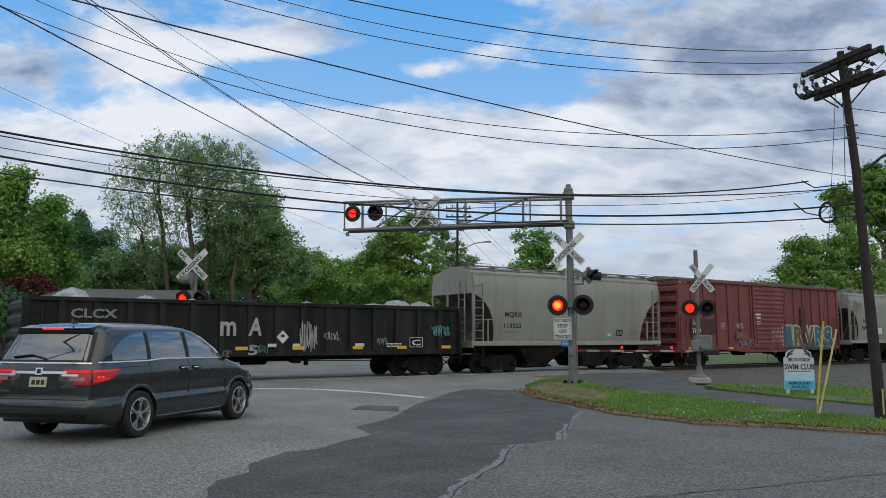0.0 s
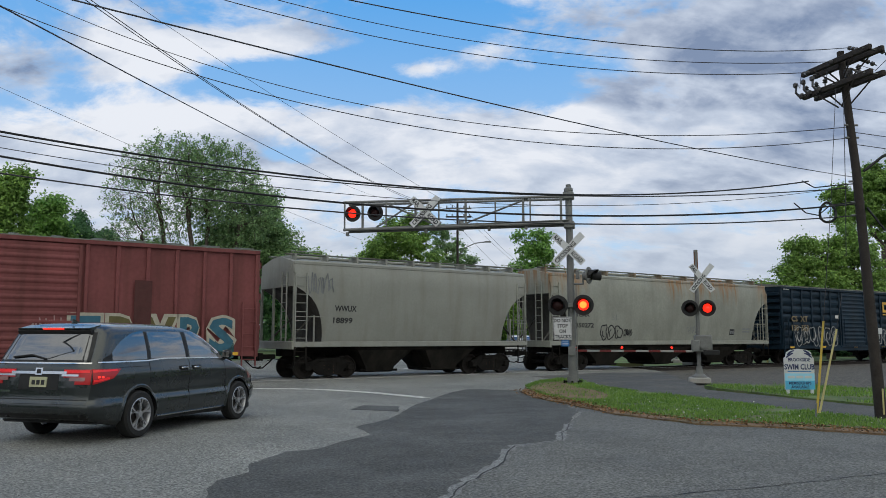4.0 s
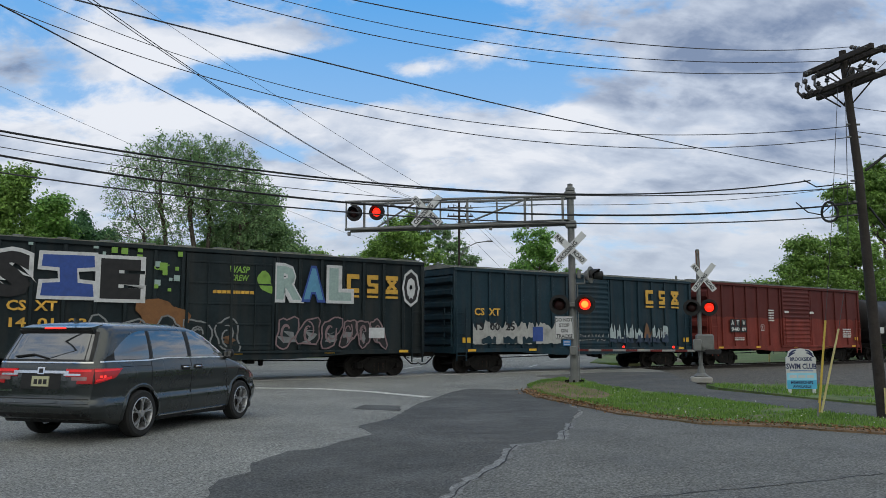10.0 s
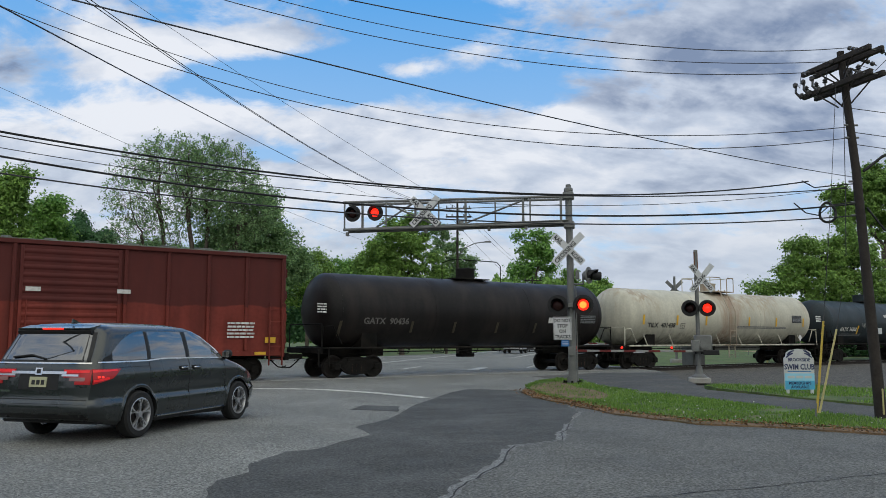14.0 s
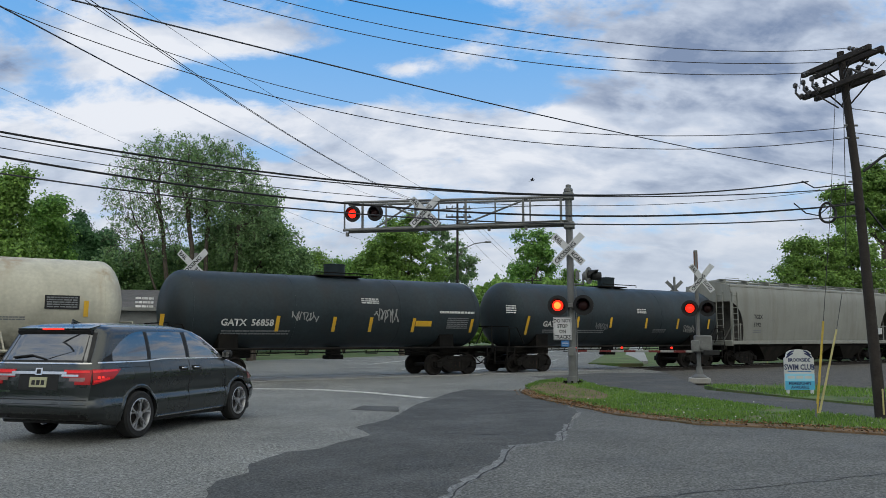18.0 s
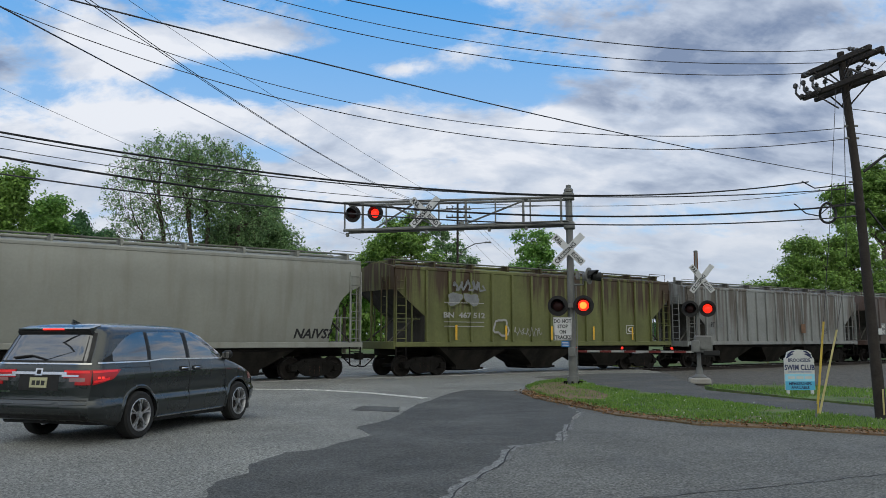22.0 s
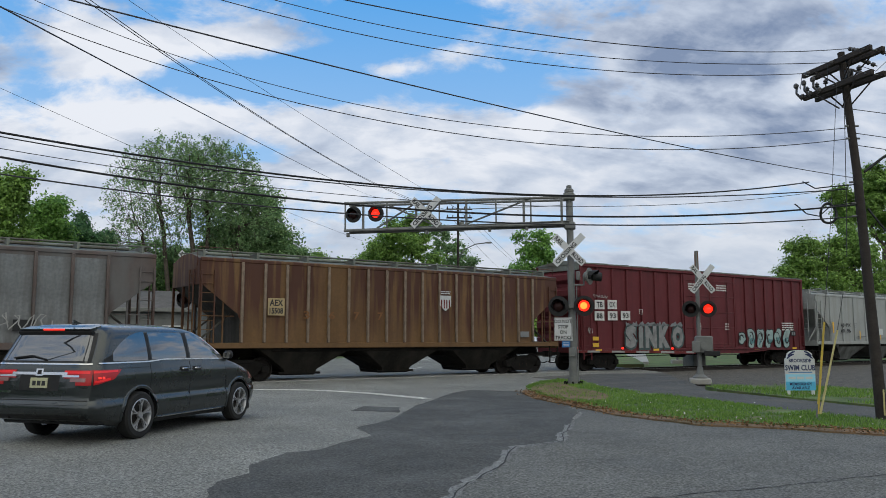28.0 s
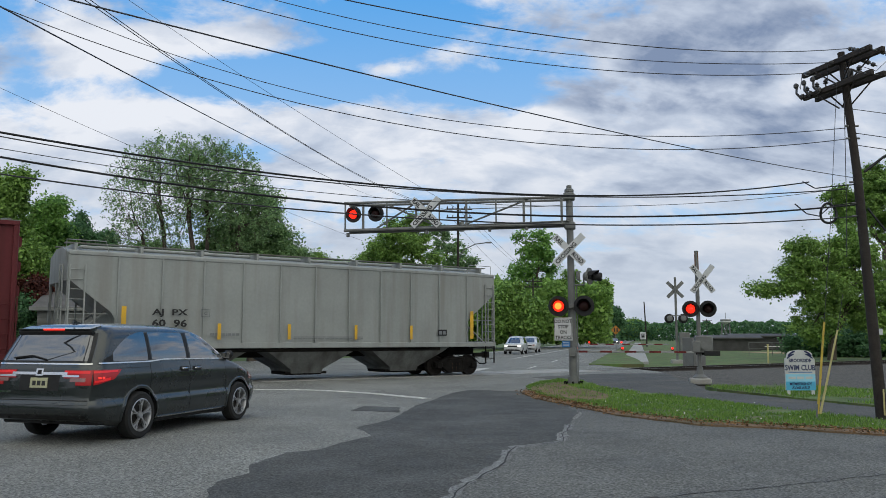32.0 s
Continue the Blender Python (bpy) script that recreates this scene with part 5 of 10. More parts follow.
for u in (-0.92, -0.68, -0.42):
    g_ = Geo()
    g_.tube([on_arm(6.78, u, -0.22, -0.04), on_arm(6.78, u - 0.03, -0.34, 0.10), on_arm(6.78, u - 0.06, -0.30, 0.24)], 0.026, 7)
    g_.lathe([(-0.05, 0.02), (-0.02, 0.05), (0.04, 0.05), (0.07, 0.02)], on_arm(6.78, u - 0.06, -0.32, 0.26), (0, 0, 1), 10)
    g_.box(on_arm(6.78, u, -0.22, 0.03), (0.07, 0.09, 0.10), 0.012)
    part("cutout", g_, INSULATOR, pole)
g_ = Geo()
g_.tube([on_arm(6.78, 0.12, 0.02, 0.10), on_arm(6.78, 0.30, -0.02, 0.26), on_arm(6.78, 0.44, 0.05, 0.14)], 0.030, 7)
g_.box(on_arm(6.78, 0.16, 0.02, 0.22), (0.14, 0.14, 0.20), 0.02)
part("switch_gear", g_, INSULATOR, pole)
for a, b in (((7.28, -0.80, -0.30, -0.02), (6.78, -0.92, -0.32, 0.30)), ((7.28, -0.05, -0.30, -0.02), (6.78, -0.30, -0.15, 0.24)), ((7.28, 0.80, 0.50, -0.06), (6.78, 0.60, -0.15, 0.24))):
    p, q = on_arm(*a), on_arm(*b)
    part("jumper_wire", Geo().tube([p, (p + q) / 2 - Vector((0, 0, 0.22)), q], 0.007, 5), WIRE, pole)
for q, z in ((0.9, 6.30), (0.4, 5.80), (0.2, 5.55)):
    # service wires that run on past the pole, towards the yard
    part("side_wire", Geo().tube([(-0.30, 0.1, z), (1.0, -0.3, z - 0.32), (2.6, -0.8, z - 0.62)], 0.008, 5), WIRE, pole)
for zz in (5.92, 5.66, 4.75, 4.32, 4.05):
    part("cable_clamp", Geo().cyl((-0.34 - (zz - 4) * 0.025, 0.06, zz), (-0.06 - (zz - 4) * 0.03, 0.06, zz), 0.022, n=8), GALV, pole)
part("ground_wire", Geo().tube([(-0.42, -0.02, 6.4), (-0.52, -0.1, 4.5), (-0.60, -0.15, 3.2)], 0.008, 5), WIRE, pole)
part("cable_coil", Geo().tube([(-0.86 + 0.16 * math.cos(a), -0.02 + 0.03 * math.sin(2 * a), 4.10 + 0.20 * math.sin(a)) for a in [2 * math.pi * k / 24 for k in range(25)]], 0.026, 6), CABLE, pole)
part("street_lamp_arm", Geo().tube([(-0.08, 0.0, 4.95), (0.3, -0.05, 5.25), (0.8, -0.1, 5.45), (1.6, -0.15, 5.5)], 0.028, 8), CABLE, pole)
part("service_drop", Geo().tube([(-0.05, 0, 4.2), (0.25, -0.05, 3.75), (0.7, -0.1, 3.55), (1.4, -0.15, 3.6)], 0.02, 6), CABLE, pole)
part("pole_tag", Geo().box((-0.02, -0.17, 1.72), (0.07, 0.02, 0.12), 0.004), SIGN_WHITE, pole)
GUY_YELLOW = material("yellow_plastic_guard", (0.50, 0.36, 0.06), 0.5, vary=0.12, bump=0.05, dirt=(0.4, 0.3, 0.1), dirt_amount=0.1)
GUY_PALE = material("faded_yellow_plastic_guard", (0.50, 0.44, 0.20), 0.5, vary=0.12, bump=0.05, dirt=(0.4, 0.33, 0.15), dirt_amount=0.1)
part("guard_strip", Geo().box((-0.03, -0.16, 0.35), (0.03, 0.02, 0.5), 0.004), GUY_PALE, pole)
guy = thing("guy_wire", "steel guy wire with tall yellow plastic guard", "guy wire", pose(7.2, 15.8, 0.05))
part("guard", Geo().cyl((0, 0, 0.1), (0.22, 0.02, 1.86), 0.024, 0.02, 10), GUY_YELLOW, guy)
part("anchor", Geo().cyl((-0.03, 0, -0.1), (0.0, 0, 0.28), 0.02, n=8), GALV, guy)
part("strand", Geo().tube([(0.22, 0.02, 1.86), (0.50, 0.10, 4.0), (0.85, 0.30, 6.75)], 0.006, 5), WIRE, guy)
guy = thing("guy_wire", "steel guy wire with faded yellow plastic guard", "guy wire", pose(7.22, 15.78, 0.05))
part("guard", Geo().cyl((0.02, 0, 0.1), (0.44, 0.02, 1.70), 0.022, 0.018, 10), GUY_PALE, guy)
part("strand", Geo().tube([(0.44, 0.02, 1.70), (0.62, 0.1, 2.4)], 0.006, 5), WIRE, guy)


def overhead_wire(a, b, sag, r, run=-0.35):
    """A wire from b back through a and on out of view, hanging by sag between the two."""
    a, b = Vector(a), Vector(b)
    pts = []
    for k in range(41):
        u = run + (1 - run) * k / 40
        pts.append(a + (b - a) * u - Vector((0, 0, sag * 4 * u * (1 - u))))
    return solid("overhead_wire", Geo().tube(pts, r, 6), CABLE if r > 0.012 else WIRE, "thick black overhead cable sagging between poles" if r > 0.012 else "thin dark overhead wire sagging between poles", "wire", group="overhead wires")


overhead_wire((-5.04, 9.00, 3.91), (7.43, 16.20, 4.75), 0.48, 0.013)
overhead_wire((-7.84, 14.00, 5.12), (8.22, 16.20, 4.61), 0.53, 0.011)
overhead_wire((-5.59, 10.00, 3.96), (8.22, 16.20, 4.64), 0.55, 0.005)
overhead_wire((-6.70, 12.00, 4.30), (8.38, 16.20, 4.29), 0.53, 0.017)
overhead_wire((-6.69, 12.00, 4.04), (8.42, 16.20, 4.05), 0.43, 0.012)
overhead_wire((-1.23, 10.00, 5.91), (8.38, 16.20, 7.56), 0.30, 0.008)
overhead_wire((-3.43, 16.00, 8.49), (8.01, 16.20, 7.26), 0.45, 0.008)
overhead_wire((-3.97, 14.00, 7.63), (7.53, 16.20, 7.03), 0.48, 0.008)
overhead_wire((-2.86, 6.00, 4.18), (8.35, 16.20, 4.84), 0.12, 0.007)
overhead_wire((-9.45, 18.00, 9.34), (8.29, 16.20, 5.88), 1.23, 0.008)
overhead_wire((-7.99, 14.00, 7.51), (8.28, 16.20, 5.65), 1.10, 0.008)
overhead_wire((-3.42, 6.00, 4.13), (-5.26, 75.00, 14.46), 0.30, 0.007)
overhead_wire((-11.08, 24.00, 11.93), (-0.22, 75.00, 13.40), 0.88, 0.014)
overhead_wire((-10.91, 24.00, 11.93), (0.84, 75.00, 13.40), 1.15, 0.014)
overhead_wire((-20.25, 50.00, 23.12), (1.64, 75.00, 13.40), 0.35, 0.014)
overhead_wire((-28.19, 50.00, 17.31), (-9.13, 90.00, 12.35), 0.30, 0.014)
overhead_wire((1.3, 75, 13.6), (11.5, 118, 11.6), 0.3, 0.014, 0.0)
overhead_wire((2.0, 75, 13.5), (13.0, 122, 11.4), 0.3, 0.014, 0.0)
overhead_wire((1.0, 75, 12.4), (10.5, 118, 9.6), 0.3, 0.014, 0.0)
# pigtails where the thick cables reach the pole
solid("overhead_wire", Geo().tube([(7.30, 16.2, 4.76), (7.55, 16.2, 4.62), (7.9, 16.2, 4.66), (8.35, 16.2, 4.70)], 0.012, 6), CABLE, "thick black overhead cable sagging between poles", "wire", group="overhead wires")
solid("overhead_wire", Geo().tube([(7.12, 16.2, 4.30), (7.35, 16.2, 4.10), (7.6, 16.2, 4.05), (7.85, 16.2, 4.26), (8.3, 16.2, 4.32)], 0.012, 6), CABLE, "thick black overhead cable sagging between poles", "wire", group="overhead wires")

# ---- swim club sign ----
sign = thing("swim_club_sign", "white and blue swim club sign on two short posts", "sign", pose(9.86, 22.6, 0.04, 0, 0, 2))
shape = [(-0.42, 0.12), (0.42, 0.12), (0.42, 0.98), (0.37, 1.02), (0.34, 1.14), (0.24, 1.20), (0.0, 1.23), (-0.24, 1.20), (-0.34, 1.14), (-0.37, 1.02), (-0.42, 0.98)]
face = part("board", Geo().prism(shape, -0.02, 0.02, "y"), SIGN_WHITE, sign)
part("blue_band", Geo().box((0, -0.023, 0.24), (0.83, 0.006, 0.24), 0), SIGN_CYAN, face)
part("blue_band", Geo().box((0, -0.022, 0.46), (0.83, 0.004, 0.20), 0), material("pale_blue_sign_sheet", (0.30, 0.62, 0.80), 0.45, vary=0.06, bump=0.02), face, "pale blue band")
for s in (-1, 1):
    part("leg", Geo().box((s * 0.34, 0, 0.04), (0.09, 0.05, 0.28), 0.015), SIGN_WHITE, sign)
    for k in range(2):
        pts = [(s * (0.14 + 0.2 * u + 0.03 * k), 1.20 - 0.075 * k - 0.12 * u * u) for u in (0, 0.35, 0.7, 1.0)]
        poly = pts + [(x - s * 0.02, z - 0.05 * (1 - abs(i - 1.5) / 3)) for i, (x, z) in list(enumerate(pts))[::-1]]
        part("wave_mark", Geo().prism(poly, -0.026, -0.0225, "y"), SIGN_NAVY, face)
lettering("lettering", "BROOKSIDE", 0.135, SIGN_NAVY, face, 0, -0.024, 0.89, 0.86, "CENTER")
lettering("lettering", "SWIM CLUB", 0.205, SIGN_NAVY, face, 0, -0.024, 0.67, 0.78, "CENTER")
lettering("lettering", "MEMBERSHIPS", 0.105, SIGN_NAVY, face, 0, -0.028, 0.26, 0.98, "CENTER")
lettering("lettering", "AVAILABLE", 0.105, SIGN_NAVY, face, 0, -0.028, 0.155, 0.98, "CENTER")
part("text_bar", Geo().box((0, -0.024, 0.615), (0.66, 0.003, 0.022), 0), SIGN_BLUE, face)
for k in range(3):
    part("text_bar", Geo().box((-0.24 + 0.24 * k, -0.0255, 0.46), (0.2, 0.003, 0.07), 0), SIGN_WHITE, face)

# ---- buildings and things in the distance ----
GREY_SIDING = material("weathered_grey_siding", (0.20, 0.205, 0.195), 0.8, vary=0.12, scale=1, grain=20, bump=0.1, dirt=(0.12, 0.12, 0.105), dirt_amount=0.2)
GREY_ROOF = material("grey_shingles", (0.105, 0.10, 0.096), 0.9, vary=0.2, scale=2, grain=15, bump=0.5)
DARK_SHED = material("dark_grey_cladding", (0.070, 0.068, 0.068), 0.8, vary=0.25, scale=1, grain=10, bump=0.2)
WINDOW = tinted_glass("window_glass", (0.03, 0.035, 0.04))
TRIM = material("white_trim_paint", (0.7, 0.7, 0.68), 0.6, vary=0.05, bump=0.02)
SAND = material("tan_infield", (0.36, 0.27, 0.16), 0.95, vary=0.15, scale=0.8, grain=20, bump=0.2)


def house(label, x, y, turn, w, d, eave, ridge, wall, roof, windows):
    ob = thing("house", label, "house", pose(x, y, -0.15, 0, 0, turn))
    part("wall", Geo().box((0, 0, eave / 2), (w, d, eave), 0.02), wall, ob)
    for k in range(int(eave / 0.28)):
        part("siding_board", Geo().box((0, -d / 2 - 0.012, 0.2 + k * 0.28), (w, 0.02, 0.03), 0.004), wall, ob)
    part("roof", Geo().prism([(-d / 2 - 0.4, eave - 0.05), (d / 2 + 0.4, eave - 0.05), (0, ridge)], -w / 2 - 0.3, w / 2 + 0.3, "x"), roof, ob)
    part("fascia", Geo().box((0, -d / 2 - 0.42, eave - 0.04), (w + 0.6, 0.04, 0.2), 0.01), wall, ob)
    for wx in windows:
        win = part("window", Geo().box((wx, -d / 2 - 0.03, 1.7), (1.1, 0.06, 1.3), 0.01), TRIM, ob)
        part("pane", Geo().box((wx, -d / 2 - 0.065, 2.02), (0.9, 0.02, 0.52), 0), WINDOW, win)
        part("pane", Geo().box((wx, -d / 2 - 0.065, 1.38), (0.9, 0.02, 0.52), 0), WINDOW, win)
    return ob


house("low grey sided house with dark shingle roof behind the track", -17.6, 45.5, 14, 8.0, 7.0, 3.2, 4.35, GREY_SIDING, GREY_ROOF, (-2.4, 0.2, 2.6))
shed = house("long dark clubhouse by the ball field", 46.0, 118.0, -8, 9.0, 5.0, 2.0, 2.35, DARK_SHED, DARK_SHED, ())
house("long dark shed by the ball field", 39.0, 112.0, -8, 8.0, 4.0, 1.7, 2.1, DARK_SHED, DARK_SHED, ())
solid("ball_field", slab([(38, 84), (70, 88), (66, 104), (36, 100)], -0.15, -0.12), SAND, "tan infield of a ball field", "ball field", kind="structure", smooth=0)

fence = thing("chain_fence", "low chain link fence at the ball field", "fence", pose(30, 80, -0.15, 0, 0, 6))
for k in range(15):
    part("post", Geo().cyl((k * 2.4, 0, 0), (k * 2.4, 0, 1.3), 0.03, n=6), GALV, fence)
part("top_rail", Geo().cyl((0, 0, 1.28), (33.6, 0, 1.28), 0.025, n=6), GALV, fence)
part("mid_rail", Geo().cyl((0, 0, 0.7), (33.6, 0, 0.7), 0.015, n=6), GALV, fence)
bench = thing("bleacher", "white bench rail by the ball field", "bench", pose(38.5, 92, -0.12, 0, 0, -6))
part("seat", Geo().box((0, 0, 0.75), (4.2, 0.3, 0.08), 0.01), TRIM, bench)
for x in (-1.8, 0, 1.8):
    part("leg", Geo().box((x, 0, 0.36), (0.08, 0.25, 0.72), 0.01), GALV, bench)
stand = thing("cabinet", "grey steel signal cabinet beside the track", "cabinet", pose(14.6, 47.5, -0.1, 0, 0, 35))
part("body", Geo().box((0, 0, 0.85), (1.1, 0.8, 1.7), 0.03), GALV, stand)
part("door", Geo().box((0, -0.415, 0.9), (0.9, 0.03, 1.4), 0.01), GALV, stand)
tower = thing("water_tower", "pale water tower far on the horizon", "water tower", pose(139, 400, -0.1))
part("tank", Geo().lathe([(8.2, 0.4), (8.6, 1.7), (9.4, 2.5), (10.4, 2.4), (10.9, 1.6), (11.1, 0.3)], (0, 0, 0), (0, 0, 1), 20), SIGN_WHITE, tower)
for k in range(6):
    a = 2 * math.pi * k / 6
    part("leg", Geo().cyl((2.6 * math.cos(a), 2.6 * math.sin(a), 0), (1.9 * math.cos(a), 1.9 * math.sin(a), 9), 0.2, n=6), GALV, tower)
part("mast", Geo().cyl((0, 0, 10.9), (0, 0, 14), 0.12, n=6), GALV, tower)
part("rail", Geo().lathe([(10.0, 2.6), (10.6, 2.6)], (0, 0, 0), (0, 0, 1), 20), GALV, tower)


def far_pole(label, x, y, h, lean=0.0, arms=True, r=0.14):
    ob = thing("utility_pole", label, "utility pole", pose(x, y, -0.15, 0, lean, 0), group="far utility poles")
    part("shaft", Geo().cyl((0, 0, 0), (0, 0, h), r, r * 0.7, 10), POLE_WOOD, ob)
    if arms:
        for k, z in enumerate((h - 0.5, h - 1.3)):
            part("crossarm", Geo().box((0.1, 0, z), (2.4, 0.12, 0.14), 0.01), POLE_WOOD, ob)
            for q in (-1.0, -0.5, 0.6, 1.1):
                part("insulator", Geo().cyl((q, 0, z + 0.06), (q, 0, z + 0.26), 0.05, n=6), INSULATOR, ob)
    return ob


p = far_pole("grey utility pole with street lamp arm beside the road", 1.35, 75.0, 14.2)
part("lamp_arm", Geo().tube([(0, 0, 9.0), (0.6, -0.2, 9.9), (1.6, -0.5, 10.35), (2.6, -0.8, 10.45)], 0.05, 8), GALV, p)
part("lamp_head", Geo().box((2.8, -0.85, 10.45), (0.6, 0.25, 0.14), 0.05), GALV, p)
part("transformer", Geo().cyl((0.35, 0, 11.6), (0.35, 0, 12.5), 0.25, n=12), GALV, p)
far_pole("leaning bare pole beside the far road", 40.0, 160.0, 8.8, -2.5, False, 0.16)
far_pole("utility pole beside the far road", 12.4, 112.0, 10.0, 0, True)
far_pole("utility pole beside the far road", 31.0, 170.0, 8.0, 0, True)
far_pole("utility pole on the horizon", 66.5, 205.0, 6.5, 0, True, 0.12)
far_pole("bare utility pole among the roadside trees", 5.9, 95.0, 5.5, 0, False, 0.12)

warn = thing("warning_sign", "amber diamond pedestrian warning sign beside the far road", "sign", pose(19.5, 92.0, -0.15, 0, 0, -10))
part("post", Geo().cyl((0, 0, 0), (0, 0, 2.9), 0.04, n=8), GALV, warn)
b = part("board", Geo().box((0, -0.05, 2.6), (0.75, 0.02, 0.75), 0.01, Matrix.Rotation(radians(45), 3, "Y")), SIGN_AMBER, warn, "amber diamond board")
part("symbol_bar", Geo().box((-0.15, -0.064, 2.6), (0.14, 0.006, 0.5), 0.01), SIGN_BLACK, b)
part("symbol_bar", Geo().box((0.15, -0.064, 2.6), (0.14, 0.006, 0.5), 0.01), SIGN_BLACK, b)
speed = thing("road_sign", "small white road sign beside the far road", "sign", pose(26.0, 106.0, -0.15, 0, 0, -10))
part("post", Geo().cyl((0, 0, 0), (0, 0, 2.2), 0.04, n=8), GALV, speed)
part("board", Geo().box((0, -0.05, 2.0), (0.75, 0.02, 0.95), 0.01), SIGN_WHITE, speed)
part("sign_bar", Geo().box((0, -0.064, 2.2), (0.5, 0.006, 0.12), 0), SIGN_BLACK, speed)
part("sign_bar", Geo().box((0, -0.064, 1.9), (0.4, 0.006, 0.3), 0), SIGN_BLACK, speed)
bollard = thing("bollard", "yellow marker post beside the ballast", "post", pose(21.5, 54.0, -0.12))
part("post", Geo().cyl((0, 0, 0), (0, 0, 1.25), 0.06, n=8), GUY_PALE, bollard)
part("cap", Geo().cyl((0, 0, 1.25), (0, 0, 1.3), 0.07, n=8), GUY_PALE, bollard)


# ---- freight train ----
WHITE_INK = material("white_stencil_paint", (0.62, 0.62, 0.60), 0.6, vary=0.2, bump=0.02, dirt=(0.3, 0.28, 0.26), dirt_amount=0.12, dirt_scale=5)
BLACK_INK = material("black_stencil_paint", (0.02, 0.02, 0.022), 0.6, vary=0.15, bump=0.02)
GOLD_INK = material("golden_stencil_paint", (0.62, 0.36, 0.05), 0.6, vary=0.2, bump=0.02, dirt=(0.25, 0.16, 0.05), dirt_amount=0.1, dirt_scale=5)
def rusting(name, base, rust, low, high, amount, width=1.0):
    """Old paint with rust that has run down from the eaves in streaks, between two heights."""
    mat = material(name, base, 0.6, vary=0.16, scale=0.6, grain=10, bump=0.05, dirt=tuple(c * 0.72 for c in base), dirt_amount=0.14, streak=2.4)
    n, l = mat.node_tree.nodes, mat.node_tree.links
    b = n["Principled BSDF"]
    was = b.inputs["Base Color"].links[0].from_socket
    co = n.new("ShaderNodeTexCoord")
    sep = n.new("ShaderNodeSeparateXYZ")
    l.new(co.outputs["Object"], sep.inputs[0])

    def noise_(scale, detail):
        mp = n.new("ShaderNodeMapping")
        mp.inputs["Scale"].default_value = scale
        l.new(co.outputs["Object"], mp.inputs["Vector"])
        t = n.new("ShaderNodeTexNoise")
        t.inputs["Scale"].default_value, t.inputs["Detail"].default_value = 1.0, detail
        l.new(mp.outputs["Vector"], t.inputs["Vector"])
        return t.outputs["Fac"]

    def spread(fac, lo, hi, a=0.0, c=1.0):
        r = n.new("ShaderNodeMapRange")
        for k, v in (("From Min", lo), ("From Max", hi), ("To Min", a), ("To Max", c)):
            r.inputs[k].default_value = v
        l.new(fac, r.inputs["Value"])
        return r.outputs["Result"]

    def op(kind, a, c):
        m = n.new("ShaderNodeMath")
        m.operation = kind
        l.new(a, m.inputs[0])
        l.new(c, m.inputs[1])
        return m.outputs[0]

    where = spread(noise_((0.42 * width, 0.42, 0.05), 2.0), 0.60 - amount * 0.3, 0.72 - amount * 0.3)
    runs = spread(noise_((5.0, 5.0, 0.35), 4.0), 0.36, 0.62)
    fall = spread(op("ADD", sep.outputs["Z"], spread(noise_((2.6, 2.6, 0.1), 3.0), 0.2, 0.8, -0.9, 0.9)), low, high)
    m = n.new("ShaderNodeMix")
    m.data_type = "RGBA"
    l.new(spread(op("MULTIPLY", op("MULTIPLY", where, runs), fall), 0.0, 0.55, 0.0, 0.92), m.inputs[0])
    l.new(was, m.inputs[6])
    m.inputs[7].default_value = (*rust, 1)
    l.new(m.outputs[2], b.inputs["Base Color"])
    return mat


# Outlet bays near-black: shade under the cars is put into the base colour.
BAY_SHADE = material("shaded_outlet_bay_paint", (0.017, 0.016, 0.014), 0.9, spec=0.08, vary=0.3, scale=1.0, grain=12, bump=0.06, dirt=(0.036, 0.031, 0.026), dirt_amount=0.2, streak=2.0)
# Slope sheets share the body colour; end-platform shade is put into this darker paint.
SLOPE_SHADE = material("shaded_slope_sheet_paint", (0.085, 0.080, 0.070), 0.8, vary=0.3, scale=0.8, grain=12, bump=0.06, dirt=(0.030, 0.026, 0.022), dirt_amount=0.25, streak=2.0)
def repainted(mat, colour, z, soft):
    """A darker coat above a height, with a worn edge."""
    n, l = mat.node_tree.nodes, mat.node_tree.links
    b = n["Principled BSDF"]
    was = b.inputs["Base Color"].links[0].from_socket
    co = n.new("ShaderNodeTexCoord")
    sep = n.new("ShaderNodeSeparateXYZ")
    l.new(co.outputs["Object"], sep.inputs[0])
    nz = n.new("ShaderNodeTexNoise")
    nz.inputs["Scale"].default_value = 0.9
    nz.inputs["Detail"].default_value = 6
    l.new(co.outputs["Object"], nz.inputs["Vector"])
    add = n.new("ShaderNodeMath")
    add.operation = "MULTIPLY_ADD"
    l.new(nz.outputs["Fac"], add.inputs[0])
    add.inputs[1].default_value = soft * 2
    l.new(sep.outputs["Z"], add.inputs[2])
    r = n.new("ShaderNodeMapRange")
    r.inputs["From Min"].default_value, r.inputs["From Max"].default_value = z + soft * 0.9, z + soft * 1.15
    r.inputs["To Max"].default_value = 0.8
    l.new(add.outputs[0], r.inputs["Value"])
    m = n.new("ShaderNodeMix")
    m.data_type = "RGBA"
    l.new(r.outputs["Result"], m.inputs[0])
    l.new(was, m.inputs[6])
    m.inputs[7].default_value = (*colour, 1)
    l.new(m.outputs[2], b.inputs["Base Color"])
    return mat


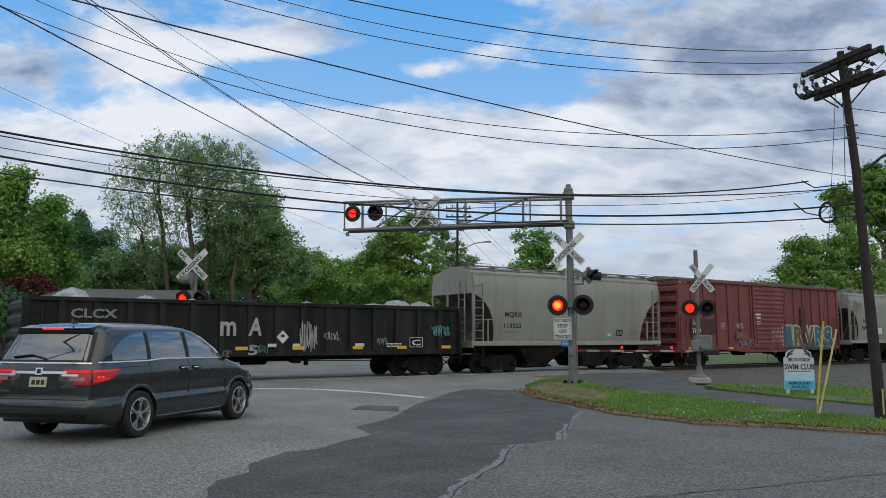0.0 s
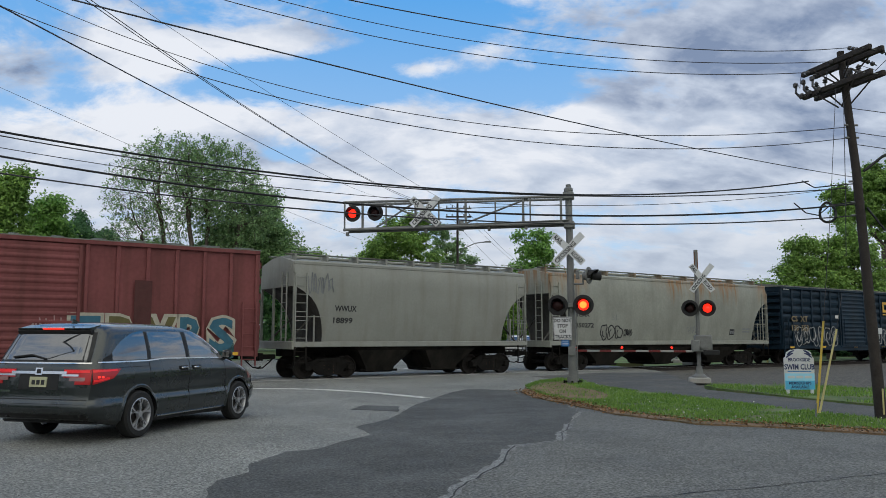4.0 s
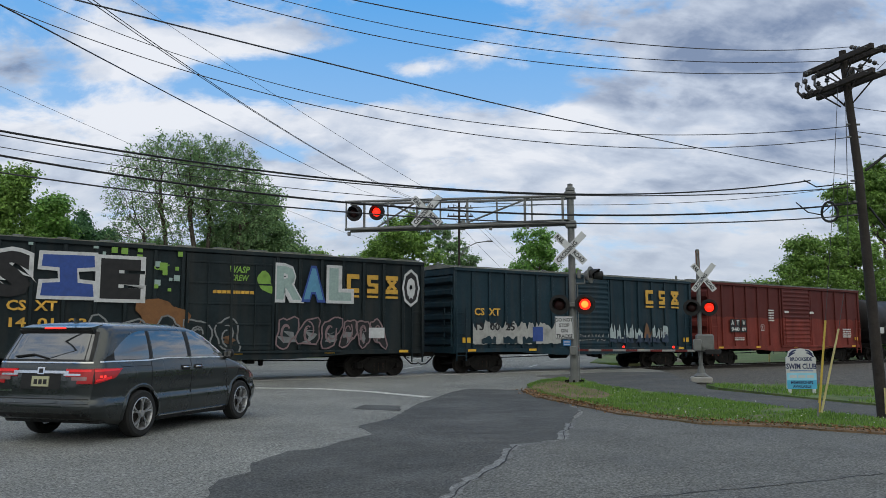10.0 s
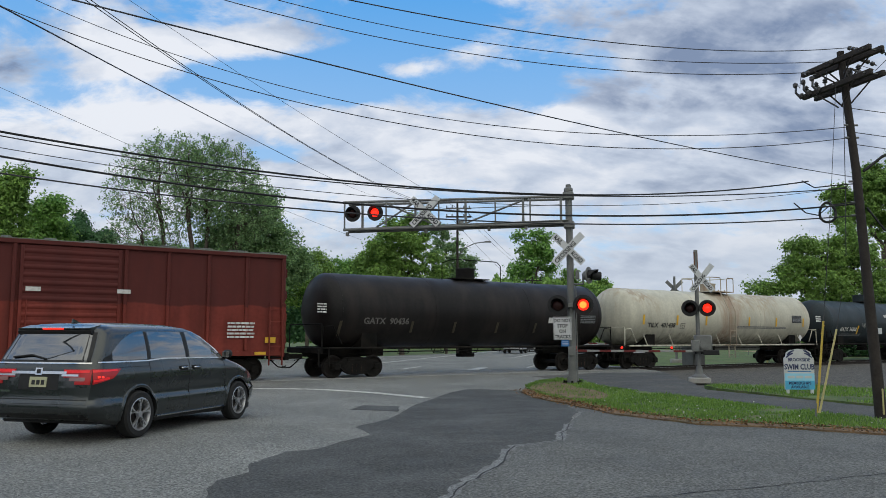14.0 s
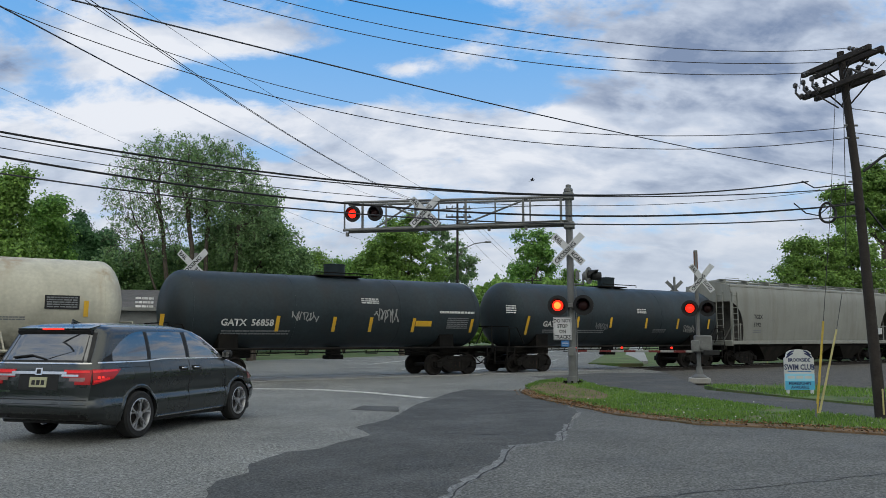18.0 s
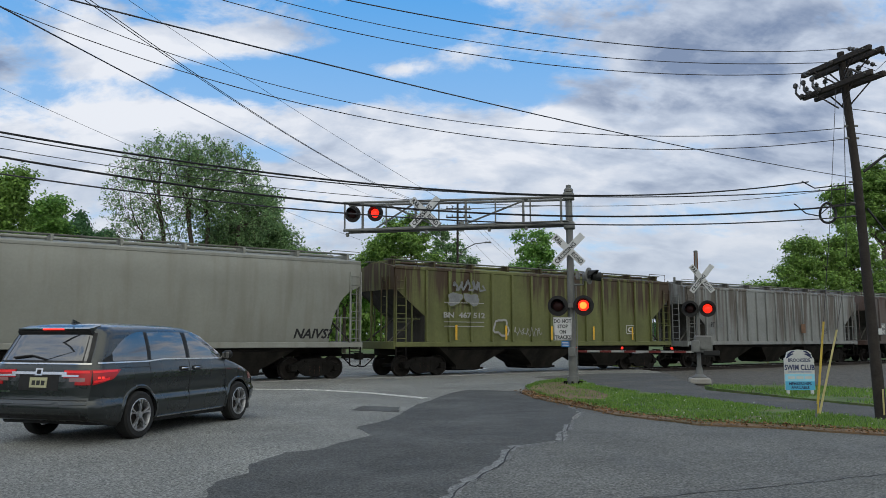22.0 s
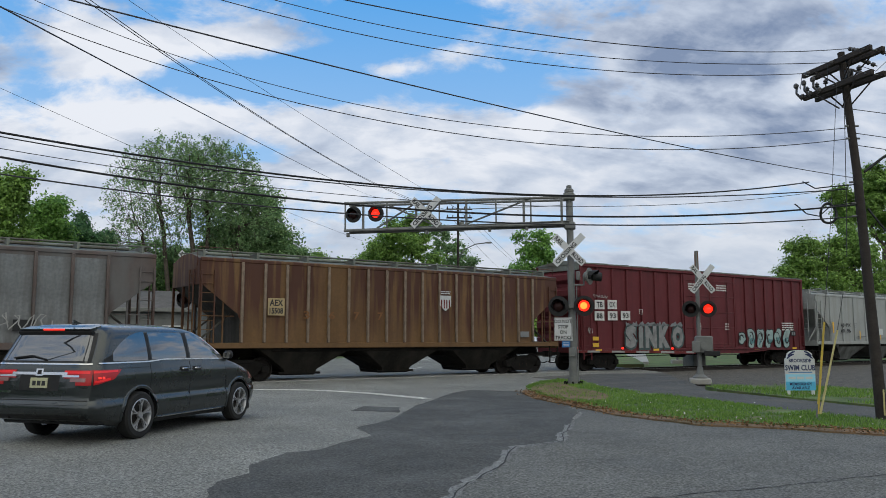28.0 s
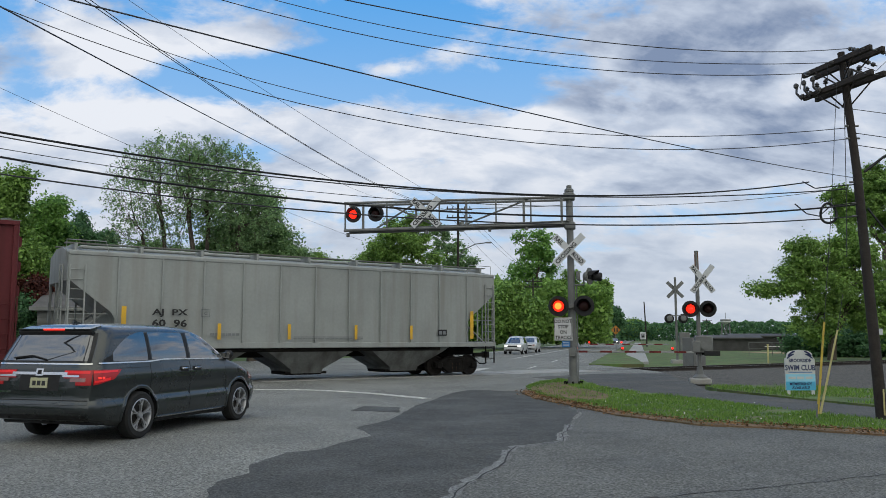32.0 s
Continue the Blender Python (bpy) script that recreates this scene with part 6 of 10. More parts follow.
def stained(mat, colour, grime):
    """Spilled load round the hatch, and grime that has run along the belly in upright streaks."""
    n, l = mat.node_tree.nodes, mat.node_tree.links
    b = n["Principled BSDF"]
    was = b.inputs["Base Color"].links[0].from_socket
    co = n.new("ShaderNodeTexCoord")
    sep = n.new("ShaderNodeSeparateXYZ")
    l.new(co.outputs["Object"], sep.inputs[0])

    def noise_(stretch):
        mp = n.new("ShaderNodeMapping")
        mp.inputs["Scale"].default_value = stretch
        l.new(co.outputs["Object"], mp.inputs["Vector"])
        t = n.new("ShaderNodeTexNoise")
        t.inputs["Scale"].default_value, t.inputs["Detail"].default_value = 1.0, 5.0
        l.new(mp.outputs["Vector"], t.inputs["Vector"])
        return t.outputs["Fac"]

    def spread(fac, lo, hi):
        r = n.new("ShaderNodeMapRange")
        r.inputs["From Min"].default_value, r.inputs["From Max"].default_value = lo, hi
        l.new(fac, r.inputs["Value"])
        return r.outputs["Result"]

    def op(kind, a, c):
        m = n.new("ShaderNodeMath")
        m.operation = kind
        for i, v in enumerate((a, c)):
            if isinstance(v, float):
                m.inputs[i].default_value = v
            else:
                l.new(v, m.inputs[i])
        return m.outputs[0]

    def over(fac, base, c):
        m = n.new("ShaderNodeMix")
        m.data_type = "RGBA"
        l.new(fac, m.inputs[0])
        l.new(base, m.inputs[6])
        m.inputs[7].default_value = (*c, 1)
        return m.outputs[2]

    away = op("ABSOLUTE", sep.outputs["X"], 0.0)
    band = spread(op("ADD", away, op("MULTIPLY", noise_((1.1, 1.1, 0.5)), 1.3)), 1.75, 1.25)
    runs = spread(noise_((4.5, 4.5, 0.5)), 0.38, 0.62)
    col = over(op("MULTIPLY", op("MULTIPLY", band, op("ADD", op("MULTIPLY", runs, 0.6), 0.4)), 0.75), was, colour)
    low = spread(op("ADD", sep.outputs["Z"], op("MULTIPLY", noise_((3.0, 3.0, 0.15)), 1.5)), 2.75, 1.9)
    col = over(op("MULTIPLY", op("MULTIPLY", low, runs), 0.75), col, grime)
    l.new(col, b.inputs["Base Color"])
    return mat


UNDER = material("sooty_underframe", (0.011, 0.0105, 0.010), 0.9, spec=0.1, vary=0.3, bump=0.2, dirt=(0.026, 0.022, 0.018), dirt_amount=0.15)
CREAM = material("cream_hopper_paint", (0.262, 0.266, 0.238), 0.5, vary=0.08, scale=0.7, grain=12, bump=0.03, dirt=(0.19, 0.18, 0.15), dirt_amount=0.08, streak=3.0)
CREAM_RUSTY = rusting("cream_hopper_paint_rust_stained", (0.272, 0.278, 0.240), (0.26, 0.15, 0.07), 3.5, 4.9, 0.36, 0.7)
PALE_GREY = material("pale_grey_hopper_paint", (0.300, 0.315, 0.305), 0.5, vary=0.08, scale=0.7, grain=12, bump=0.03, dirt=(0.21, 0.20, 0.18), dirt_amount=0.1, streak=3.0)
OLIVE = rusting("faded_green_hopper_paint", (0.128, 0.138, 0.046), (0.050, 0.027, 0.017), 2.6, 3.8, 0.62)
DULL_WHITE = rusting("dirty_white_hopper_paint", (0.235, 0.245, 0.240), (0.095, 0.080, 0.066), 0.9, 3.2, 0.52, 1.3)
BROWN_GREY = material("rust_brown_hopper_paint", (0.092, 0.056, 0.045), 0.7, vary=0.28, scale=0.5, grain=10, bump=0.06, dirt=(0.135, 0.145, 0.150), dirt_amount=0.34, streak=0.9)
ORANGE_RUST = rusting("rusted_ochre_hopper_paint", (0.142, 0.076, 0.028), (0.066, 0.022, 0.013), 1.4, 3.3, 0.85, 1.0)
PINK_RED = material("faded_red_boxcar_paint", (0.185, 0.062, 0.062), 0.6, spec=0.15, vary=0.16, scale=0.6, grain=10, bump=0.05, dirt=(0.10, 0.04, 0.035), dirt_amount=0.16, streak=2.5)
BROWN_RED = material("brown_red_boxcar_paint", (0.195, 0.040, 0.030), 0.6, spec=0.15, vary=0.18, scale=0.6, grain=10, bump=0.05, dirt=(0.085, 0.022, 0.018), dirt_amount=0.2, streak=2.0)
OXIDE = material("oxide_red_boxcar_paint", (0.118, 0.026, 0.030), 0.5, spec=0.15, vary=0.12, scale=0.6, grain=10, bump=0.04, dirt=(0.07, 0.02, 0.02), dirt_amount=0.12, streak=2.5)
NAVY = material("dark_blue_boxcar_paint", (0.008, 0.021, 0.036), 0.5, spec=0.15, vary=0.2, scale=0.7, grain=10, bump=0.05, dirt=(0.018, 0.022, 0.026), dirt_amount=0.14, streak=2.5)
SOOT_BLUE = material("sooty_dark_boxcar_paint", (0.013, 0.021, 0.025), 0.55, spec=0.15, vary=0.3, scale=0.7, grain=10, bump=0.06, dirt=(0.034, 0.036, 0.034), dirt_amount=0.2, streak=2.5)
SLATE_BLUE = material("slate_blue_boxcar_paint", (0.014, 0.034, 0.048), 0.5, spec=0.15, vary=0.2, scale=0.7, grain=10, bump=0.05, dirt=(0.04, 0.042, 0.042), dirt_amount=0.14, streak=2.5)
TANK_BLACK = material("black_tank_paint", (0.016, 0.0145, 0.0145), 0.42, spec=0.15, vary=0.25, scale=0.5, grain=9, bump=0.04, dirt=(0.04, 0.032, 0.028), dirt_amount=0.15, streak=1.5)
TANK_SLATE = material("charcoal_tank_paint", (0.030, 0.041, 0.047), 0.42, spec=0.15, vary=0.2, scale=0.5, grain=9, bump=0.04, dirt=(0.035, 0.034, 0.034), dirt_amount=0.12, streak=1.5)
TANK_CREAM = rusting("cream_tank_paint", (0.50, 0.48, 0.39), (0.36, 0.29, 0.20), 2.6, 4.6, 0.25, 0.8)
GON_BLACK = material("black_gondola_paint", (0.014, 0.015, 0.015), 0.55, spec=0.15, vary=0.25, scale=0.7, grain=10, bump=0.06, dirt=(0.04, 0.036, 0.033), dirt_amount=0.15, streak=2.5)
repainted(BROWN_RED, (0.070, 0.020, 0.019), 2.62, 0.22)
stained(TANK_CREAM, (0.33, 0.22, 0.15), (0.12, 0.11, 0.085))
ROOF_GALV = material("dull_galvanised_roof", (0.19, 0.205, 0.18), 0.6, 0.3, vary=0.2, scale=1, grain=15, bump=0.1, dirt=(0.10, 0.075, 0.055), dirt_amount=0.2)
SCRAP = material("grey_tarpaulin_scrap", (0.30, 0.31, 0.32), 0.55, 0.2, vary=0.4, scale=2.5, grain=9, bump=0.6)



def wheelset_mesh():
    w = Geo()
    w.cyl((0, -0.95, 0), (0, 0.95, 0), 0.08, n=10)
    for s in (-1, 1):
        prof = [(0.0, 0.09), (0.0, 0.15), (-0.035, 0.17), (-0.045, 0.30), (-0.02, 0.35), (0.035, 0.375), (0.035, 0.42), (-0.09, 0.425), (-0.10, 0.455), (-0.125, 0.45), (-0.125, 0.36), (-0.09, 0.30), (-0.09, 0.12), (-0.12, 0.09)]
        w.lathe([(a + 0.04, r) for a, r in prof], (0, s * 0.76, 0), (0, s, 0), n=26)
        w.cyl((0, s * 0.93, 0), (0, s * 1.10, 0), 0.125, 0.115, n=12)
    return w.mesh("wheelset", WHEEL_STEEL)


def side_frame_mesh():
    w = Geo()
    arch = [(-1.06, 0.34), (-1.06, 0.55), (-0.80, 0.62), (-0.45, 0.78), (0.45, 0.78), (0.80, 0.62), (1.06, 0.55), (1.06, 0.34), (0.86, 0.30), (0.74, 0.40), (0.52, 0.22), (0.34, 0.13), (-0.34, 0.13), (-0.52, 0.22), (-0.74, 0.40), (-0.86, 0.30)]
    hole = [(-0.62, 0.42), (-0.38, 0.62), (-0.30, 0.62), (-0.30, 0.25), (-0.36, 0.25)]
    w.prism(arch, -0.09, 0.09, "y")
    for s in (-1, 1):
        w.prism([(s * x, z) for x, z in hole], -0.11, -0.085, "y")
        w.box((s * 0.89, -0.04, 0.42), (0.26, 0.28, 0.24), 0.03)
    w.box((0, 0, 0.70), (0.9, 0.22, 0.12), 0.02)
    return w.mesh("side_frame", BLACK_IRON)


def springs_mesh():
    w = Geo()
    for x in (-0.2, 0, 0.2):
        for k in range(6):
            w.lathe([(0, 0.085), (0.018, 0.095), (0.036, 0.085)], (x, 0, 0.20 + k * 0.055), (0, 0, 1), n=10)
    return w.mesh("spring_nest", RUST)


def truck(car, x):
    """A two-axle freight bogie under the car."""
    tk = part("bogie", shared("bolster", lambda: Geo().box((0, 0, 0.62), (0.42, 2.2, 0.30), 0.03).box((0, 0, 0.84), (0.5, 0.5, 0.22), 0.02).mesh("bogie", BLACK_IRON)), None, car, "two-axle cast steel bogie", at=pose(x, 0, 0))
    for s in (-0.89, 0.89):
        part("wheelset", shared("wheelset", wheelset_mesh), None, tk, at=pose(s, 0, 0.42))
    for s, r in ((-1.02, 0), (1.02, 180)):
        part("side_frame", shared("frame", side_frame_mesh), None, tk, at=pose(0, s, 0, 0, 0, r))
        part("spring_nest", shared("springs", springs_mesh), None, tk, at=pose(0, s, 0))
    return tk


def coupler_mesh():
    w = Geo()
    w.box((-0.35, 0, 0.82), (0.75, 0.16, 0.18), 0.02)
    w.prism([(-0.74, -0.16), (-0.60, -0.18), (-0.55, -0.08), (-0.55, 0.12), (-0.62, 0.20), (-0.78, 0.16), (-0.78, 0.05), (-0.68, 0.03), (-0.66, -0.06)], 0.68, 0.96, "z")
    w.tube([(-0.25, -0.35, 0.72), (-0.40, -0.38, 0.60), (-0.58, -0.30, 0.42), (-0.74, -0.18, 0.40), (-0.80, -0.08, 0.46)], 0.026, 6)
    w.tube([(-0.05, -1.2, 0.78), (-0.12, -1.2, 0.72), (-0.12, -0.2, 0.74), (-0.30, 0.0, 0.66)], 0.014, 5)
    return w.mesh("coupler", BLACK_IRON)


def ends(car, L):
    cm = shared("coupler", coupler_mesh)
    part("coupler", cm, None, car, at=pose(-L / 2, 0, 0))
    part("coupler", cm, None, car, at=pose(L / 2, 0, 0, 0, 0, 180))


def ladder(car, x, y, z0, z1, width, mat, rungs, along="x", name="ladder"):
    w = Geo()
    d = Vector((1, 0, 0)) if along == "x" else Vector((0, 1, 0))
    c = Vector((x, y, 0))
    for s in (-0.5, 0.5):
        w.box(c + d * (width * s) + Vector((0, 0, (z0 + z1) / 2)), (0.05, 0.05, z1 - z0), 0.008)
    for k in range(rungs):
        z = z0 + (z1 - z0) * (k + 0.5) / rungs
        w.cyl(c - d * (width / 2) + Vector((0, 0, z)), c + d * (width / 2) + Vector((0, 0, z)), 0.013, n=6)
    return part(name, w, mat, car)


def brake_gear(car, L):
    w = Geo()
    w.cyl((-0.6, 0.3, 0.72), (0.35, 0.3, 0.72), 0.2, n=14)
    part("air_reservoir", w, UNDER, car)
    w = Geo()
    w.cyl((0.9, -0.7, 0.74), (1.25, -0.7, 0.74), 0.13, n=12)
    w.box((1.0, -1.05, 0.72), (0.3, 0.22, 0.26), 0.02)
    w.box((1.45, -0.95, 0.66), (0.14, 0.16, 0.3), 0.02)
    part("brake_valve", w, UNDER, car)
    w = Geo()
    w.tube([(-L / 2 + 2.6, -0.5, 0.62), (-1.4, -0.5, 0.68), (1.5, -0.55, 0.68), (L / 2 - 2.6, -0.5, 0.62)], 0.02, 6)
    w.tube([(-L / 2 + 0.6, -1.0, 0.86), (-2, -1.0, 0.84), (2, -1.0, 0.84), (L / 2 - 0.6, -1.0, 0.86)], 0.024, 6)
    part("brake_rigging", w, UNDER, car)


def reflectors(car, y, z, xs, size=(0.42, 0.10), mat=None):
    me = shared(("reflector", size, (mat or YELLOW_PAINT).name), lambda: Geo().box((0, 0, 0), (size[0], 0.008, size[1]), 0.0).mesh("reflector", mat or YELLOW_PAINT, 0))
    for x in xs:
        part("reflector", me, None, car, at=pose(x, y, z))


def ridged(z0, z1, count, depth, flat=0.5):
    """A side profile of raised bands between two heights: pairs of height and rise."""
    out, step = [(z0, 0.0)], (z1 - z0) / count
    for k in range(count):
        a = z0 + k * step
        out += [(a + step * (0.5 - flat / 2) * 0.6, 0.0), (a + step * (0.5 - flat / 4), depth), (a + step * (0.5 + flat / 4), depth), (a + step * (1 - (0.5 - flat / 2) * 0.6), 0.0)]
    return out + [(z1, 0.0)]


def boxcar(name, label, s0, s1, paint, eave=4.50, posts=14, ribs=True, corrugated=0, door=(0.42, 0.62), door_ridges=13, end_ridges=6, roof=ROOF_GALV, plug=False, trim=None, pale_end=False):
    L, W = s1 - s0, 3.10
    z0 = 1.02
    car = thing(name, label, "boxcar", group="freight train")
    w = Geo()
    w.box((0, 0, (z0 + eave) / 2), (L - 0.24, W - 0.20, eave - z0), 0.01)
    part("body", w, paint, car)
    xd0, xd1 = -L / 2 + door[0] * L, -L / 2 + door[1] * L
    # side sheets with raised posts or bands, left and right of the door
    for sy in (-1, 1):
        y = sy * (W / 2 - 0.10)
        for a, b in ((-L / 2 + 0.02, xd0), (xd1, L / 2 - 0.02)):
            w = Geo()
            if corrugated:
                prof = ridged(z0 + 0.1, eave - 0.12, corrugated, 0.045)
                w.prism([(y + sy * r, z) for z, r in prof] + [(y - sy * 0.02, eave - 0.12), (y - sy * 0.02, z0 + 0.1)], a, b, "x")
            else:
                w.box(((a + b) / 2, y, (z0 + eave) / 2), (b - a, 0.03, eave - z0 - 0.05), 0.004)
            part("side_sheet", w, paint, car)
        n_l = max(2, round(posts * door[0] / (1 - door[1] + door[0])))
        n_r = posts - n_l
        post = shared(("post", round(eave, 2), paint.name), lambda: Geo().box((0, 0, (z0 + eave) / 2 - 0.02), (0.12, 0.075, eave - z0 - 0.16), 0.02).mesh("side_post", paint))
        for k in range(n_l):
            part("side_post", post, None, car, at=pose(-L / 2 + 0.10 + (xd0 + L / 2 - 0.25) * k / (n_l - 1), sy * (W / 2 - 0.045), 0))
        for k in range(n_r):
            part("side_post", post, None, car, at=pose(xd1 + 0.15 + (L / 2 - xd1 - 0.25) * k / (n_r - 1), sy * (W / 2 - 0.045), 0))
        # top chord and sill
        part("top_chord", Geo().box((0, sy * (W / 2 - 0.05), eave - 0.06), (L, 0.14, 0.15), 0.02), paint, car)
        sill = [(-L / 2, 1.06), (L / 2, 1.06), (L / 2, 0.90), (L / 2 - 3.4, 0.90), (xd1 + 0.7, 0.74), (xd0 - 0.7, 0.74), (-L / 2 + 3.4, 0.90), (-L / 2, 0.90)]
        part("side_sill", Geo().prism(sill, sy * (W / 2 - 0.12), sy * (W / 2 - 0.02), "y"), paint, car)
        # door
        dn = part("door", Geo().box(((xd0 + xd1) / 2, sy * (W / 2 - 0.05), (z0 + eave) / 2 - 0.05), (xd1 - xd0, 0.06, eave - z0 - 0.22), 0.01), paint, car)
        if plug:
            for xx in (xd0, (xd0 + xd1) / 2, xd1):
                part("door_post", Geo().box((xx, sy * (W / 2 - 0.005), (z0 + eave) / 2 - 0.05), (0.10, 0.05, eave - z0 - 0.25), 0.01), paint, dn)
            for k in range(5):
                part("door_bar", Geo().box(((xd0 + xd1) / 2, sy * (W / 2 - 0.01), z0 + 0.25 + k * (eave - z0 - 0.7) / 4), (xd1 - xd0 - 0.1, 0.03, 0.07), 0.01), paint, dn)
            for xx in (xd0 + 0.7, xd1 - 0.7):
                part("lock_rod", Geo().cyl((xx, sy * (W / 2 + 0.03), z0 + 0.15), (xx, sy * (W / 2 + 0.03), eave - 0.5), 0.02, n=6), paint, dn)
        else:
            h0, h1 = z0 + 0.12, eave - 0.22
            for k in range(door_ridges):
                z = h0 + (h1 - h0) * (k + 0.5) / door_ridges
                y0 = sy * (W / 2 - 0.022)
                w = Geo().prism([(y0, z - 0.08), (y0 + sy * 0.035, z - 0.03), (y0 + sy * 0.035, z + 0.03), (y0, z + 0.08)], xd0 + 0.1, xd1 - 0.1, "x")
                part("door_ridge", w, paint, dn)
            for xx in (xd0 + 0.05, xd1 - 0.05):
                part("door_edge", Geo().box((xx, sy * (W / 2 - 0.01), (z0 + eave) / 2 - 0.05), (0.10, 0.06, eave - z0 - 0.24), 0.01), paint, dn)
            part("lock_rod", Geo().cyl((xd0 + 0.22, sy * (W / 2 + 0.04), z0 + 0.15), (xd0 + 0.22, sy * (W / 2 + 0.04), z0 + 1.7), 0.02, n=6), paint, dn)
        part("door_rail", Geo().box(((xd0 + xd1) / 2 + 1.2, sy * (W / 2 + 0.02), 1.0), (2 * (xd1 - xd0), 0.08, 0.07), 0.01), paint, car)
    for sx in (-1, 1):
        prof = ridged(z0 + 0.05, eave - 0.25, end_ridges, 0.22, 0.66)
        x = sx * (L / 2 - 0.13)
        w = Geo()
        w.prism([(x + sx * r, z) for z, r in prof] + [(x - sx * 0.03, eave - 0.25), (x - sx * 0.03, z0 + 0.05)], -W / 2 + 0.10, W / 2 - 0.10, "y")
        part("end_wall", w, paint, car, smooth=20)
        for sy in (-1, 1):
            part("corner_post", Geo().box((sx * (L / 2 - 0.06), sy * (W / 2 - 0.06), (z0 + eave) / 2), (0.12, 0.12, eave - z0), 0.025), paint, car)
        part("end_sill", Geo().box((sx * (L / 2 - 0.08), 0, 1.0), (0.2, W - 0.1, 0.28), 0.02), paint, car)
        gable = [(-W / 2 + 0.05, eave - 0.28), (W / 2 - 0.05, eave - 0.28), (W / 2 - 0.05, eave), (0, eave + 0.17), (-W / 2 + 0.05, eave)]
        part("gable", Geo().prism(gable, sx * (L / 2 - 0.10), sx * (L / 2 - 0.02), "x"), roof if pale_end else paint, car)
        ladder(car, sx * (L / 2 + 0.05), -W / 2 + 0.38, z0 + 0.1, z0 + 1.75, 0.5, paint, 4, "y")
        ladder(car, sx * (L / 2 - 0.36), -W / 2 - 0.03, 0.55, z0 + 1.75, 0.5, paint, 5, "x")
    w = Geo()
    w.prism([(-W / 2 - 0.02, eave), (W / 2 + 0.02, eave), (W / 2 + 0.02, eave + 0.03), (0, eave + 0.20), (-W / 2 - 0.02, eave + 0.03)], -L / 2 - 0.03, L / 2 + 0.03, "x")
    rf = part("roof", w, roof, car)
    rib = shared(("roofrib", round(eave, 2), roof.name), lambda: Geo().prism([(-W / 2, eave + 0.035), (0, eave + 0.205), (W / 2, eave + 0.035), (W / 2, eave + 0.075), (0, eave + 0.25), (-W / 2, eave + 0.075)], -0.05, 0.05, "x").mesh("roof_rib", roof))
    for k in range(13):
        part("roof_rib", rib, None, rf, at=pose(-L / 2 + 0.3 + (L - 0.6) * k / 12, 0, 0))
    part("underframe", Geo().box((0, 0, 0.90), (L - 0.4, 0.5, 0.3), 0.02).box((0, 0, 0.99), (L - 0.3, W - 0.3, 0.06), 0.01), UNDER, car)
    brake_gear(car, L)
    reflectors(car, -W / 2 - 0.005, 0.985, [-L / 2 + L * q for q in (0.06, 0.28, 0.52, 0.74, 0.94)])
    for q in (-1, 1):
        truck(car, q * (L / 2 - 1.85))
    ends(car, L)
    return car


def arc_inset(z, zb, zt, reach):
    """How far the rounded side sheet of a hopper stops short of the car's end at that height."""
    k = min(max((zt - z) / (zt - zb), 0.0), 1.0)
    return reach * math.sqrt(max(0.0, 1 - (1 - k) ** 2.2))


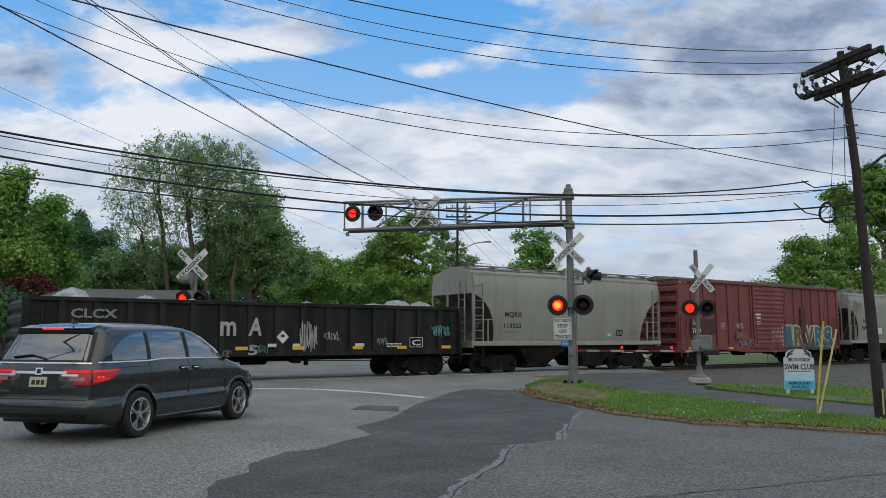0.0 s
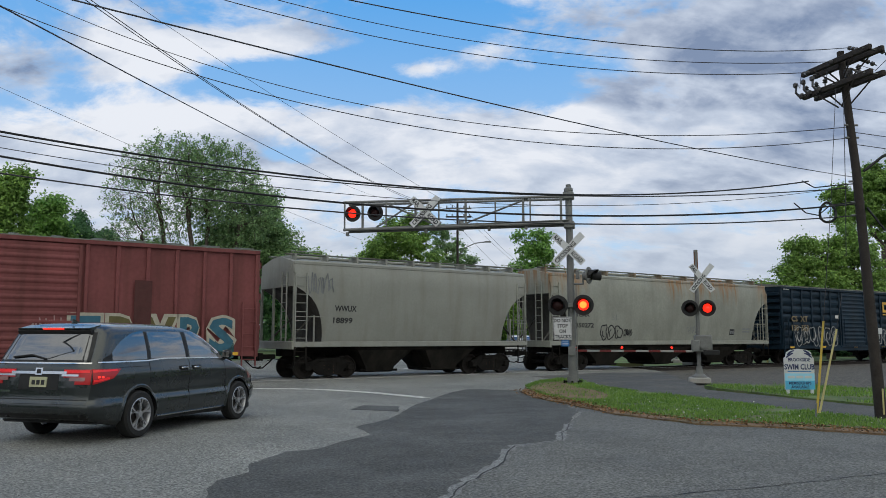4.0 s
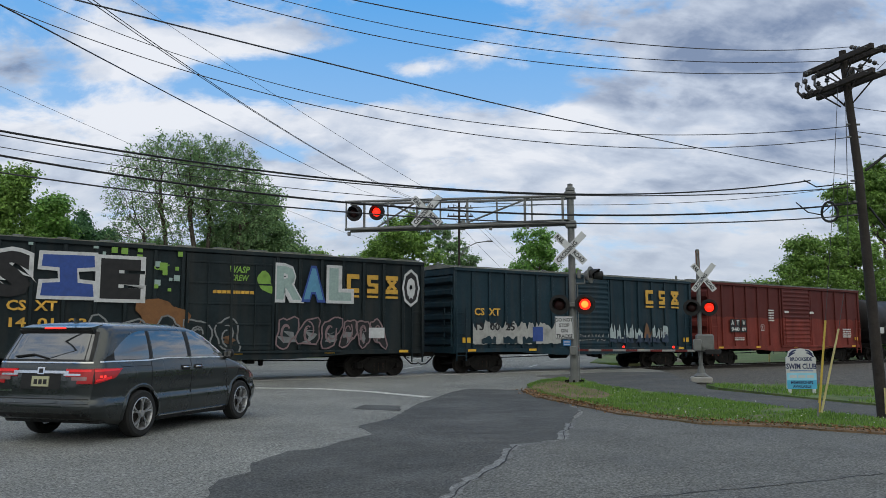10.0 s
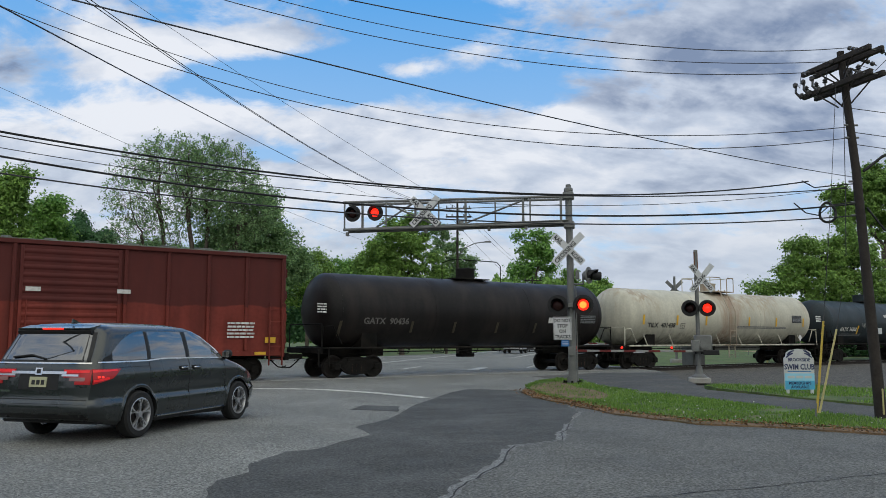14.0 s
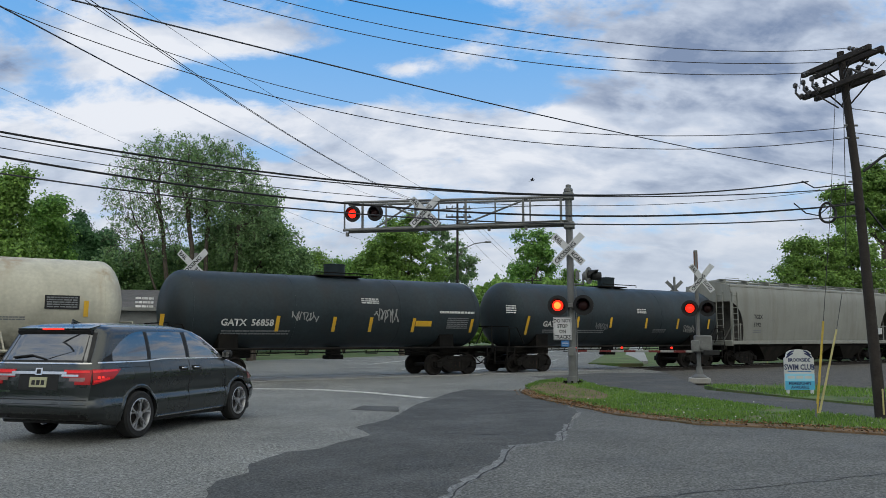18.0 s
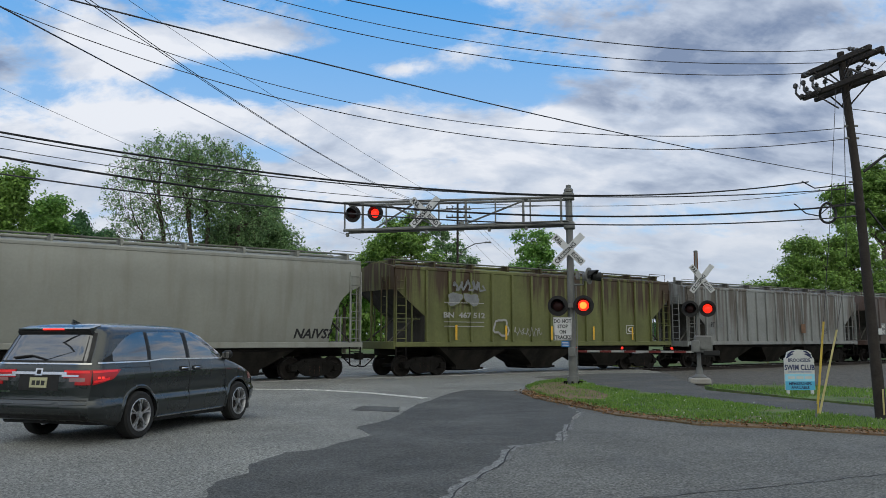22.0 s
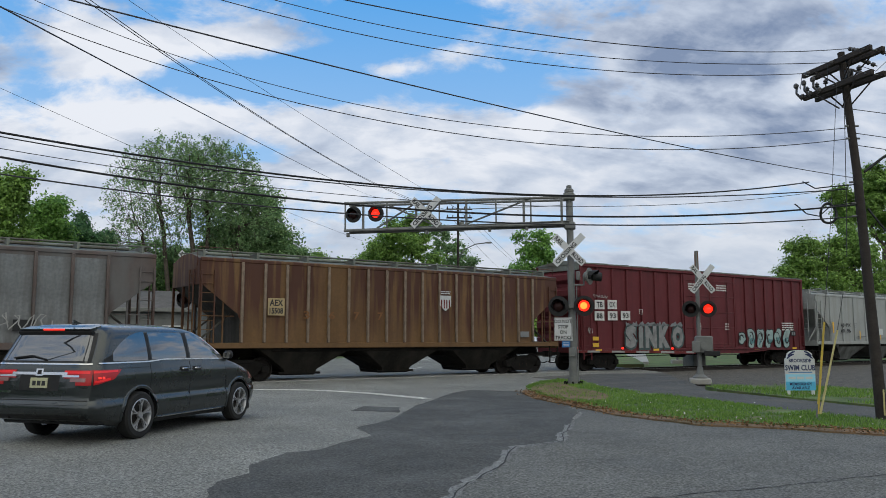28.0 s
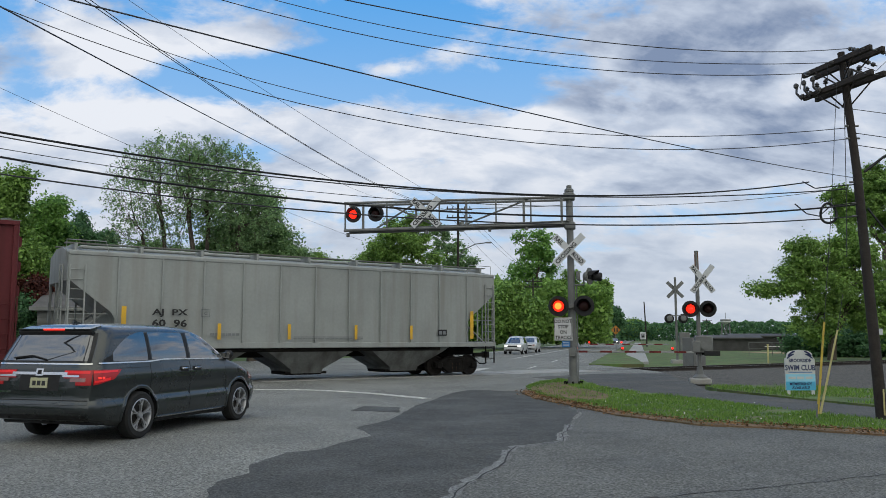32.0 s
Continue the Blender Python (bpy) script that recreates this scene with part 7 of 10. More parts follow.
def hopper(name, label, s0, s1, paint, rounded=True, bays=3, eave=4.30, ribs=0, roof=None, slope_dark=True, bay_paint=None, dark=None, rib_paint=None, reach=1.45, strips=True, rib=0.10):
    L, W = s1 - s0, 3.14
    zs = 1.36
    roof = roof or paint
    dark = dark or SLOPE_SHADE
    bay_paint = bay_paint or BAY_SHADE
    car = thing(name, label, "hopper car", group="freight train")
    hx = L / 2
    # the shell: sections along the length, its skin bulging a little where it is rounded
    levels = [zs + (eave - zs) * k / 14 for k in range(15)]

    def half_width(z):
        k = (z - zs) / (eave - zs)
        return W / 2 - (0.26 * (1 - k) ** 2.2 + 0.20 * max(0, k - 0.75) ** 2 * 8 if rounded else 0.03)

    def inset(z):
        if rounded:
            return 0.06 + arc_inset(z, zs, eave - 0.95, reach * 0.78)
        return 0.05 + max(0.0, min(1.0, (eave - 0.80 - z) / 1.12)) * reach

    for sy in (-1, 1):
        w = Geo()
        rows = []
        for z in levels:
            x, y = hx - inset(z), sy * half_width(z)
            rows.append([(-x + 2 * x * k / 24, y, z) for k in range(25)])
        w.loft(rows, closed=False)
        back = [[(p[0], p[1] - sy * 0.03, p[2]) for p in r] for r in rows]
        w.loft(back, closed=False)
        part("side_sheet", w, paint, car)
        if ribs:
            me = shared(("hrib", round(eave, 2), rib, (rib_paint or paint).name), lambda: Geo().box((0, 0, (zs + eave) / 2), (rib, rib, eave - zs - 0.06), rib * 0.2).mesh("side_rib", rib_paint or paint))
            lo = hx - inset(zs) - 0.05
            span = hx - inset(eave - 1.6)
            for k in range(ribs):
                part("side_rib", me, None, car, at=pose(-lo + 2 * lo * k / (ribs - 1), sy * (W / 2 + 0.01), 0))
        part("side_sill", Geo().box((0, sy * (W / 2 - 0.05), zs - 0.07), (L - 0.1, 0.12, 0.20), 0.02), paint, car)
        part("top_chord", Geo().box((0, sy * (half_width(eave) - 0.02), eave + 0.02), (L - 0.08, 0.10, 0.14), 0.03), paint, car)
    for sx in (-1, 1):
        # sloping end sheet, inside the framing of the platform, shade-dark by default
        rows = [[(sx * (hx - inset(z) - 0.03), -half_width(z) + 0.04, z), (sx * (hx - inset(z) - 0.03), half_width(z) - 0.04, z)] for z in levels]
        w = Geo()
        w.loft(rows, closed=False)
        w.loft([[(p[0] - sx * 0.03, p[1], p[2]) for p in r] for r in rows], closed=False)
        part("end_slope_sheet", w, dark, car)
        top = [(-W / 2 + 0.06, eave - 0.85), (W / 2 - 0.06, eave - 0.85), (W / 2 - 0.12, eave + 0.05), (0.5, eave + 0.28), (-0.5, eave + 0.28), (-W / 2 + 0.12, eave + 0.05)]
        part("end_panel", Geo().prism(top, sx * (hx - 0.08), sx * (hx - 0.03), "x"), paint, car)
        part("end_platform", Geo().box((sx * (hx - 0.95), 0, zs - 0.14), (1.85, W - 0.1, 0.10), 0.01), UNDER, car)
        part("end_sill", Geo().box((sx * (hx - 0.06), 0, zs - 0.10), (0.16, W, 0.30), 0.02), paint, car)
        for sy in (-1, 1):
            part("end_post", Geo().box((sx * (hx - 0.08), sy * (W / 2 - 0.08), (zs + eave - 0.4) / 2), (0.09, 0.09, eave - zs - 0.4), 0.01), paint, car)
            part("end_brace", Geo().tube([(sx * (hx - 0.9), sy * (W / 2 - 0.10), zs), (sx * (hx - 0.9), sy * (W / 2 - 0.10), zs + 1.0 if rounded else zs + 1.55)], 0.035, 6), paint, car)
        part("end_post", Geo().box((sx * (hx - 0.08), 0.35, (zs + eave - 0.4) / 2), (0.09, 0.09, eave - zs - 0.4), 0.01), paint, car)
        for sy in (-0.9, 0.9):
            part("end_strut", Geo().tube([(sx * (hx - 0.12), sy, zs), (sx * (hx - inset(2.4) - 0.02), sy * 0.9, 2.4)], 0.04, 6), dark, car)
        part("handrail", Geo().tube([(sx * (hx - 0.10), -W / 2 + 0.1, zs + 0.95), (sx * (hx - 1.3), -W / 2 + 0.12, zs + 0.95)], 0.018, 6), paint, car)
        ladder(car, sx * (hx - 0.32), -W / 2 - 0.01, zs + 0.0, eave - 0.35, 0.46, paint, 8, "x")
        ladder(car, sx * (hx - 0.32), -W / 2 - 0.01, 0.5, zs - 0.15, 0.46, UNDER, 2, "x", "step")
        ladder(car, sx * (hx + 0.02), -W / 2 + 0.75, zs, eave - 0.3, 0.42, paint, 8, "y")
    # roof with hatches and running boards
    crown = [(-W / 2 + 0.16, eave), (W / 2 - 0.16, eave), (W / 2 - 0.35, eave + 0.12), (0.45, eave + 0.26), (-0.45, eave + 0.26), (-W / 2 + 0.35, eave + 0.12)]
    part("roof", Geo().prism(crown, -hx + 0.05, hx - 0.05, "x"), roof, car)
    part("hatch_trough", Geo().box((0, 0, eave + 0.34), (L - 1.2, 0.62, 0.12), 0.04), roof, car)
    for sy in (-1, 1):
        w = Geo()
        for k in range(4):
            w.box((0, sy * (0.66 + k * 0.085), eave + 0.40), (L - 0.1, 0.05, 0.035), 0.0)
        part("running_board", w, ROOF_GALV, car)
    br = shared(("bracket", round(eave, 2), roof.name), lambda: Geo().box((0, 0, eave + 0.27), (0.09, 2.0, 0.24), 0.01).mesh("board_bracket", roof))
    for k in range(9):
        part("board_bracket", br, None, car, at=pose(-hx + 0.35 + (L - 0.7) * k / 8, 0, 0))
    for sx in (-1, 1):
        w = Geo()
        w.tube([(sx * (hx - 0.02), -W / 2 + 0.3, eave - 0.2), (sx * (hx - 0.02), -W / 2 + 0.3, eave + 0.46), (sx * (hx - 1.2), -W / 2 + 0.3, eave + 0.46), (sx * (hx - 1.3), -W / 2 + 0.3, eave + 0.1)], 0.016, 6)
        part("roof_handrail", w, paint, car)
    # outlet bays
    lo = hx - 3.0
    step = min(4.3, 2 * lo / bays * 1.18)
    for k in range(bays):
        x = step * (k - (bays - 1) / 2)
        h = step / 2 - 0.05
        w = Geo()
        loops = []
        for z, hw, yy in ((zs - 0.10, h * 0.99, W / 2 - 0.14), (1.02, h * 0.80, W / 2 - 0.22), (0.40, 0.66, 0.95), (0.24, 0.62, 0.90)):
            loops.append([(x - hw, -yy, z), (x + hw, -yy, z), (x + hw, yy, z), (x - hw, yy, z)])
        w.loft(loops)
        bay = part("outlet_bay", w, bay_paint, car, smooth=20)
        part("outlet_gate", Geo().box((x, 0, 0.24), (1.4, 1.5, 0.12), 0.02).cyl((x - 0.85, -0.85, 0.26), (x + 0.85, -0.85, 0.26), 0.045, n=8), UNDER, bay)
    part("underframe", Geo().box((0, 0, 0.98), (L - 0.3, 0.45, 0.30), 0.02), UNDER, car)
    part("hopper_trough", Geo().box((0, 0, 1.17), (2 * lo + 0.5, W - 0.32, 0.24), 0.05), UNDER, car)
    for sx in (-1, 1):
        part("end_hopper_side", Geo().prism([(sx * (hx - 0.25), zs - 0.05), (sx * (hx - 2.9), zs - 0.05), (sx * (hx - 3.1), 1.0), (sx * (hx - 1.0), 1.0)], -0.55, 0.55, "y"), UNDER, car)
    if strips and not rounded:
        reflectors(car, -W / 2 - 0.075 if ribs else -W / 2 + 0.07, zs + 0.42, [-lo + 2 * lo * q for q in (0.0, 0.25, 0.5, 0.75, 1.0)], (0.10, 0.62))
    for q in (-1, 1):
        truck(car, q * (hx - 1.75))
    ends(car, L)
    return car


def tank_car(name, label, s0, s1, paint, radius=1.47, axis=2.62, frame_mat=None, walkway=False, cage="dome"):
    L = s1 - s0
    frame_mat = frame_mat or UNDER
    car = thing(name, label, "tank car", group="freight train")
    hx = L / 2
    prof = [(-hx, 0.02)]
    for k in range(1, 11):
        a = k / 10 * math.pi / 2
        prof.append((-hx + 0.72 * (1 - math.cos(a)), radius * math.sin(a)))
    prof += [(-hx + 0.76, radius)] + [(-hx + 0.76 + (L - 1.52) * k / 6, radius) for k in range(1, 6)] + [(-p, r) for p, r in prof[::-1][0:]]
    w = Geo()
    w.lathe([(a, r) for a, r in prof], (0, 0, axis), (1, 0, 0), n=56, up=(0, 0, 1))
    shell = part("tank_shell", w, paint, car, smooth=30)
    for x in (-hx + 0.76, -L / 6, L / 6, hx - 0.76):
        part("weld_seam", Geo().lathe([(x - 0.03, radius - 0.02), (x - 0.012, radius + 0.006), (x + 0.012, radius + 0.006), (x + 0.03, radius - 0.02)], (0, 0, axis), (1, 0, 0), n=48), paint, shell)
    for sx in (-1, 1):
        part("stub_sill", Geo().box((sx * (hx - 1.6), 0, 0.98), (3.4, 0.55, 0.36), 0.03), frame_mat, car)
        saddle = [(-1.15, 1.1), (1.15, 1.1)] + [(radius * 1.005 * math.sin(a), axis - radius * 1.005 * math.cos(a)) for a in [radians(52 - 13 * k) for k in range(9)]]
        part("saddle", Geo().prism(saddle, sx * (hx - 2.1) - 0.35, sx * (hx - 2.1) + 0.35, "x"), frame_mat, car)
        part("end_sill", Geo().box((sx * (hx + 0.12), 0, 1.05), (0.16, 2.9, 0.22), 0.02), frame_mat, car)
        part("end_platform", Geo().box((sx * (hx - 0.35), 0, 1.13), (1.0, 2.9, 0.05), 0.01), frame_mat, car)
        part("end_handrail", Geo().tube([(sx * (hx + 0.10), -1.42, 1.1), (sx * (hx + 0.10), -1.42, 2.05), (sx * (hx + 0.08), 1.42, 2.05), (sx * (hx + 0.10), 1.42, 1.1)], 0.024, 6), TANK_CREAM if walkway else frame_mat, car)
        part("end_handrail", Geo().tube([(sx * (hx + 0.10), -1.43, 1.1), (sx * (hx + 0.05), -1.43, 1.95), (sx * (hx - 0.35), -1.43, 2.0), (sx * (hx - 0.75), -1.43, 1.3)], 0.024, 6), TANK_CREAM if walkway else frame_mat, car)
        ladder(car, sx * (hx + 0.02), -1.46, 0.45, 1.1, 0.42, frame_mat, 2, "x", "step")
    # side rails
    for sy in (-1, 1):
        rail_mat = TANK_CREAM if walkway else frame_mat
        part("side_rail", Geo().tube([(-hx + 0.2, sy * 1.42, 1.14), (hx - 0.2, sy * 1.42, 1.14)], 0.045, 8), rail_mat, car)
        for k in range(8):
            x = -hx + 1.6 + (L - 3.2) * k / 7
            if walkway:
                part("rail_strut", Geo().tube([(x, sy * 1.42, 1.14), (x - 0.12, sy * 1.24, 1.72)], 0.03, 6), rail_mat, car)
            else:
                part("rail_strut", Geo().tube([(x, sy * 1.42, 1.14), (x, sy * 1.30, 0.92), (x + 0.5, sy * 1.30, 0.92), (x + 0.5, sy * 1.42, 1.14)], 0.018, 6), rail_mat, car)
    part("bottom_outlet", Geo().cyl((0, 0, axis - radius), (0, 0, 0.82), 0.30, n=14).box((0, 0, 0.78), (0.7, 0.5, 0.16), 0.03), frame_mat, car)
    part("brake_pipe", Geo().tube([(-hx, -0.4, 0.86), (-hx + 3.5, -0.5, 0.98), (hx - 3.5, -0.5, 0.98), (hx, -0.4, 0.86)], 0.024, 6), frame_mat, car)
    # top fittings
    zt = axis + radius
    part("dome", Geo().lathe([(zt - 0.15, 0.42), (zt + 0.42, 0.42), (zt + 0.46, 0.45), (zt + 0.50, 0.45), (zt + 0.54, 0.10)], (0, 0, 0), (0, 0, 1), n=24), paint, car)
    part("dome_platform", Geo().box((0, 0, zt + 0.02), (2.1 if walkway else 1.9, 1.9 if walkway else 1.1, 0.05), 0.01), paint if walkway else UNDER, car)
    rail_mat = TANK_CREAM if walkway else UNDER
    if cage == "rails":
        for sy in (-0.95, 0.95):
            for a, b in ((-1.05, -0.10), (0.45, 1.05)):
                part("platform_rail", Geo().tube([(a, sy, zt), (a, sy, zt + 0.72), (a + 0.08, sy, zt + 0.80), (b - 0.08, sy, zt + 0.80), (b, sy, zt + 0.72), (b, sy, zt)], 0.026, 6), rail_mat, car)
        for xx in (-1.05, 1.05):
            part("platform_rail", Geo().tube([(xx, -0.95, zt), (xx, -0.95, zt + 0.80), (xx, 0.95, zt + 0.80), (xx, 0.95, zt)], 0.026, 6), rail_mat, car)
        ladder(car, 0.0, -radius - 0.10, 1.15, axis + 0.4, 0.55, rail_mat, 6, "x")
        part("ladder_head", Geo().tube([(-0.27, -radius - 0.10, axis + 0.4), (-0.27, -1.1, zt - 0.15), (-0.27, -0.9, zt + 0.1)], 0.026, 6).tube([(0.27, -radius - 0.10, axis + 0.4), (0.27, -1.1, zt - 0.15), (0.27, -0.9, zt + 0.1)], 0.026, 6), rail_mat, car)
        ladder(car, 0.0, -1.46, 0.45, 1.15, 0.55, rail_mat, 2, "x", "step")
    else:
        part("platform_rail", Geo().tube([(-1.9, -0.9, zt - 0.1), (-1.9, -0.9, zt + 0.62), (-1.3, -0.9, zt + 0.80), (1.1, -0.9, zt + 0.80), (1.3, -0.9, zt + 0.62), (1.3, -0.9, zt - 0.1)] if cage == "bars" else [(-1.25, -0.9, zt), (-1.25, -0.9, zt + 0.10), (1.25, -0.9, zt + 0.10), (1.25, -0.9, zt)], 0.022, 6), rail_mat, car)
    for q in (-1, 1):
        truck(car, q * (hx - 1.6))
    ends(car, L + 0.5)
    return car


def seated(car, by):
    """Moves all parts of a car along it, so that its lettering keeps its own middle."""
    for o in car.children:
        o.matrix_basis = Matrix.Translation((by, 0, 0)) @ o.matrix_basis
    return car


def gondola(name, label, s0, s1, paint, top=2.74):
    L, W = s1 - s0, 3.12
    hx = L / 2
    car = thing(name, label, "gondola car", group="freight train")
    z0 = 1.0
    for sy in (-1, 1):
        part("side_wall", Geo().box((0, sy * (W / 2 - 0.12), (z0 + top) / 2), (L - 0.1, 0.05, top - z0), 0.01), paint, car)
        part("top_rail", Geo().box((0, sy * (W / 2 - 0.08), top), (L, 0.17, 0.14), 0.02), paint, car)
        part("side_sill", Geo().box((0, sy * (W / 2 - 0.10), 0.98), (L, 0.12, 0.22), 0.02), paint, car)
        me = shared(("gonrib", sy), lambda: Geo().prism([(sy * (W / 2 - 0.10), z0), (sy * (W / 2 - 0.01), z0 + 0.06), (sy * (W / 2 - 0.01), top - 0.06), (sy * (W / 2 - 0.10), top)], -0.09, 0.09, "x").mesh("side_rib", paint))
        for k in range(17):
            part("side_rib", me, None, car, at=pose(-hx + 0.12 + (L - 0.24) * k / 16, 0, 0))
    for sx in (-1, 1):
        prof = ridged(z0, top, 4, 0.10, 0.8)
        x = sx * (hx - 0.12)
        part("end_wall", Geo().prism([(x + sx * r, z) for z, r in prof] + [(x - sx * 0.05, top), (x - sx * 0.05, z0)], -W / 2 + 0.1, W / 2 - 0.1, "y"), paint, car)
        ladder(car, sx * (hx - 0.35), -W / 2 - 0.03, 0.5, top - 0.2, 0.45, paint, 5, "x")
        part("end_sill", Geo().box((sx * (hx - 0.05), 0, 0.95), (0.18, W - 0.05, 0.34), 0.02), paint, car)
    part("floor", Geo().box((0, 0, 1.06), (L - 0.2, W - 0.25, 0.08), 0.01), UNDER, car)
    part("underframe", Geo().box((0, 0, 0.86), (L - 0.3, 0.5, 0.34), 0.02), UNDER, car)
    brake_gear(car, L)
    rnd = random.Random(4)
    for x, h in ((-6.6, 0.42), (-4.2, 0.22), (-2.6, 0.14), (-0.6, 0.10), (1.9, 0.18), (3.3, 0.05), (4.9, 0.20), (6.0, 0.36), (7.2, 0.30)):
        loops = []
        for k in range(6):
            a = k / 5 * math.pi / 2
            r = 1.15 * math.cos(a) + 0.05
            loops.append([(x + r * (0.95 + rnd.uniform(-0.12, 0.12)) * math.cos(b), r * 1.05 * math.sin(b), 1.1 + (top - 1.1 + h) * math.sin(a) + rnd.uniform(-0.05, 0.05)) for b in [2 * math.pi * i / 12 for i in range(12)]])
        part("scrap_heap", Geo().loft(loops), SCRAP, car, "heap of crumpled grey scrap", smooth=70)
    reflectors(car, -W / 2 - 0.005, 1.16, [-hx + L * q for q in (0.05, 0.3, 0.42, 0.55, 0.7, 0.82, 0.95)], (0.45, 0.12))
    for q in (-1, 1):
        truck(car, q * (hx - 1.75))
    ends(car, L)
    return car


CARS = []


def couple(car, s0, s1):
    CARS.append((car, (s0 + s1) / 2))
    return car


def run_of(t):
    """Metres that the train has gone by t seconds: it gathers a little speed."""
    return 9.600 * t + 0.01615 * t * t + 0.0000097 * t ** 3


car_gon = couple(gondola("gondola_car", "black ribbed gondola car loaded with grey scrap", 3.76, 20.35, GON_BLACK), 3.76, 20.35)
car_mq = couple(hopper("covered_hopper_car", "cream rounded covered hopper car with black lettering", 20.9, 32.93, CREAM, True, 2, 4.28, reach=1.6), 20.9, 32.93)
car_lrs = couple(boxcar("boxcar", "faded red ribbed boxcar with blue and ochre graffiti", 34.41, 50.0, PINK_RED, 4.62, 14, end_ridges=6), 34.41, 50.0)
car_ww = couple(hopper("covered_hopper_car", "pale cream rounded covered hopper car", 51.3, 62.6, CREAM, True, 2, 4.28, reach=1.6), 51.3, 62.6)
car_tc = couple(hopper("covered_hopper_car", "long cream covered hopper car with rust stained eaves", 64.0, 80.97, CREAM_RUSTY, True, 3, 4.42, reach=1.6, strips=False), 64.0, 80.97)
car_138 = couple(boxcar("boxcar", "dark blue corrugated boxcar with white outline graffiti", 82.42, 98.12, NAVY, 4.56, 14, corrugated=7, door=(0.42, 0.60), end_ridges=8), 82.42, 98.12)
car_140 = couple(boxcar("boxcar", "sooty dark boxcar with large white and blue graffiti", 99.63, 115.98, SOOT_BLUE, 4.56, 16, door=(0.41, 0.60), plug=True, end_ridges=8), 99.63, 115.98)
car_130 = couple(boxcar("boxcar", "slate blue boxcar with golden lettering and grey overspray", 117.48, 132.95, SLATE_BLUE, 4.46, 15, door=(0.43, 0.60), end_ridges=6), 117.48, 132.95)
car_atw = couple(boxcar("boxcar", "brown red boxcar with white on black lettering", 134.43, 149.95, BROWN_RED, 4.52, 12, door=(0.44, 0.63), end_ridges=4), 134.43, 149.95)
car_ta = couple(seated(tank_car("tank_car", "black tank car with pale lettering", 151.6, 166.95, TANK_BLACK, cage="bars"), 0.82), 150.9, 166.0)
car_tb = couple(seated(tank_car("tank_car", "cream tank car with rust stains and white railings", 168.1, 185.05, TANK_CREAM, walkway=True, cage="rails"), 1.07), 166.9, 184.1)
car_tc2 = couple(seated(tank_car("tank_car", "charcoal tank car with white lettering and graffiti", 186.4, 200.05, TANK_SLATE, radius=1.40, axis=2.55), 1.02), 185.0, 199.4)
car_td = couple(seated(tank_car("tank_car", "charcoal tank car with yellow marker stripes", 201.2, 216.35, TANK_SLATE), 0.67), 200.3, 215.9)
car_tg = couple(hopper("covered_hopper_car", "beige rounded covered hopper car with black lettering", 217.0, 234.67, CREAM, True, 3, 4.42, reach=1.6), 217.0, 234.67)
car_bn = couple(hopper("covered_hopper_car", "faded green ribbed covered hopper car streaked with rust", 236.1, 252.85, OLIVE, False, 3, 4.34, ribs=13), 236.1, 252.85)
car_pt = couple(hopper("covered_hopper_car", "dirty white ribbed covered hopper car", 254.2, 271.2, DULL_WHITE, False, 3, 4.20, ribs=16, strips=False), 254.2, 271.2)
car_mo = couple(hopper("covered_hopper_car", "rust brown and grey ribbed covered hopper car", 272.6, 289.4, BROWN_GREY, False, 3, 4.22, ribs=14, roof=ROOF_GALV, strips=False), 272.6, 289.4)
car_ae = couple(hopper("covered_hopper_car", "rusted ochre ribbed covered hopper car", 290.8, 307.46, ORANGE_RUST, False, 3, 4.24, ribs=17, roof=ROOF_GALV, strips=False, rib_paint=material("bleached_rib_paint", (0.20, 0.15, 0.11), 0.7, vary=0.3, bump=0.05)), 290.8, 307.46)
car_tb2 = couple(boxcar("boxcar", "tall oxide red double door boxcar with teal graffiti", 308.97, 327.64, OXIDE, 5.08, 16, door=(0.405, 0.635), plug=True, end_ridges=5, pale_end=True), 308.97, 327.64)
# bays in a darker grey than the sides, with dark streaks
car_aj = couple(hopper("covered_hopper_car", "pale grey ribbed covered hopper car at the end of the train", 329.0, 346.15, PALE_GREY, False, 3, 4.20, ribs=11, rib=0.045, strips=False, dark=PALE_GREY, bay_paint=material("streaked_grey_bay_paint", (0.125, 0.130, 0.125), 0.7, vary=0.25, scale=1.0, grain=12, bump=0.05, dirt=(0.04, 0.036, 0.032), dirt_amount=0.3, streak=2.0)), 329.0, 346.15)


# ---- lettering, markings and graffiti on the train ----
def paint(name, c, dirty=0.1):
    return material(name, c, 0.6, vary=0.18, scale=2.5, grain=12, bump=0.02, dirt=tuple(q * 0.45 for q in c), dirt_amount=dirty, dirt_scale=2.5)


G_WHITE, G_BLUE, G_SKY = paint("white_spray_paint", (0.55, 0.56, 0.57)), paint("blue_spray_paint", (0.03, 0.07, 0.28)), paint("sky_blue_spray_paint", (0.10, 0.27, 0.42))
G_TEAL, G_PALE, G_OCHRE = paint("teal_spray_paint", (0.10, 0.24, 0.25)), paint("pale_green_spray_paint", (0.30, 0.40, 0.38)), paint("ochre_spray_paint", (0.33, 0.22, 0.04))
G_BROWN, G_PINK, G_LIME = paint("brown_spray_paint", (0.17, 0.09, 0.045), 0.2), paint("dull_pink_spray_paint", (0.22, 0.15, 0.16), 0.2), paint("lime_spray_paint", (0.20, 0.36, 0.06))
G_GREY, G_BLACK, G_CHALK = paint("grey_spray_paint", (0.21, 0.22, 0.23), 0.2), paint("black_spray_paint", (0.012, 0.012, 0.014)), paint("chalk_line", (0.36, 0.36, 0.35), 0.2)
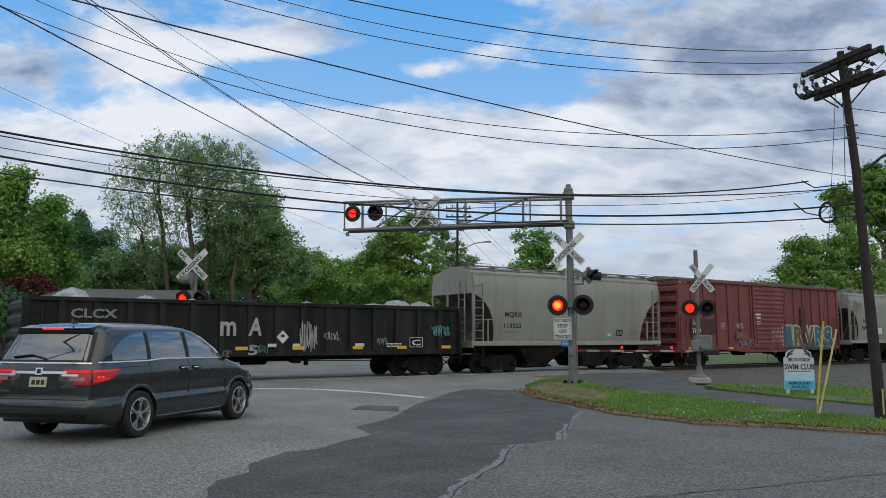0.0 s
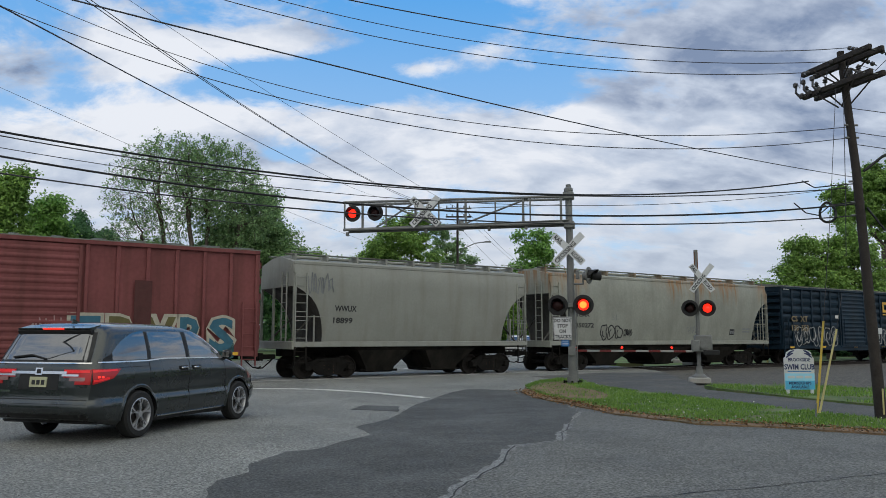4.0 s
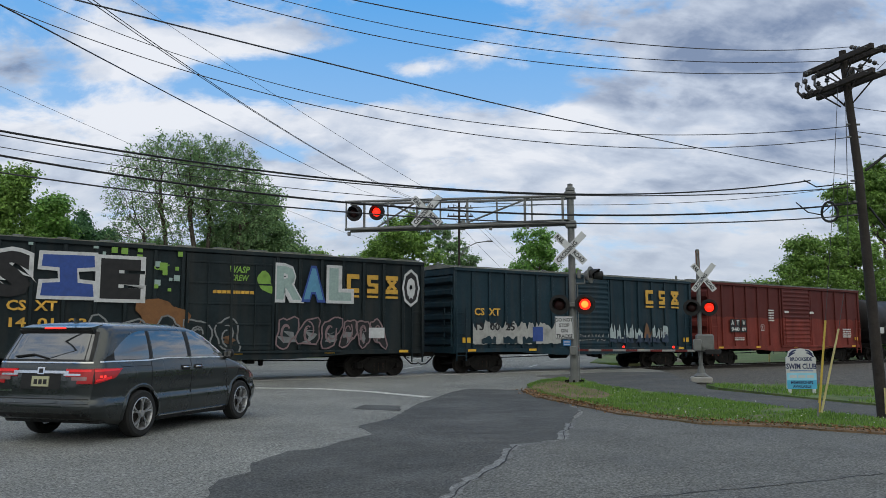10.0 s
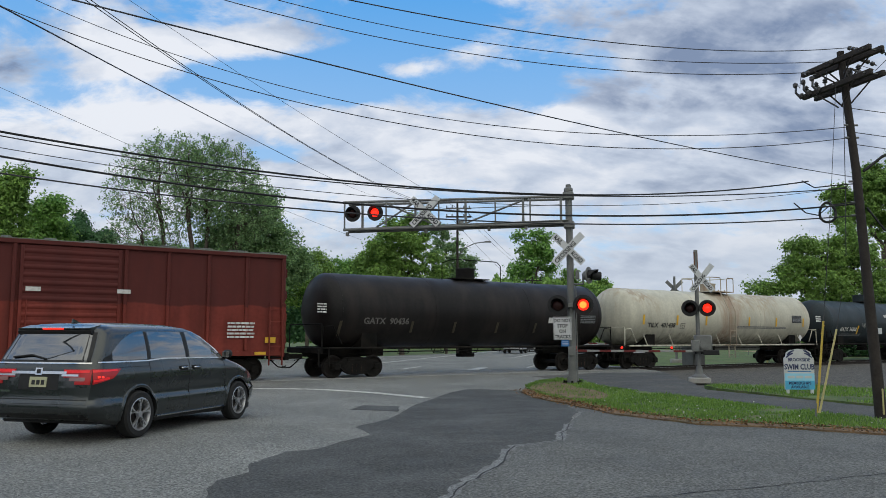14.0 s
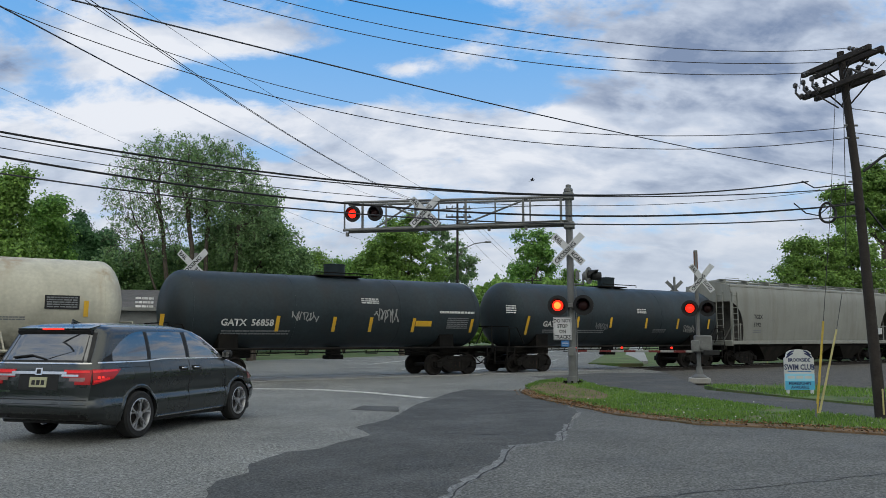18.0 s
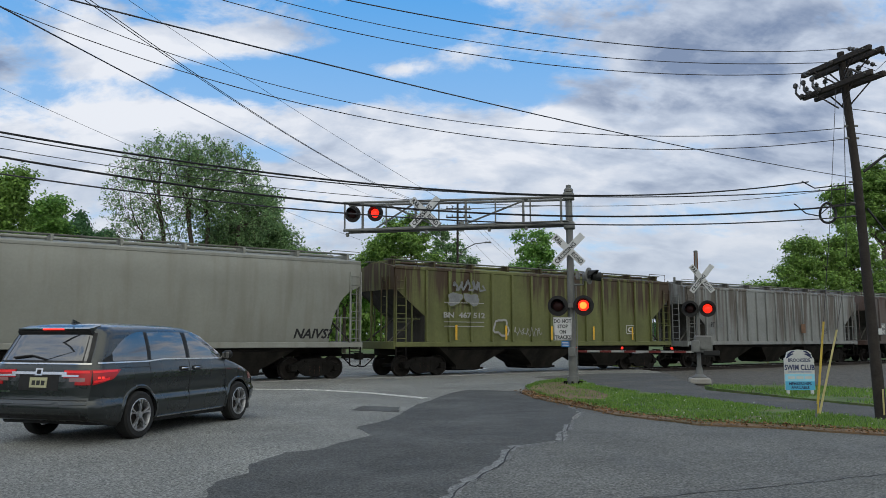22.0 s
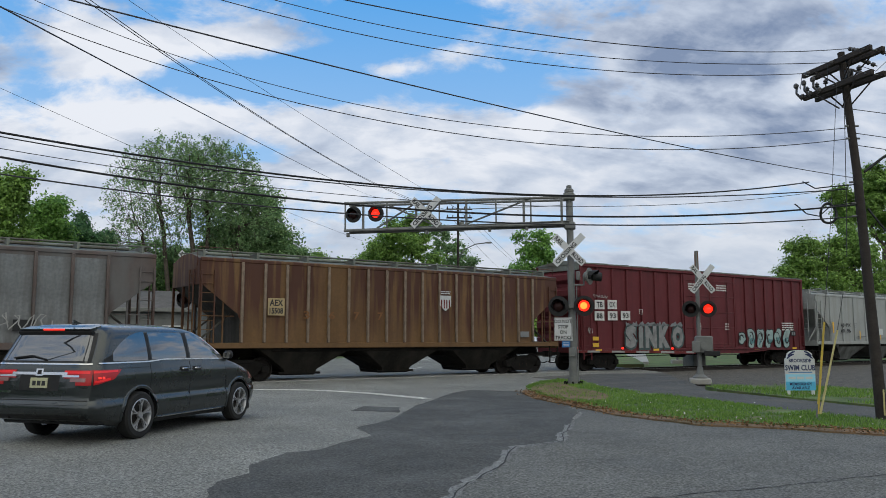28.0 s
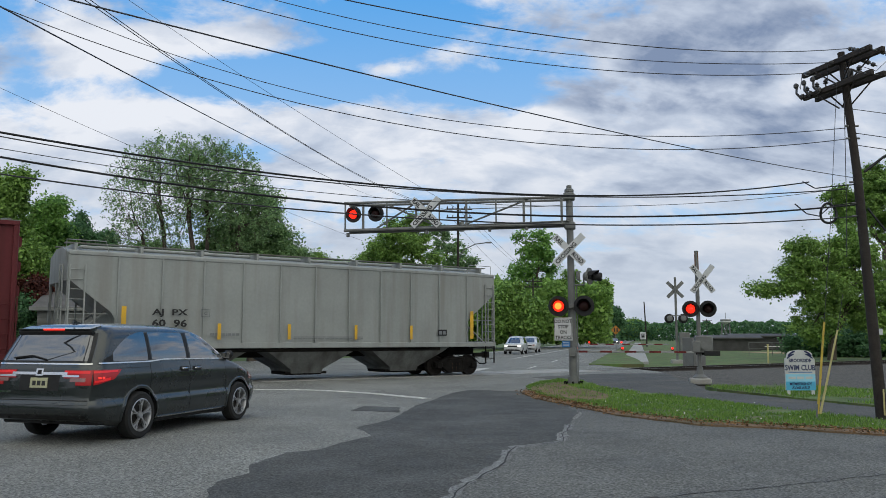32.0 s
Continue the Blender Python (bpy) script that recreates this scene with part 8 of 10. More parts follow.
G_SILVER = paint("silver_green_spray_paint", (0.30, 0.40, 0.39), 0.2)
G_RUST = paint("rust_stain_paint", (0.20, 0.09, 0.03), 0.2)


def flank(car, z):
    """Where the near side of the car is at that height, and how far it leans, in degrees."""
    kind = car["flank"]
    if kind == "tank":
        axis, radius = (2.55, 1.408) if car is car_tc2 else (2.62, 1.478)
        k = max(-0.97, min(0.97, (axis - z) / radius))
        return -radius * math.sqrt(1 - k * k) - 0.004, math.degrees(math.asin(k))
    if kind == "round":
        e = car["eave"]
        hw = lambda q: 1.57 - 0.26 * (1 - (q - 1.36) / (e - 1.36)) ** 2.2
        return -hw(z) - 0.006, math.degrees(math.atan((hw(z + 0.05) - hw(z - 0.05)) / 0.1))
    return {"box": -1.549, "rib": -1.638, "gon": -1.556}[kind], 0.0


for cars_, kind in (((car_gon,), "gon"), ((car_lrs, car_138, car_140, car_130, car_atw, car_tb2), "box"), ((car_bn, car_pt, car_mo, car_ae, car_aj), "rib"), ((car_ta, car_tb, car_tc2, car_td), "tank")):
    for c in cars_:
        c["flank"] = kind
for c, e in ((car_mq, 4.28), (car_ww, 4.28), (car_tc, 4.42), (car_tg, 4.42)):
    c["flank"], c["eave"] = "round", e


def mark(car, text, x0, x1, z0, z1, ink=None, name="lettering", lift=0.0, fatten=0.0, shear=0.0, label=""):
    """Words fitted into a rectangle on the car's side."""
    cu = bpy.data.curves.new("lettering", "FONT")
    cu.body, cu.size, cu.offset, cu.shear, cu.resolution_u = text, 1.0, fatten or 0.030, shear, 2
    ob = bpy.data.objects.new("lettering", cu)
    me = bpy.data.meshes.new_from_object(ob)
    bpy.data.objects.remove(ob)
    co = np.empty(len(me.vertices) * 3, np.float32)
    me.vertices.foreach_get("co", co)
    co = co.reshape(-1, 3)
    lo, hi = co.min(0), co.max(0)
    zc = (z0 + z1) / 2
    y, lean = flank(car, zc)
    out = np.zeros_like(co)
    out[:, 0] = (co[:, 0] - lo[0]) / (hi[0] - lo[0]) * (x1 - x0)
    out[:, 2] = (co[:, 1] - lo[1]) / (hi[1] - lo[1]) * (z1 - z0) - (z1 - z0) / 2
    out[:, 1] = -lift
    me.vertices.foreach_set("co", out.ravel())
    me.materials.clear()
    me.materials.append(ink or WHITE_INK)
    me.update()
    o = new(name, me)
    o.parent = car
    o.matrix_basis = pose(x0, y, zc, lean, 0, 0)
    if label:
        o["label"] = label
    return o


def plate(car, x0, x1, z0, z1, mat, name="marking", lift=0.0, parent=None):
    zc = (z0 + z1) / 2
    y, lean = flank(car, zc)
    return part(name, Geo().box((0, -lift, 0), (x1 - x0, 0.004, z1 - z0), 0), mat, car, at=pose((x0 + x1) / 2, y, zc, lean), smooth=0)


def bars(car, x0, x1, z0, z1, rows, mat, seed):
    """Small print too far off to read."""
    rnd = random.Random(seed)
    zc = (z0 + z1) / 2
    y, lean = flank(car, zc)
    w, h = Geo(), (z1 - z0) / rows
    for k in range(rows):
        x = x0
        while x < x1 - 0.04:
            d = min(rnd.uniform(0.05, 0.22), x1 - x)
            w.box((x + d / 2, -0.002, (z1 - zc) - h * (k + 0.5)), (d * 0.85, 0.003, h * 0.55), 0)
            x += d
    return part("small_print", w, mat, car, at=pose(0, y, zc, lean), smooth=0)


def ribbon(w, pts, wide, y):
    """A flat stroke through points in the plane of the side."""
    p = [Vector((a, 0, b)) for a, b in pts]
    L_, R_ = [], []
    for i, q in enumerate(p):
        d = (p[min(i + 1, len(p) - 1)] - p[max(i - 1, 0)]).normalized()
        s = Vector((-d.z, 0, d.x)) * (wide / 2)
        L_.append((q.x + s.x, y, q.z + s.z))
        R_.append((q.x - s.x, y, q.z - s.z))
    w.loft([L_, R_], closed=False)


def overspray(car, x0, x1, z0, z1, mat, seed, ragged_by=0.15, lift=0.003):
    """A patch of spray paint or buffing with torn edges."""
    rnd = random.Random(seed)
    y, lean = flank(car, (z0 + z1) / 2)
    n_ = max(6, int((x1 - x0) / 0.11))
    top = [(x0 + (x1 - x0) * k / n_, z1 - rnd.random() * ragged_by * 2 * (0.4 + abs(math.sin(k * 0.7 + seed)))) for k in range(n_ + 1)]
    low = [(x0 + (x1 - x0) * k / n_, z0 + rnd.random() * ragged_by * 0.4) for k in range(n_ + 1)]
    return part("graffiti", Geo().prism(low + top[::-1], y - lift - 0.003, y - lift, "y"), mat, car, smooth=0)


def throw_up(car, x0, x1, z0, z1, count, fill, line, seed, wide=0.05, strokes=2, shade=None):
    """Spray-painted swollen letter shapes: filled bodies, outlines and inner strokes."""
    rnd = random.Random(seed)
    zc = (z0 + z1) / 2
    y, lean = flank(car, zc)
    at_ = pose(0, y, zc, lean)
    step = (x1 - x0) / count
    h = (z1 - z0) / 2
    for k in range(count):
        cx, n = x0 + step * (k + 0.5), 18
        ph = [rnd.uniform(0, 6.28) for _ in range(3)]
        tilt = rnd.uniform(-0.25, 0.25)
        pts = []
        for i in range(n):
            a = 2 * math.pi * i / n
            r = 1 + 0.16 * math.sin(2 * a + ph[0]) + 0.14 * math.sin(3 * a + ph[1]) + 0.08 * math.sin(5 * a + ph[2])
            sq = 1 / max(abs(math.cos(a)), abs(math.sin(a))) ** 0.55
            px, pz = step * 0.50 * r * sq * math.cos(a) * 0.86, h * 0.92 * r * sq * math.sin(a) * 0.86
            pts.append((cx + px + tilt * pz, max(-h, min(h, pz))))
        body, lines, third = Geo(), Geo(), Geo()
        if fill:
            body.add([(a, -0.0005 * (k % 3 + 1), b) for a, b in pts], [tuple(range(n))])
        ribbon(lines, pts + pts[:2], wide, -0.004 - 0.0004 * (k % 3))
        for s in range(strokes):
            a0 = rnd.uniform(0, 6.28)
            q = [(cx + step * 0.26 * math.cos(a0 + t * 0.55) * (0.5 + 0.12 * t), h * 0.55 * math.sin(a0 + t * 0.55) * (0.5 + 0.12 * t)) for t in range(6)]
            ribbon(lines, q, wide * 0.9, -0.0055 - 0.0003 * s)
        if shade:
            q = [(cx + step * rnd.uniform(-0.3, 0.3) + step * 0.18 * math.cos(t), h * rnd.uniform(-0.4, -0.1) + h * 0.3 * math.sin(t)) for t in [6.28 * i / 9 for i in range(9)]]
            third.add([(a, -0.0025 - 0.0003 * (k % 3), b) for a, b in q], [tuple(range(9))])
        if fill:
            letter = part("graffiti_letter", body, fill, car, at=at_, smooth=0)
            part("graffiti_line", lines, line, letter, smooth=0)
        else:
            letter = part("graffiti_letter", lines, line, car, at=at_, smooth=0)
        if shade:
            part("graffiti_shade", third, shade, letter, smooth=0)


def piece(car, text, x0, x1, z0, z1, fill, line, lift=0.004, thick=0.10, inner=0.035, shear=0.0):
    """One sprayed block letter: a broad outline with its fill on top."""
    mark(car, text, x0, x1, z0, z1, line, "graffiti_outline", lift, thick, shear)
    d, h = (x1 - x0) * 0.10, (z1 - z0) * 0.075
    mark(car, text, x0 + d, x1 - d, z0 + h, z1 - h, fill, "graffiti_fill", lift + 0.003, inner, shear)


def slab_letter(car, x0, x1, z0, z1, fill, line, lift=0.004, rim=0.10):
    """A sprayed capital I with broad feet, outline and fill."""
    y, lean = flank(car, (z0 + z1) / 2)
    form = [(0, 0), (1, 0), (0.97, 0.30), (0.68, 0.33), (0.66, 0.68), (1, 0.72), (0.98, 1), (0.02, 0.98), (0, 0.70), (0.33, 0.68), (0.35, 0.33), (0.03, 0.30)]
    for mat, grow, k, name in ((line, rim, 0.0, "graffiti_outline"), (fill, 0.0, 0.003, "graffiti_fill")):
        mid = lambda u, a, b: (a + b) / 2 + (u - 0.5) * (b - a)
        poly = []
        for i, (u, v) in enumerate(form):
            inward_x = 0.5 if 0.3 < u < 0.7 else 1.0
            px_, pz_ = mid(u, x0, x1), mid(v, z0, z1)
            px_ += grow * inward_x * (1 if u > 0.5 else -1)
            pz_ += grow * ((1 if v > 0.5 else -1) if v in (0, 1, 0.98) else (-1 if v > 0.5 else 1))
            poly.append((px_, pz_))
        part(name, Geo().prism(poly, y - lift - k - 0.002, y - lift - k, "y"), mat, car, smooth=0)


def scribble(car, x0, x1, z0, z1, turns, mat, seed, wide=0.03):
    """A quick tag in one stroke."""
    rnd = random.Random(seed)
    zc = (z0 + z1) / 2
    y, lean = flank(car, zc)
    pts, h = [], (z1 - z0) / 2
    n = turns * 6
    for i in range(n + 1):
        u = i / n
        pts.append((x0 + (x1 - x0) * u + rnd.uniform(-0.4, 0.4) * (x1 - x0) / turns, h * math.sin(u * turns * 6.28 + rnd.uniform(-0.5, 0.5)) * rnd.uniform(0.5, 1.0)))
    w = Geo()
    ribbon(w, pts, wide, -0.003)
    return part("graffiti_line", w, mat, car, at=pose(0, y, zc, lean), smooth=0)


def cots(car, x0, x1, z0, z1):
    plate(car, x0, x1, z0, z1, G_BLACK, "test_plate")
    m, d = (x0 + x1) / 2, (x1 - x0)
    for a in (x0 + 0.12 * d, m + 0.06 * d):
        plate(car, a, a + 0.32 * d, z0 + 0.2 * (z1 - z0), z0 + 0.75 * (z1 - z0), G_GREY, "test_plate_field", 0.004)


def boxed(car, x0, x1, z0, z1, ink):
    """A small outlined square with a letter."""
    t = 0.02
    for a, b, c, d in ((x0, x1, z0, z0 + t), (x0, x1, z1 - t, z1), (x0, x0 + t, z0, z1), (x1 - t, x1, z0, z1)):
        plate(car, a, b, c, d, ink, "marking")
    mark(car, "C", x0 + 0.10, x1 - 0.10, z0 + 0.07, z1 - 0.09, ink)


def slabs(car, places, z0, z1):
    """The railway's three large golden letter blocks, as plain barred shapes."""
    for k, (a, b) in enumerate(places):
        h, d = z1 - z0, b - a
        plate(car, a, b, z0, z0 + h * 0.10, GOLD_INK, "emblem_bar")
        plate(car, a, b, z0 + h * 0.20, z0 + h * 0.40, GOLD_INK, "emblem_block")
        plate(car, a, b, z0 + h * 0.80, z1, GOLD_INK, "emblem_block")
        if k == 2:
            w = Geo()
            ribbon(w, [(-d * 0.32, -h * 0.10), (d * 0.32, h * 0.30)], 0.14, -0.001)
            ribbon(w, [(-d * 0.32, h * 0.30), (d * 0.32, -h * 0.10)], 0.14, -0.002)
            y, lean = flank(car, (z0 + z1) / 2)
            part("emblem_block", w, GOLD_INK, car, at=pose((a + b) / 2, y, z0 + h * 0.5), smooth=0)
        else:
            plate(car, a, a + d * 0.32, z0 + h * (0.40 if k == 0 else 0.58), z0 + h * 0.80, GOLD_INK, "emblem_block")
            if k == 1:
                plate(car, a + d * 0.1, b, z0 + h * 0.50, z0 + h * 0.64, GOLD_INK, "emblem_block", 0.002)
                plate(car, b - d * 0.32, b, z0 + h * 0.40, z0 + h * 0.52, GOLD_INK, "emblem_block")


# gondola
mark(car_gon, "m", -2.11, -1.53, 1.60, 2.10, G_CHALK, "graffiti_line")
mark(car_gon, "A", -1.09, -0.59, 1.60, 2.24, G_CHALK, "graffiti_line", shear=0.1)
mark(car_gon, "5", -1.07, -0.72, 0.92, 1.27, G_CHALK, "graffiti_line")
y_, _ = flank(car_gon, 1.5)
part("placard", Geo().box((0.22, y_, 1.56), (0.34, 0.004, 0.34), 0, Matrix.Rotation(radians(45), 3, "Y")), WHITE_INK, car_gon, "white diamond placard", smooth=0)
part("placard_mark", Geo().box((0.22, y_ - 0.004, 1.60), (0.14, 0.004, 0.10), 0), G_BLACK, car_gon, smooth=0)
scribble(car_gon, 0.9, 1.6, 0.95, 2.2, 9, G_CHALK, 3, 0.035)
scribble(car_gon, 1.9, 2.5, 1.40, 1.78, 5, G_CHALK, 4)
scribble(car_gon, -0.95, -0.4, 0.95, 1.35, 4, G_TEAL, 5)
scribble(car_gon, 6.75, 7.65, 1.55, 2.1, 7, G_TEAL, 6, 0.05)
scribble(car_gon, 4.2, 4.6, 1.2, 1.6, 4, G_GREY, 7)
for a, b in ((-0.35, -0.02), (0.62, 0.90), (3.2, 3.6)):
    plate(car_gon, a, b, 1.20, 1.32, WHITE_INK)
boxed(car_gon, 5.68, 6.31, 1.16, 1.55, WHITE_INK)
mark(car_gon, "CLCX", -6.9, -5.5, 2.15, 2.45, G_GREY)
bars(car_gon, 4.6, 5.3, 1.15, 1.35, 2, WHITE_INK, 8)
# cream hopper
mark(car_mq, "MQRX", -4.17, -3.18, 2.40, 2.67, BLACK_INK)
mark(car_mq, "113322", -4.17, -3.18, 1.96, 2.17, BLACK_INK)
bars(car_mq, -4.2, -3.3, 1.72, 1.86, 2, G_GREY, 9)
cots(car_mq, 2.94, 3.39, 1.62, 1.92)
plate(car_mq, 2.35, 2.6, 1.62, 1.74, WHITE_INK)
bars(car_mq, 3.9, 4.5, 1.7, 1.95, 3, G_GREY, 10)
# red boxcar
plate(car_lrs, -6.82, -4.76, 1.71, 2.55, paint("dark_red_repaint", (0.06, 0.018, 0.018)), "repainted_panel")
mark(car_lrs, "LRS", -6.60, -6.11, 2.24, 2.52, lift=0.005)
mark(car_lrs, "7619", -6.70, -6.00, 1.79, 2.05, lift=0.005)
scribble(car_lrs, -6.85, -6.1, 2.75, 3.5, 8, paint("faded_pink_line", (0.30, 0.17, 0.16)), 11, 0.04)
boxed(car_lrs, -4.26, -3.95, 2.06, 2.33, WHITE_INK)
bars(car_lrs, -6.5, -5.2, 1.30, 1.6, 2, WHITE_INK, 12)
LRS_BLUE, LRS_OLIVE, LRS_CREAM = paint("dull_blue_spray_paint", (0.035, 0.125, 0.185), 0.2), paint("olive_spray_paint", (0.115, 0.10, 0.035), 0.2), paint("cream_outline_paint", (0.40, 0.37, 0.30), 0.15)
overspray(car_lrs, 1.5, 6.9, 0.80, 1.45, paint("deep_teal_spray_paint", (0.030, 0.085, 0.095), 0.2), 98, 0.16, 0.001)
for text_, a, b, c_ in (("I", 1.50, 2.60, LRS_BLUE), ("R", 2.62, 3.85, LRS_OLIVE), ("V", 3.70, 5.00, LRS_OLIVE), ("R", 4.90, 5.98, LRS_BLUE), ("S", 5.90, 7.0, LRS_BLUE)):
    piece(car_lrs, text_, a, b, 0.98, 2.32, c_, LRS_CREAM, 0.004, 0.15 if text_ != "I" else 0.26, 0.035 if text_ != "I" else 0.20)
plate(car_lrs, 3.50, 4.05, 1.80, 3.40, paint("brown_primer_patch", (0.07, 0.018, 0.016)), "primer_patch", 0.008)
scribble(car_lrs, 0.5, 1.5, 1.1, 2.3, 8, paint("pale_pink_line", (0.38, 0.26, 0.25)), 14, 0.035)
scribble(car_lrs, -2.9, -2.2, 2.0, 2.4, 5, G_CHALK, 15)
scribble(car_lrs, -2.6, -0.9, 1.0, 1.5, 6, G_GREY, 16, 0.06)
bars(car_lrs, -1.05, -0.55, 2.2, 2.95, 4, WHITE_INK, 17)
plate(car_lrs, -2.9, -2.0, 1.45, 1.85, G_BROWN, "primer_patch")
mark(car_lrs, "LRS 7619", -7.65, -7.1, 4.42, 4.54)
# second cream hopper
mark(car_ww, "WWUX", -3.90, -2.96, 2.52, 2.75, BLACK_INK)
mark(car_ww, "18899", -3.94, -3.11, 2.07, 2.30, BLACK_INK)
scribble(car_ww, -5.1, -4.0, 3.1, 4.0, 7, G_GREY, 18, 0.05)
# long cream hopper
mark(car_tc, "TCMX", -6.79, -5.87, 2.52, 2.72, BLACK_INK)
mark(car_tc, "350272", -6.77, -5.55, 2.01, 2.24, BLACK_INK)
throw_up(car_tc, -5.11, -3.56, 1.42, 2.2, 3, CREAM_RUSTY, G_BLACK, 19, 0.06, 1)
scribble(car_tc, -3.45, -2.85, 1.55, 2.05, 7, G_BLACK, 20, 0.035)
cots(car_tc, 5.06, 5.49, 1.69, 2.01)
boxed(car_tc, -4.35, -4.02, 2.4, 2.7, G_GREY)
scribble(car_tc, 1.4, 2.5, 1.7, 2.2, 6, G_GREY, 21, 0.03)
bars(car_tc, 6.2, 6.9, 1.8, 2.1, 2, G_GREY, 22)
# first dark blue boxcar
FADED_GOLD = paint("faded_golden_stencil", (0.25, 0.19, 0.10), 0.3)
mark(car_138, "CS  XT", -6.87, -5.13, 2.50, 2.84, FADED_GOLD)
mark(car_138, "138  553", -6.86, -5.07, 1.96, 2.31, FADED_GOLD)
throw_up(car_138, -6.6, -1.75, 1.0, 2.3, 6, None, G_CHALK, 23, 0.045, 4)
slabs(car_138, ((3.98, 4.56), (5.16, 5.66), (6.30, 6.88)), 3.05, 3.92)
throw_up(car_138, 1.75, 6.6, 0.95, 2.2, 5, NAVY, G_CHALK, 24, 0.055, 4)
bars(car_138, -7.6, -7.0, 4.36, 4.46, 1, WHITE_INK, 80)
plate(car_138, -2.0, -1.6, 2.75, 2.95, WHITE_INK)
# graffiti boxcar
mark(car_140, "CS  XT", -6.88, -5.48, 2.33, 2.65, GOLD_INK, lift=0.012)
mark(car_140, "14  01  23", -6.79, -4.61, 1.83, 2.12, GOLD_INK, lift=0.012)
piece(car_140, "S", -7.55, -6.10, 2.60, 4.25, G_BLACK, G_WHITE, 0.004, 0.13, 0.06)
slab_letter(car_140, -5.98, -4.44, 2.80, 4.10, G_BLUE, G_WHITE, 0.009, 0.11)
piece(car_140, "E", -4.42, -2.85, 2.64, 4.16, G_BLACK, G_WHITE, 0.006, 0.14, 0.07)
scribble(car_140, -5.2, -4.8, 2.95, 3.25, 3, G_WHITE, 25, 0.045)
rnd = random.Random(26)
for k in range(26):
    a, b = rnd.choice(((-8.0, 0.75), (-6.6, 4.0), (-3.3, 0.6), (-2.6, 0.8), (-4.6, 3.0)))
    x = a + rnd.uniform(0, b)
    z = rnd.uniform(3.0, 4.25) if a != -6.6 and a != -4.6 else rnd.uniform(4.15, 4.35)
    d = rnd.uniform(0.10, 0.26)
    plate(car_140, x, x + d, z, z + d, rnd.choice((G_LIME, G_LIME, G_PALE)), "graffiti_square", 0.0005 + 0.0001 * k)
piece(car_140, "R", 1.62, 2.84, 2.78, 4.22, G_PALE, G_WHITE, 0.004, 0.12, 0.04)
piece(car_140, "A", 2.72, 3.72, 2.82, 4.18, G_SKY, G_BLUE, 0.006, 0.12, 0.07)
piece(car_140, "L", 3.74, 4.92, 2.80, 4.24, G_PALE, G_WHITE, 0.005, 0.15, 0.06)
throw_up(car_140, 1.0, 1.6, 3.1, 3.9, 1, G_LIME, G_LIME, 27, 0.04, 0)
piece(car_140, "O", 7.10, 7.95, 2.74, 4.26, G_BLACK, G_WHITE, 0.004, 0.16, 0.02)
mark(car_140, "W", 7.36, 7.70, 3.05, 3.45, G_WHITE, "graffiti_line", 0.008)
slabs(car_140, ((4.61, 5.15), (5.50, 6.00), (6.34, 6.91)), 3.05, 3.94)
throw_up(car_140, -3.25, -1.3, 1.7, 2.80, 1, G_RUST, G_RUST, 30, 0.05, 0)
throw_up(car_140, -4.6, 0.5, 0.95, 2.25, 5, SOOT_BLUE, G_GREY, 29, 0.06, 3, G_BROWN)
throw_up(car_140, 1.75, 4.4, 1.05, 2.4, 3, SOOT_BLUE, G_PINK, 31, 0.06, 3, G_GREY)
throw_up(car_140, 4.4, 6.35, 1.05, 2.35, 3, G_BLACK, G_PINK, 32, 0.06, 3, G_GREY)
plate(car_140, -7.77, -7.29, 1.18, 1.40, YELLOW_PAINT, "placard")
mark(car_140, "WASP", -0.02, 0.72, 3.78, 4.02, G_LIME, "graffiti_line", shear=0.2)
mark(car_140, "CREW", 0.02, 0.70, 3.50, 3.72, G_LIME, "graffiti_line", shear=0.2)
mark(car_140, "CST", -2.6, -2.1, 3.75, 3.95, G_LIME, "graffiti_line", shear=0.2)
scribble(car_140, -8.0, -7.3, 3.0, 3.5, 5, G_WHITE, 33, 0.04)
scribble(car_140, -7.9, -7.2, 1.75, 2.0, 5, G_WHITE, 34, 0.03)
bars(car_140, -0.6, 0.9, 3.0, 3.2, 1, GOLD_INK, 35)
plate(car_140, 5.6, 6.3, 1.5, 1.9, G_WHITE, "marking", 0.006)
# slate blue boxcar
overspray(car_130, -6.75, -1.7, 1.22, 2.28, paint("pale_overspray", (0.40, 0.40, 0.38), 0.25), 36, 0.16)
for x in (-6.3, -5.1, -4.0):
    overspray(car_130, x, x + 0.8, 1.24, 1.62, SLATE_BLUE, 90 + int(x * 10), 0.10, 0.006)
mark(car_130, "CS  XT", -6.67, -5.26, 2.46, 2.78, GOLD_INK, lift=0.008)
mark(car_130, "13  00  25", -6.61, -4.44, 1.82, 2.16, G_BLACK, lift=0.008)
plate(car_130, -3.4, -2.8, 1.35, 2.0, G_BLUE, "marking", 0.008)
slabs(car_130, ((4.15, 4.72), (5.15, 5.62), (6.10, 6.70)), 3.02, 3.90)
for k in range(7):
    overspray(car_130, 1.4 + k * 0.64, 1.95 + k * 0.64, 1.45, 2.28 - 0.1 * (k % 2), G_BROWN if k == 4 else paint("chalky_spray_paint", (0.38, 0.45, 0.46), 0.2), 70 + k, 0.30)
    overspray(car_130, 1.42 + k * 0.64, 1.98 + k * 0.64, 1.24, 1.72, paint("navy_spray_paint", (0.03, 0.05, 0.09), 0.1), 80 + k, 0.22, 0.006)
scribble(car_130, -0.9, 1.2, 1.3, 1.75, 9, G_CHALK, 94, 0.025)
bars(car_130, -2.3, -1.7, 2.8, 3.2, 3, WHITE_INK, 38)
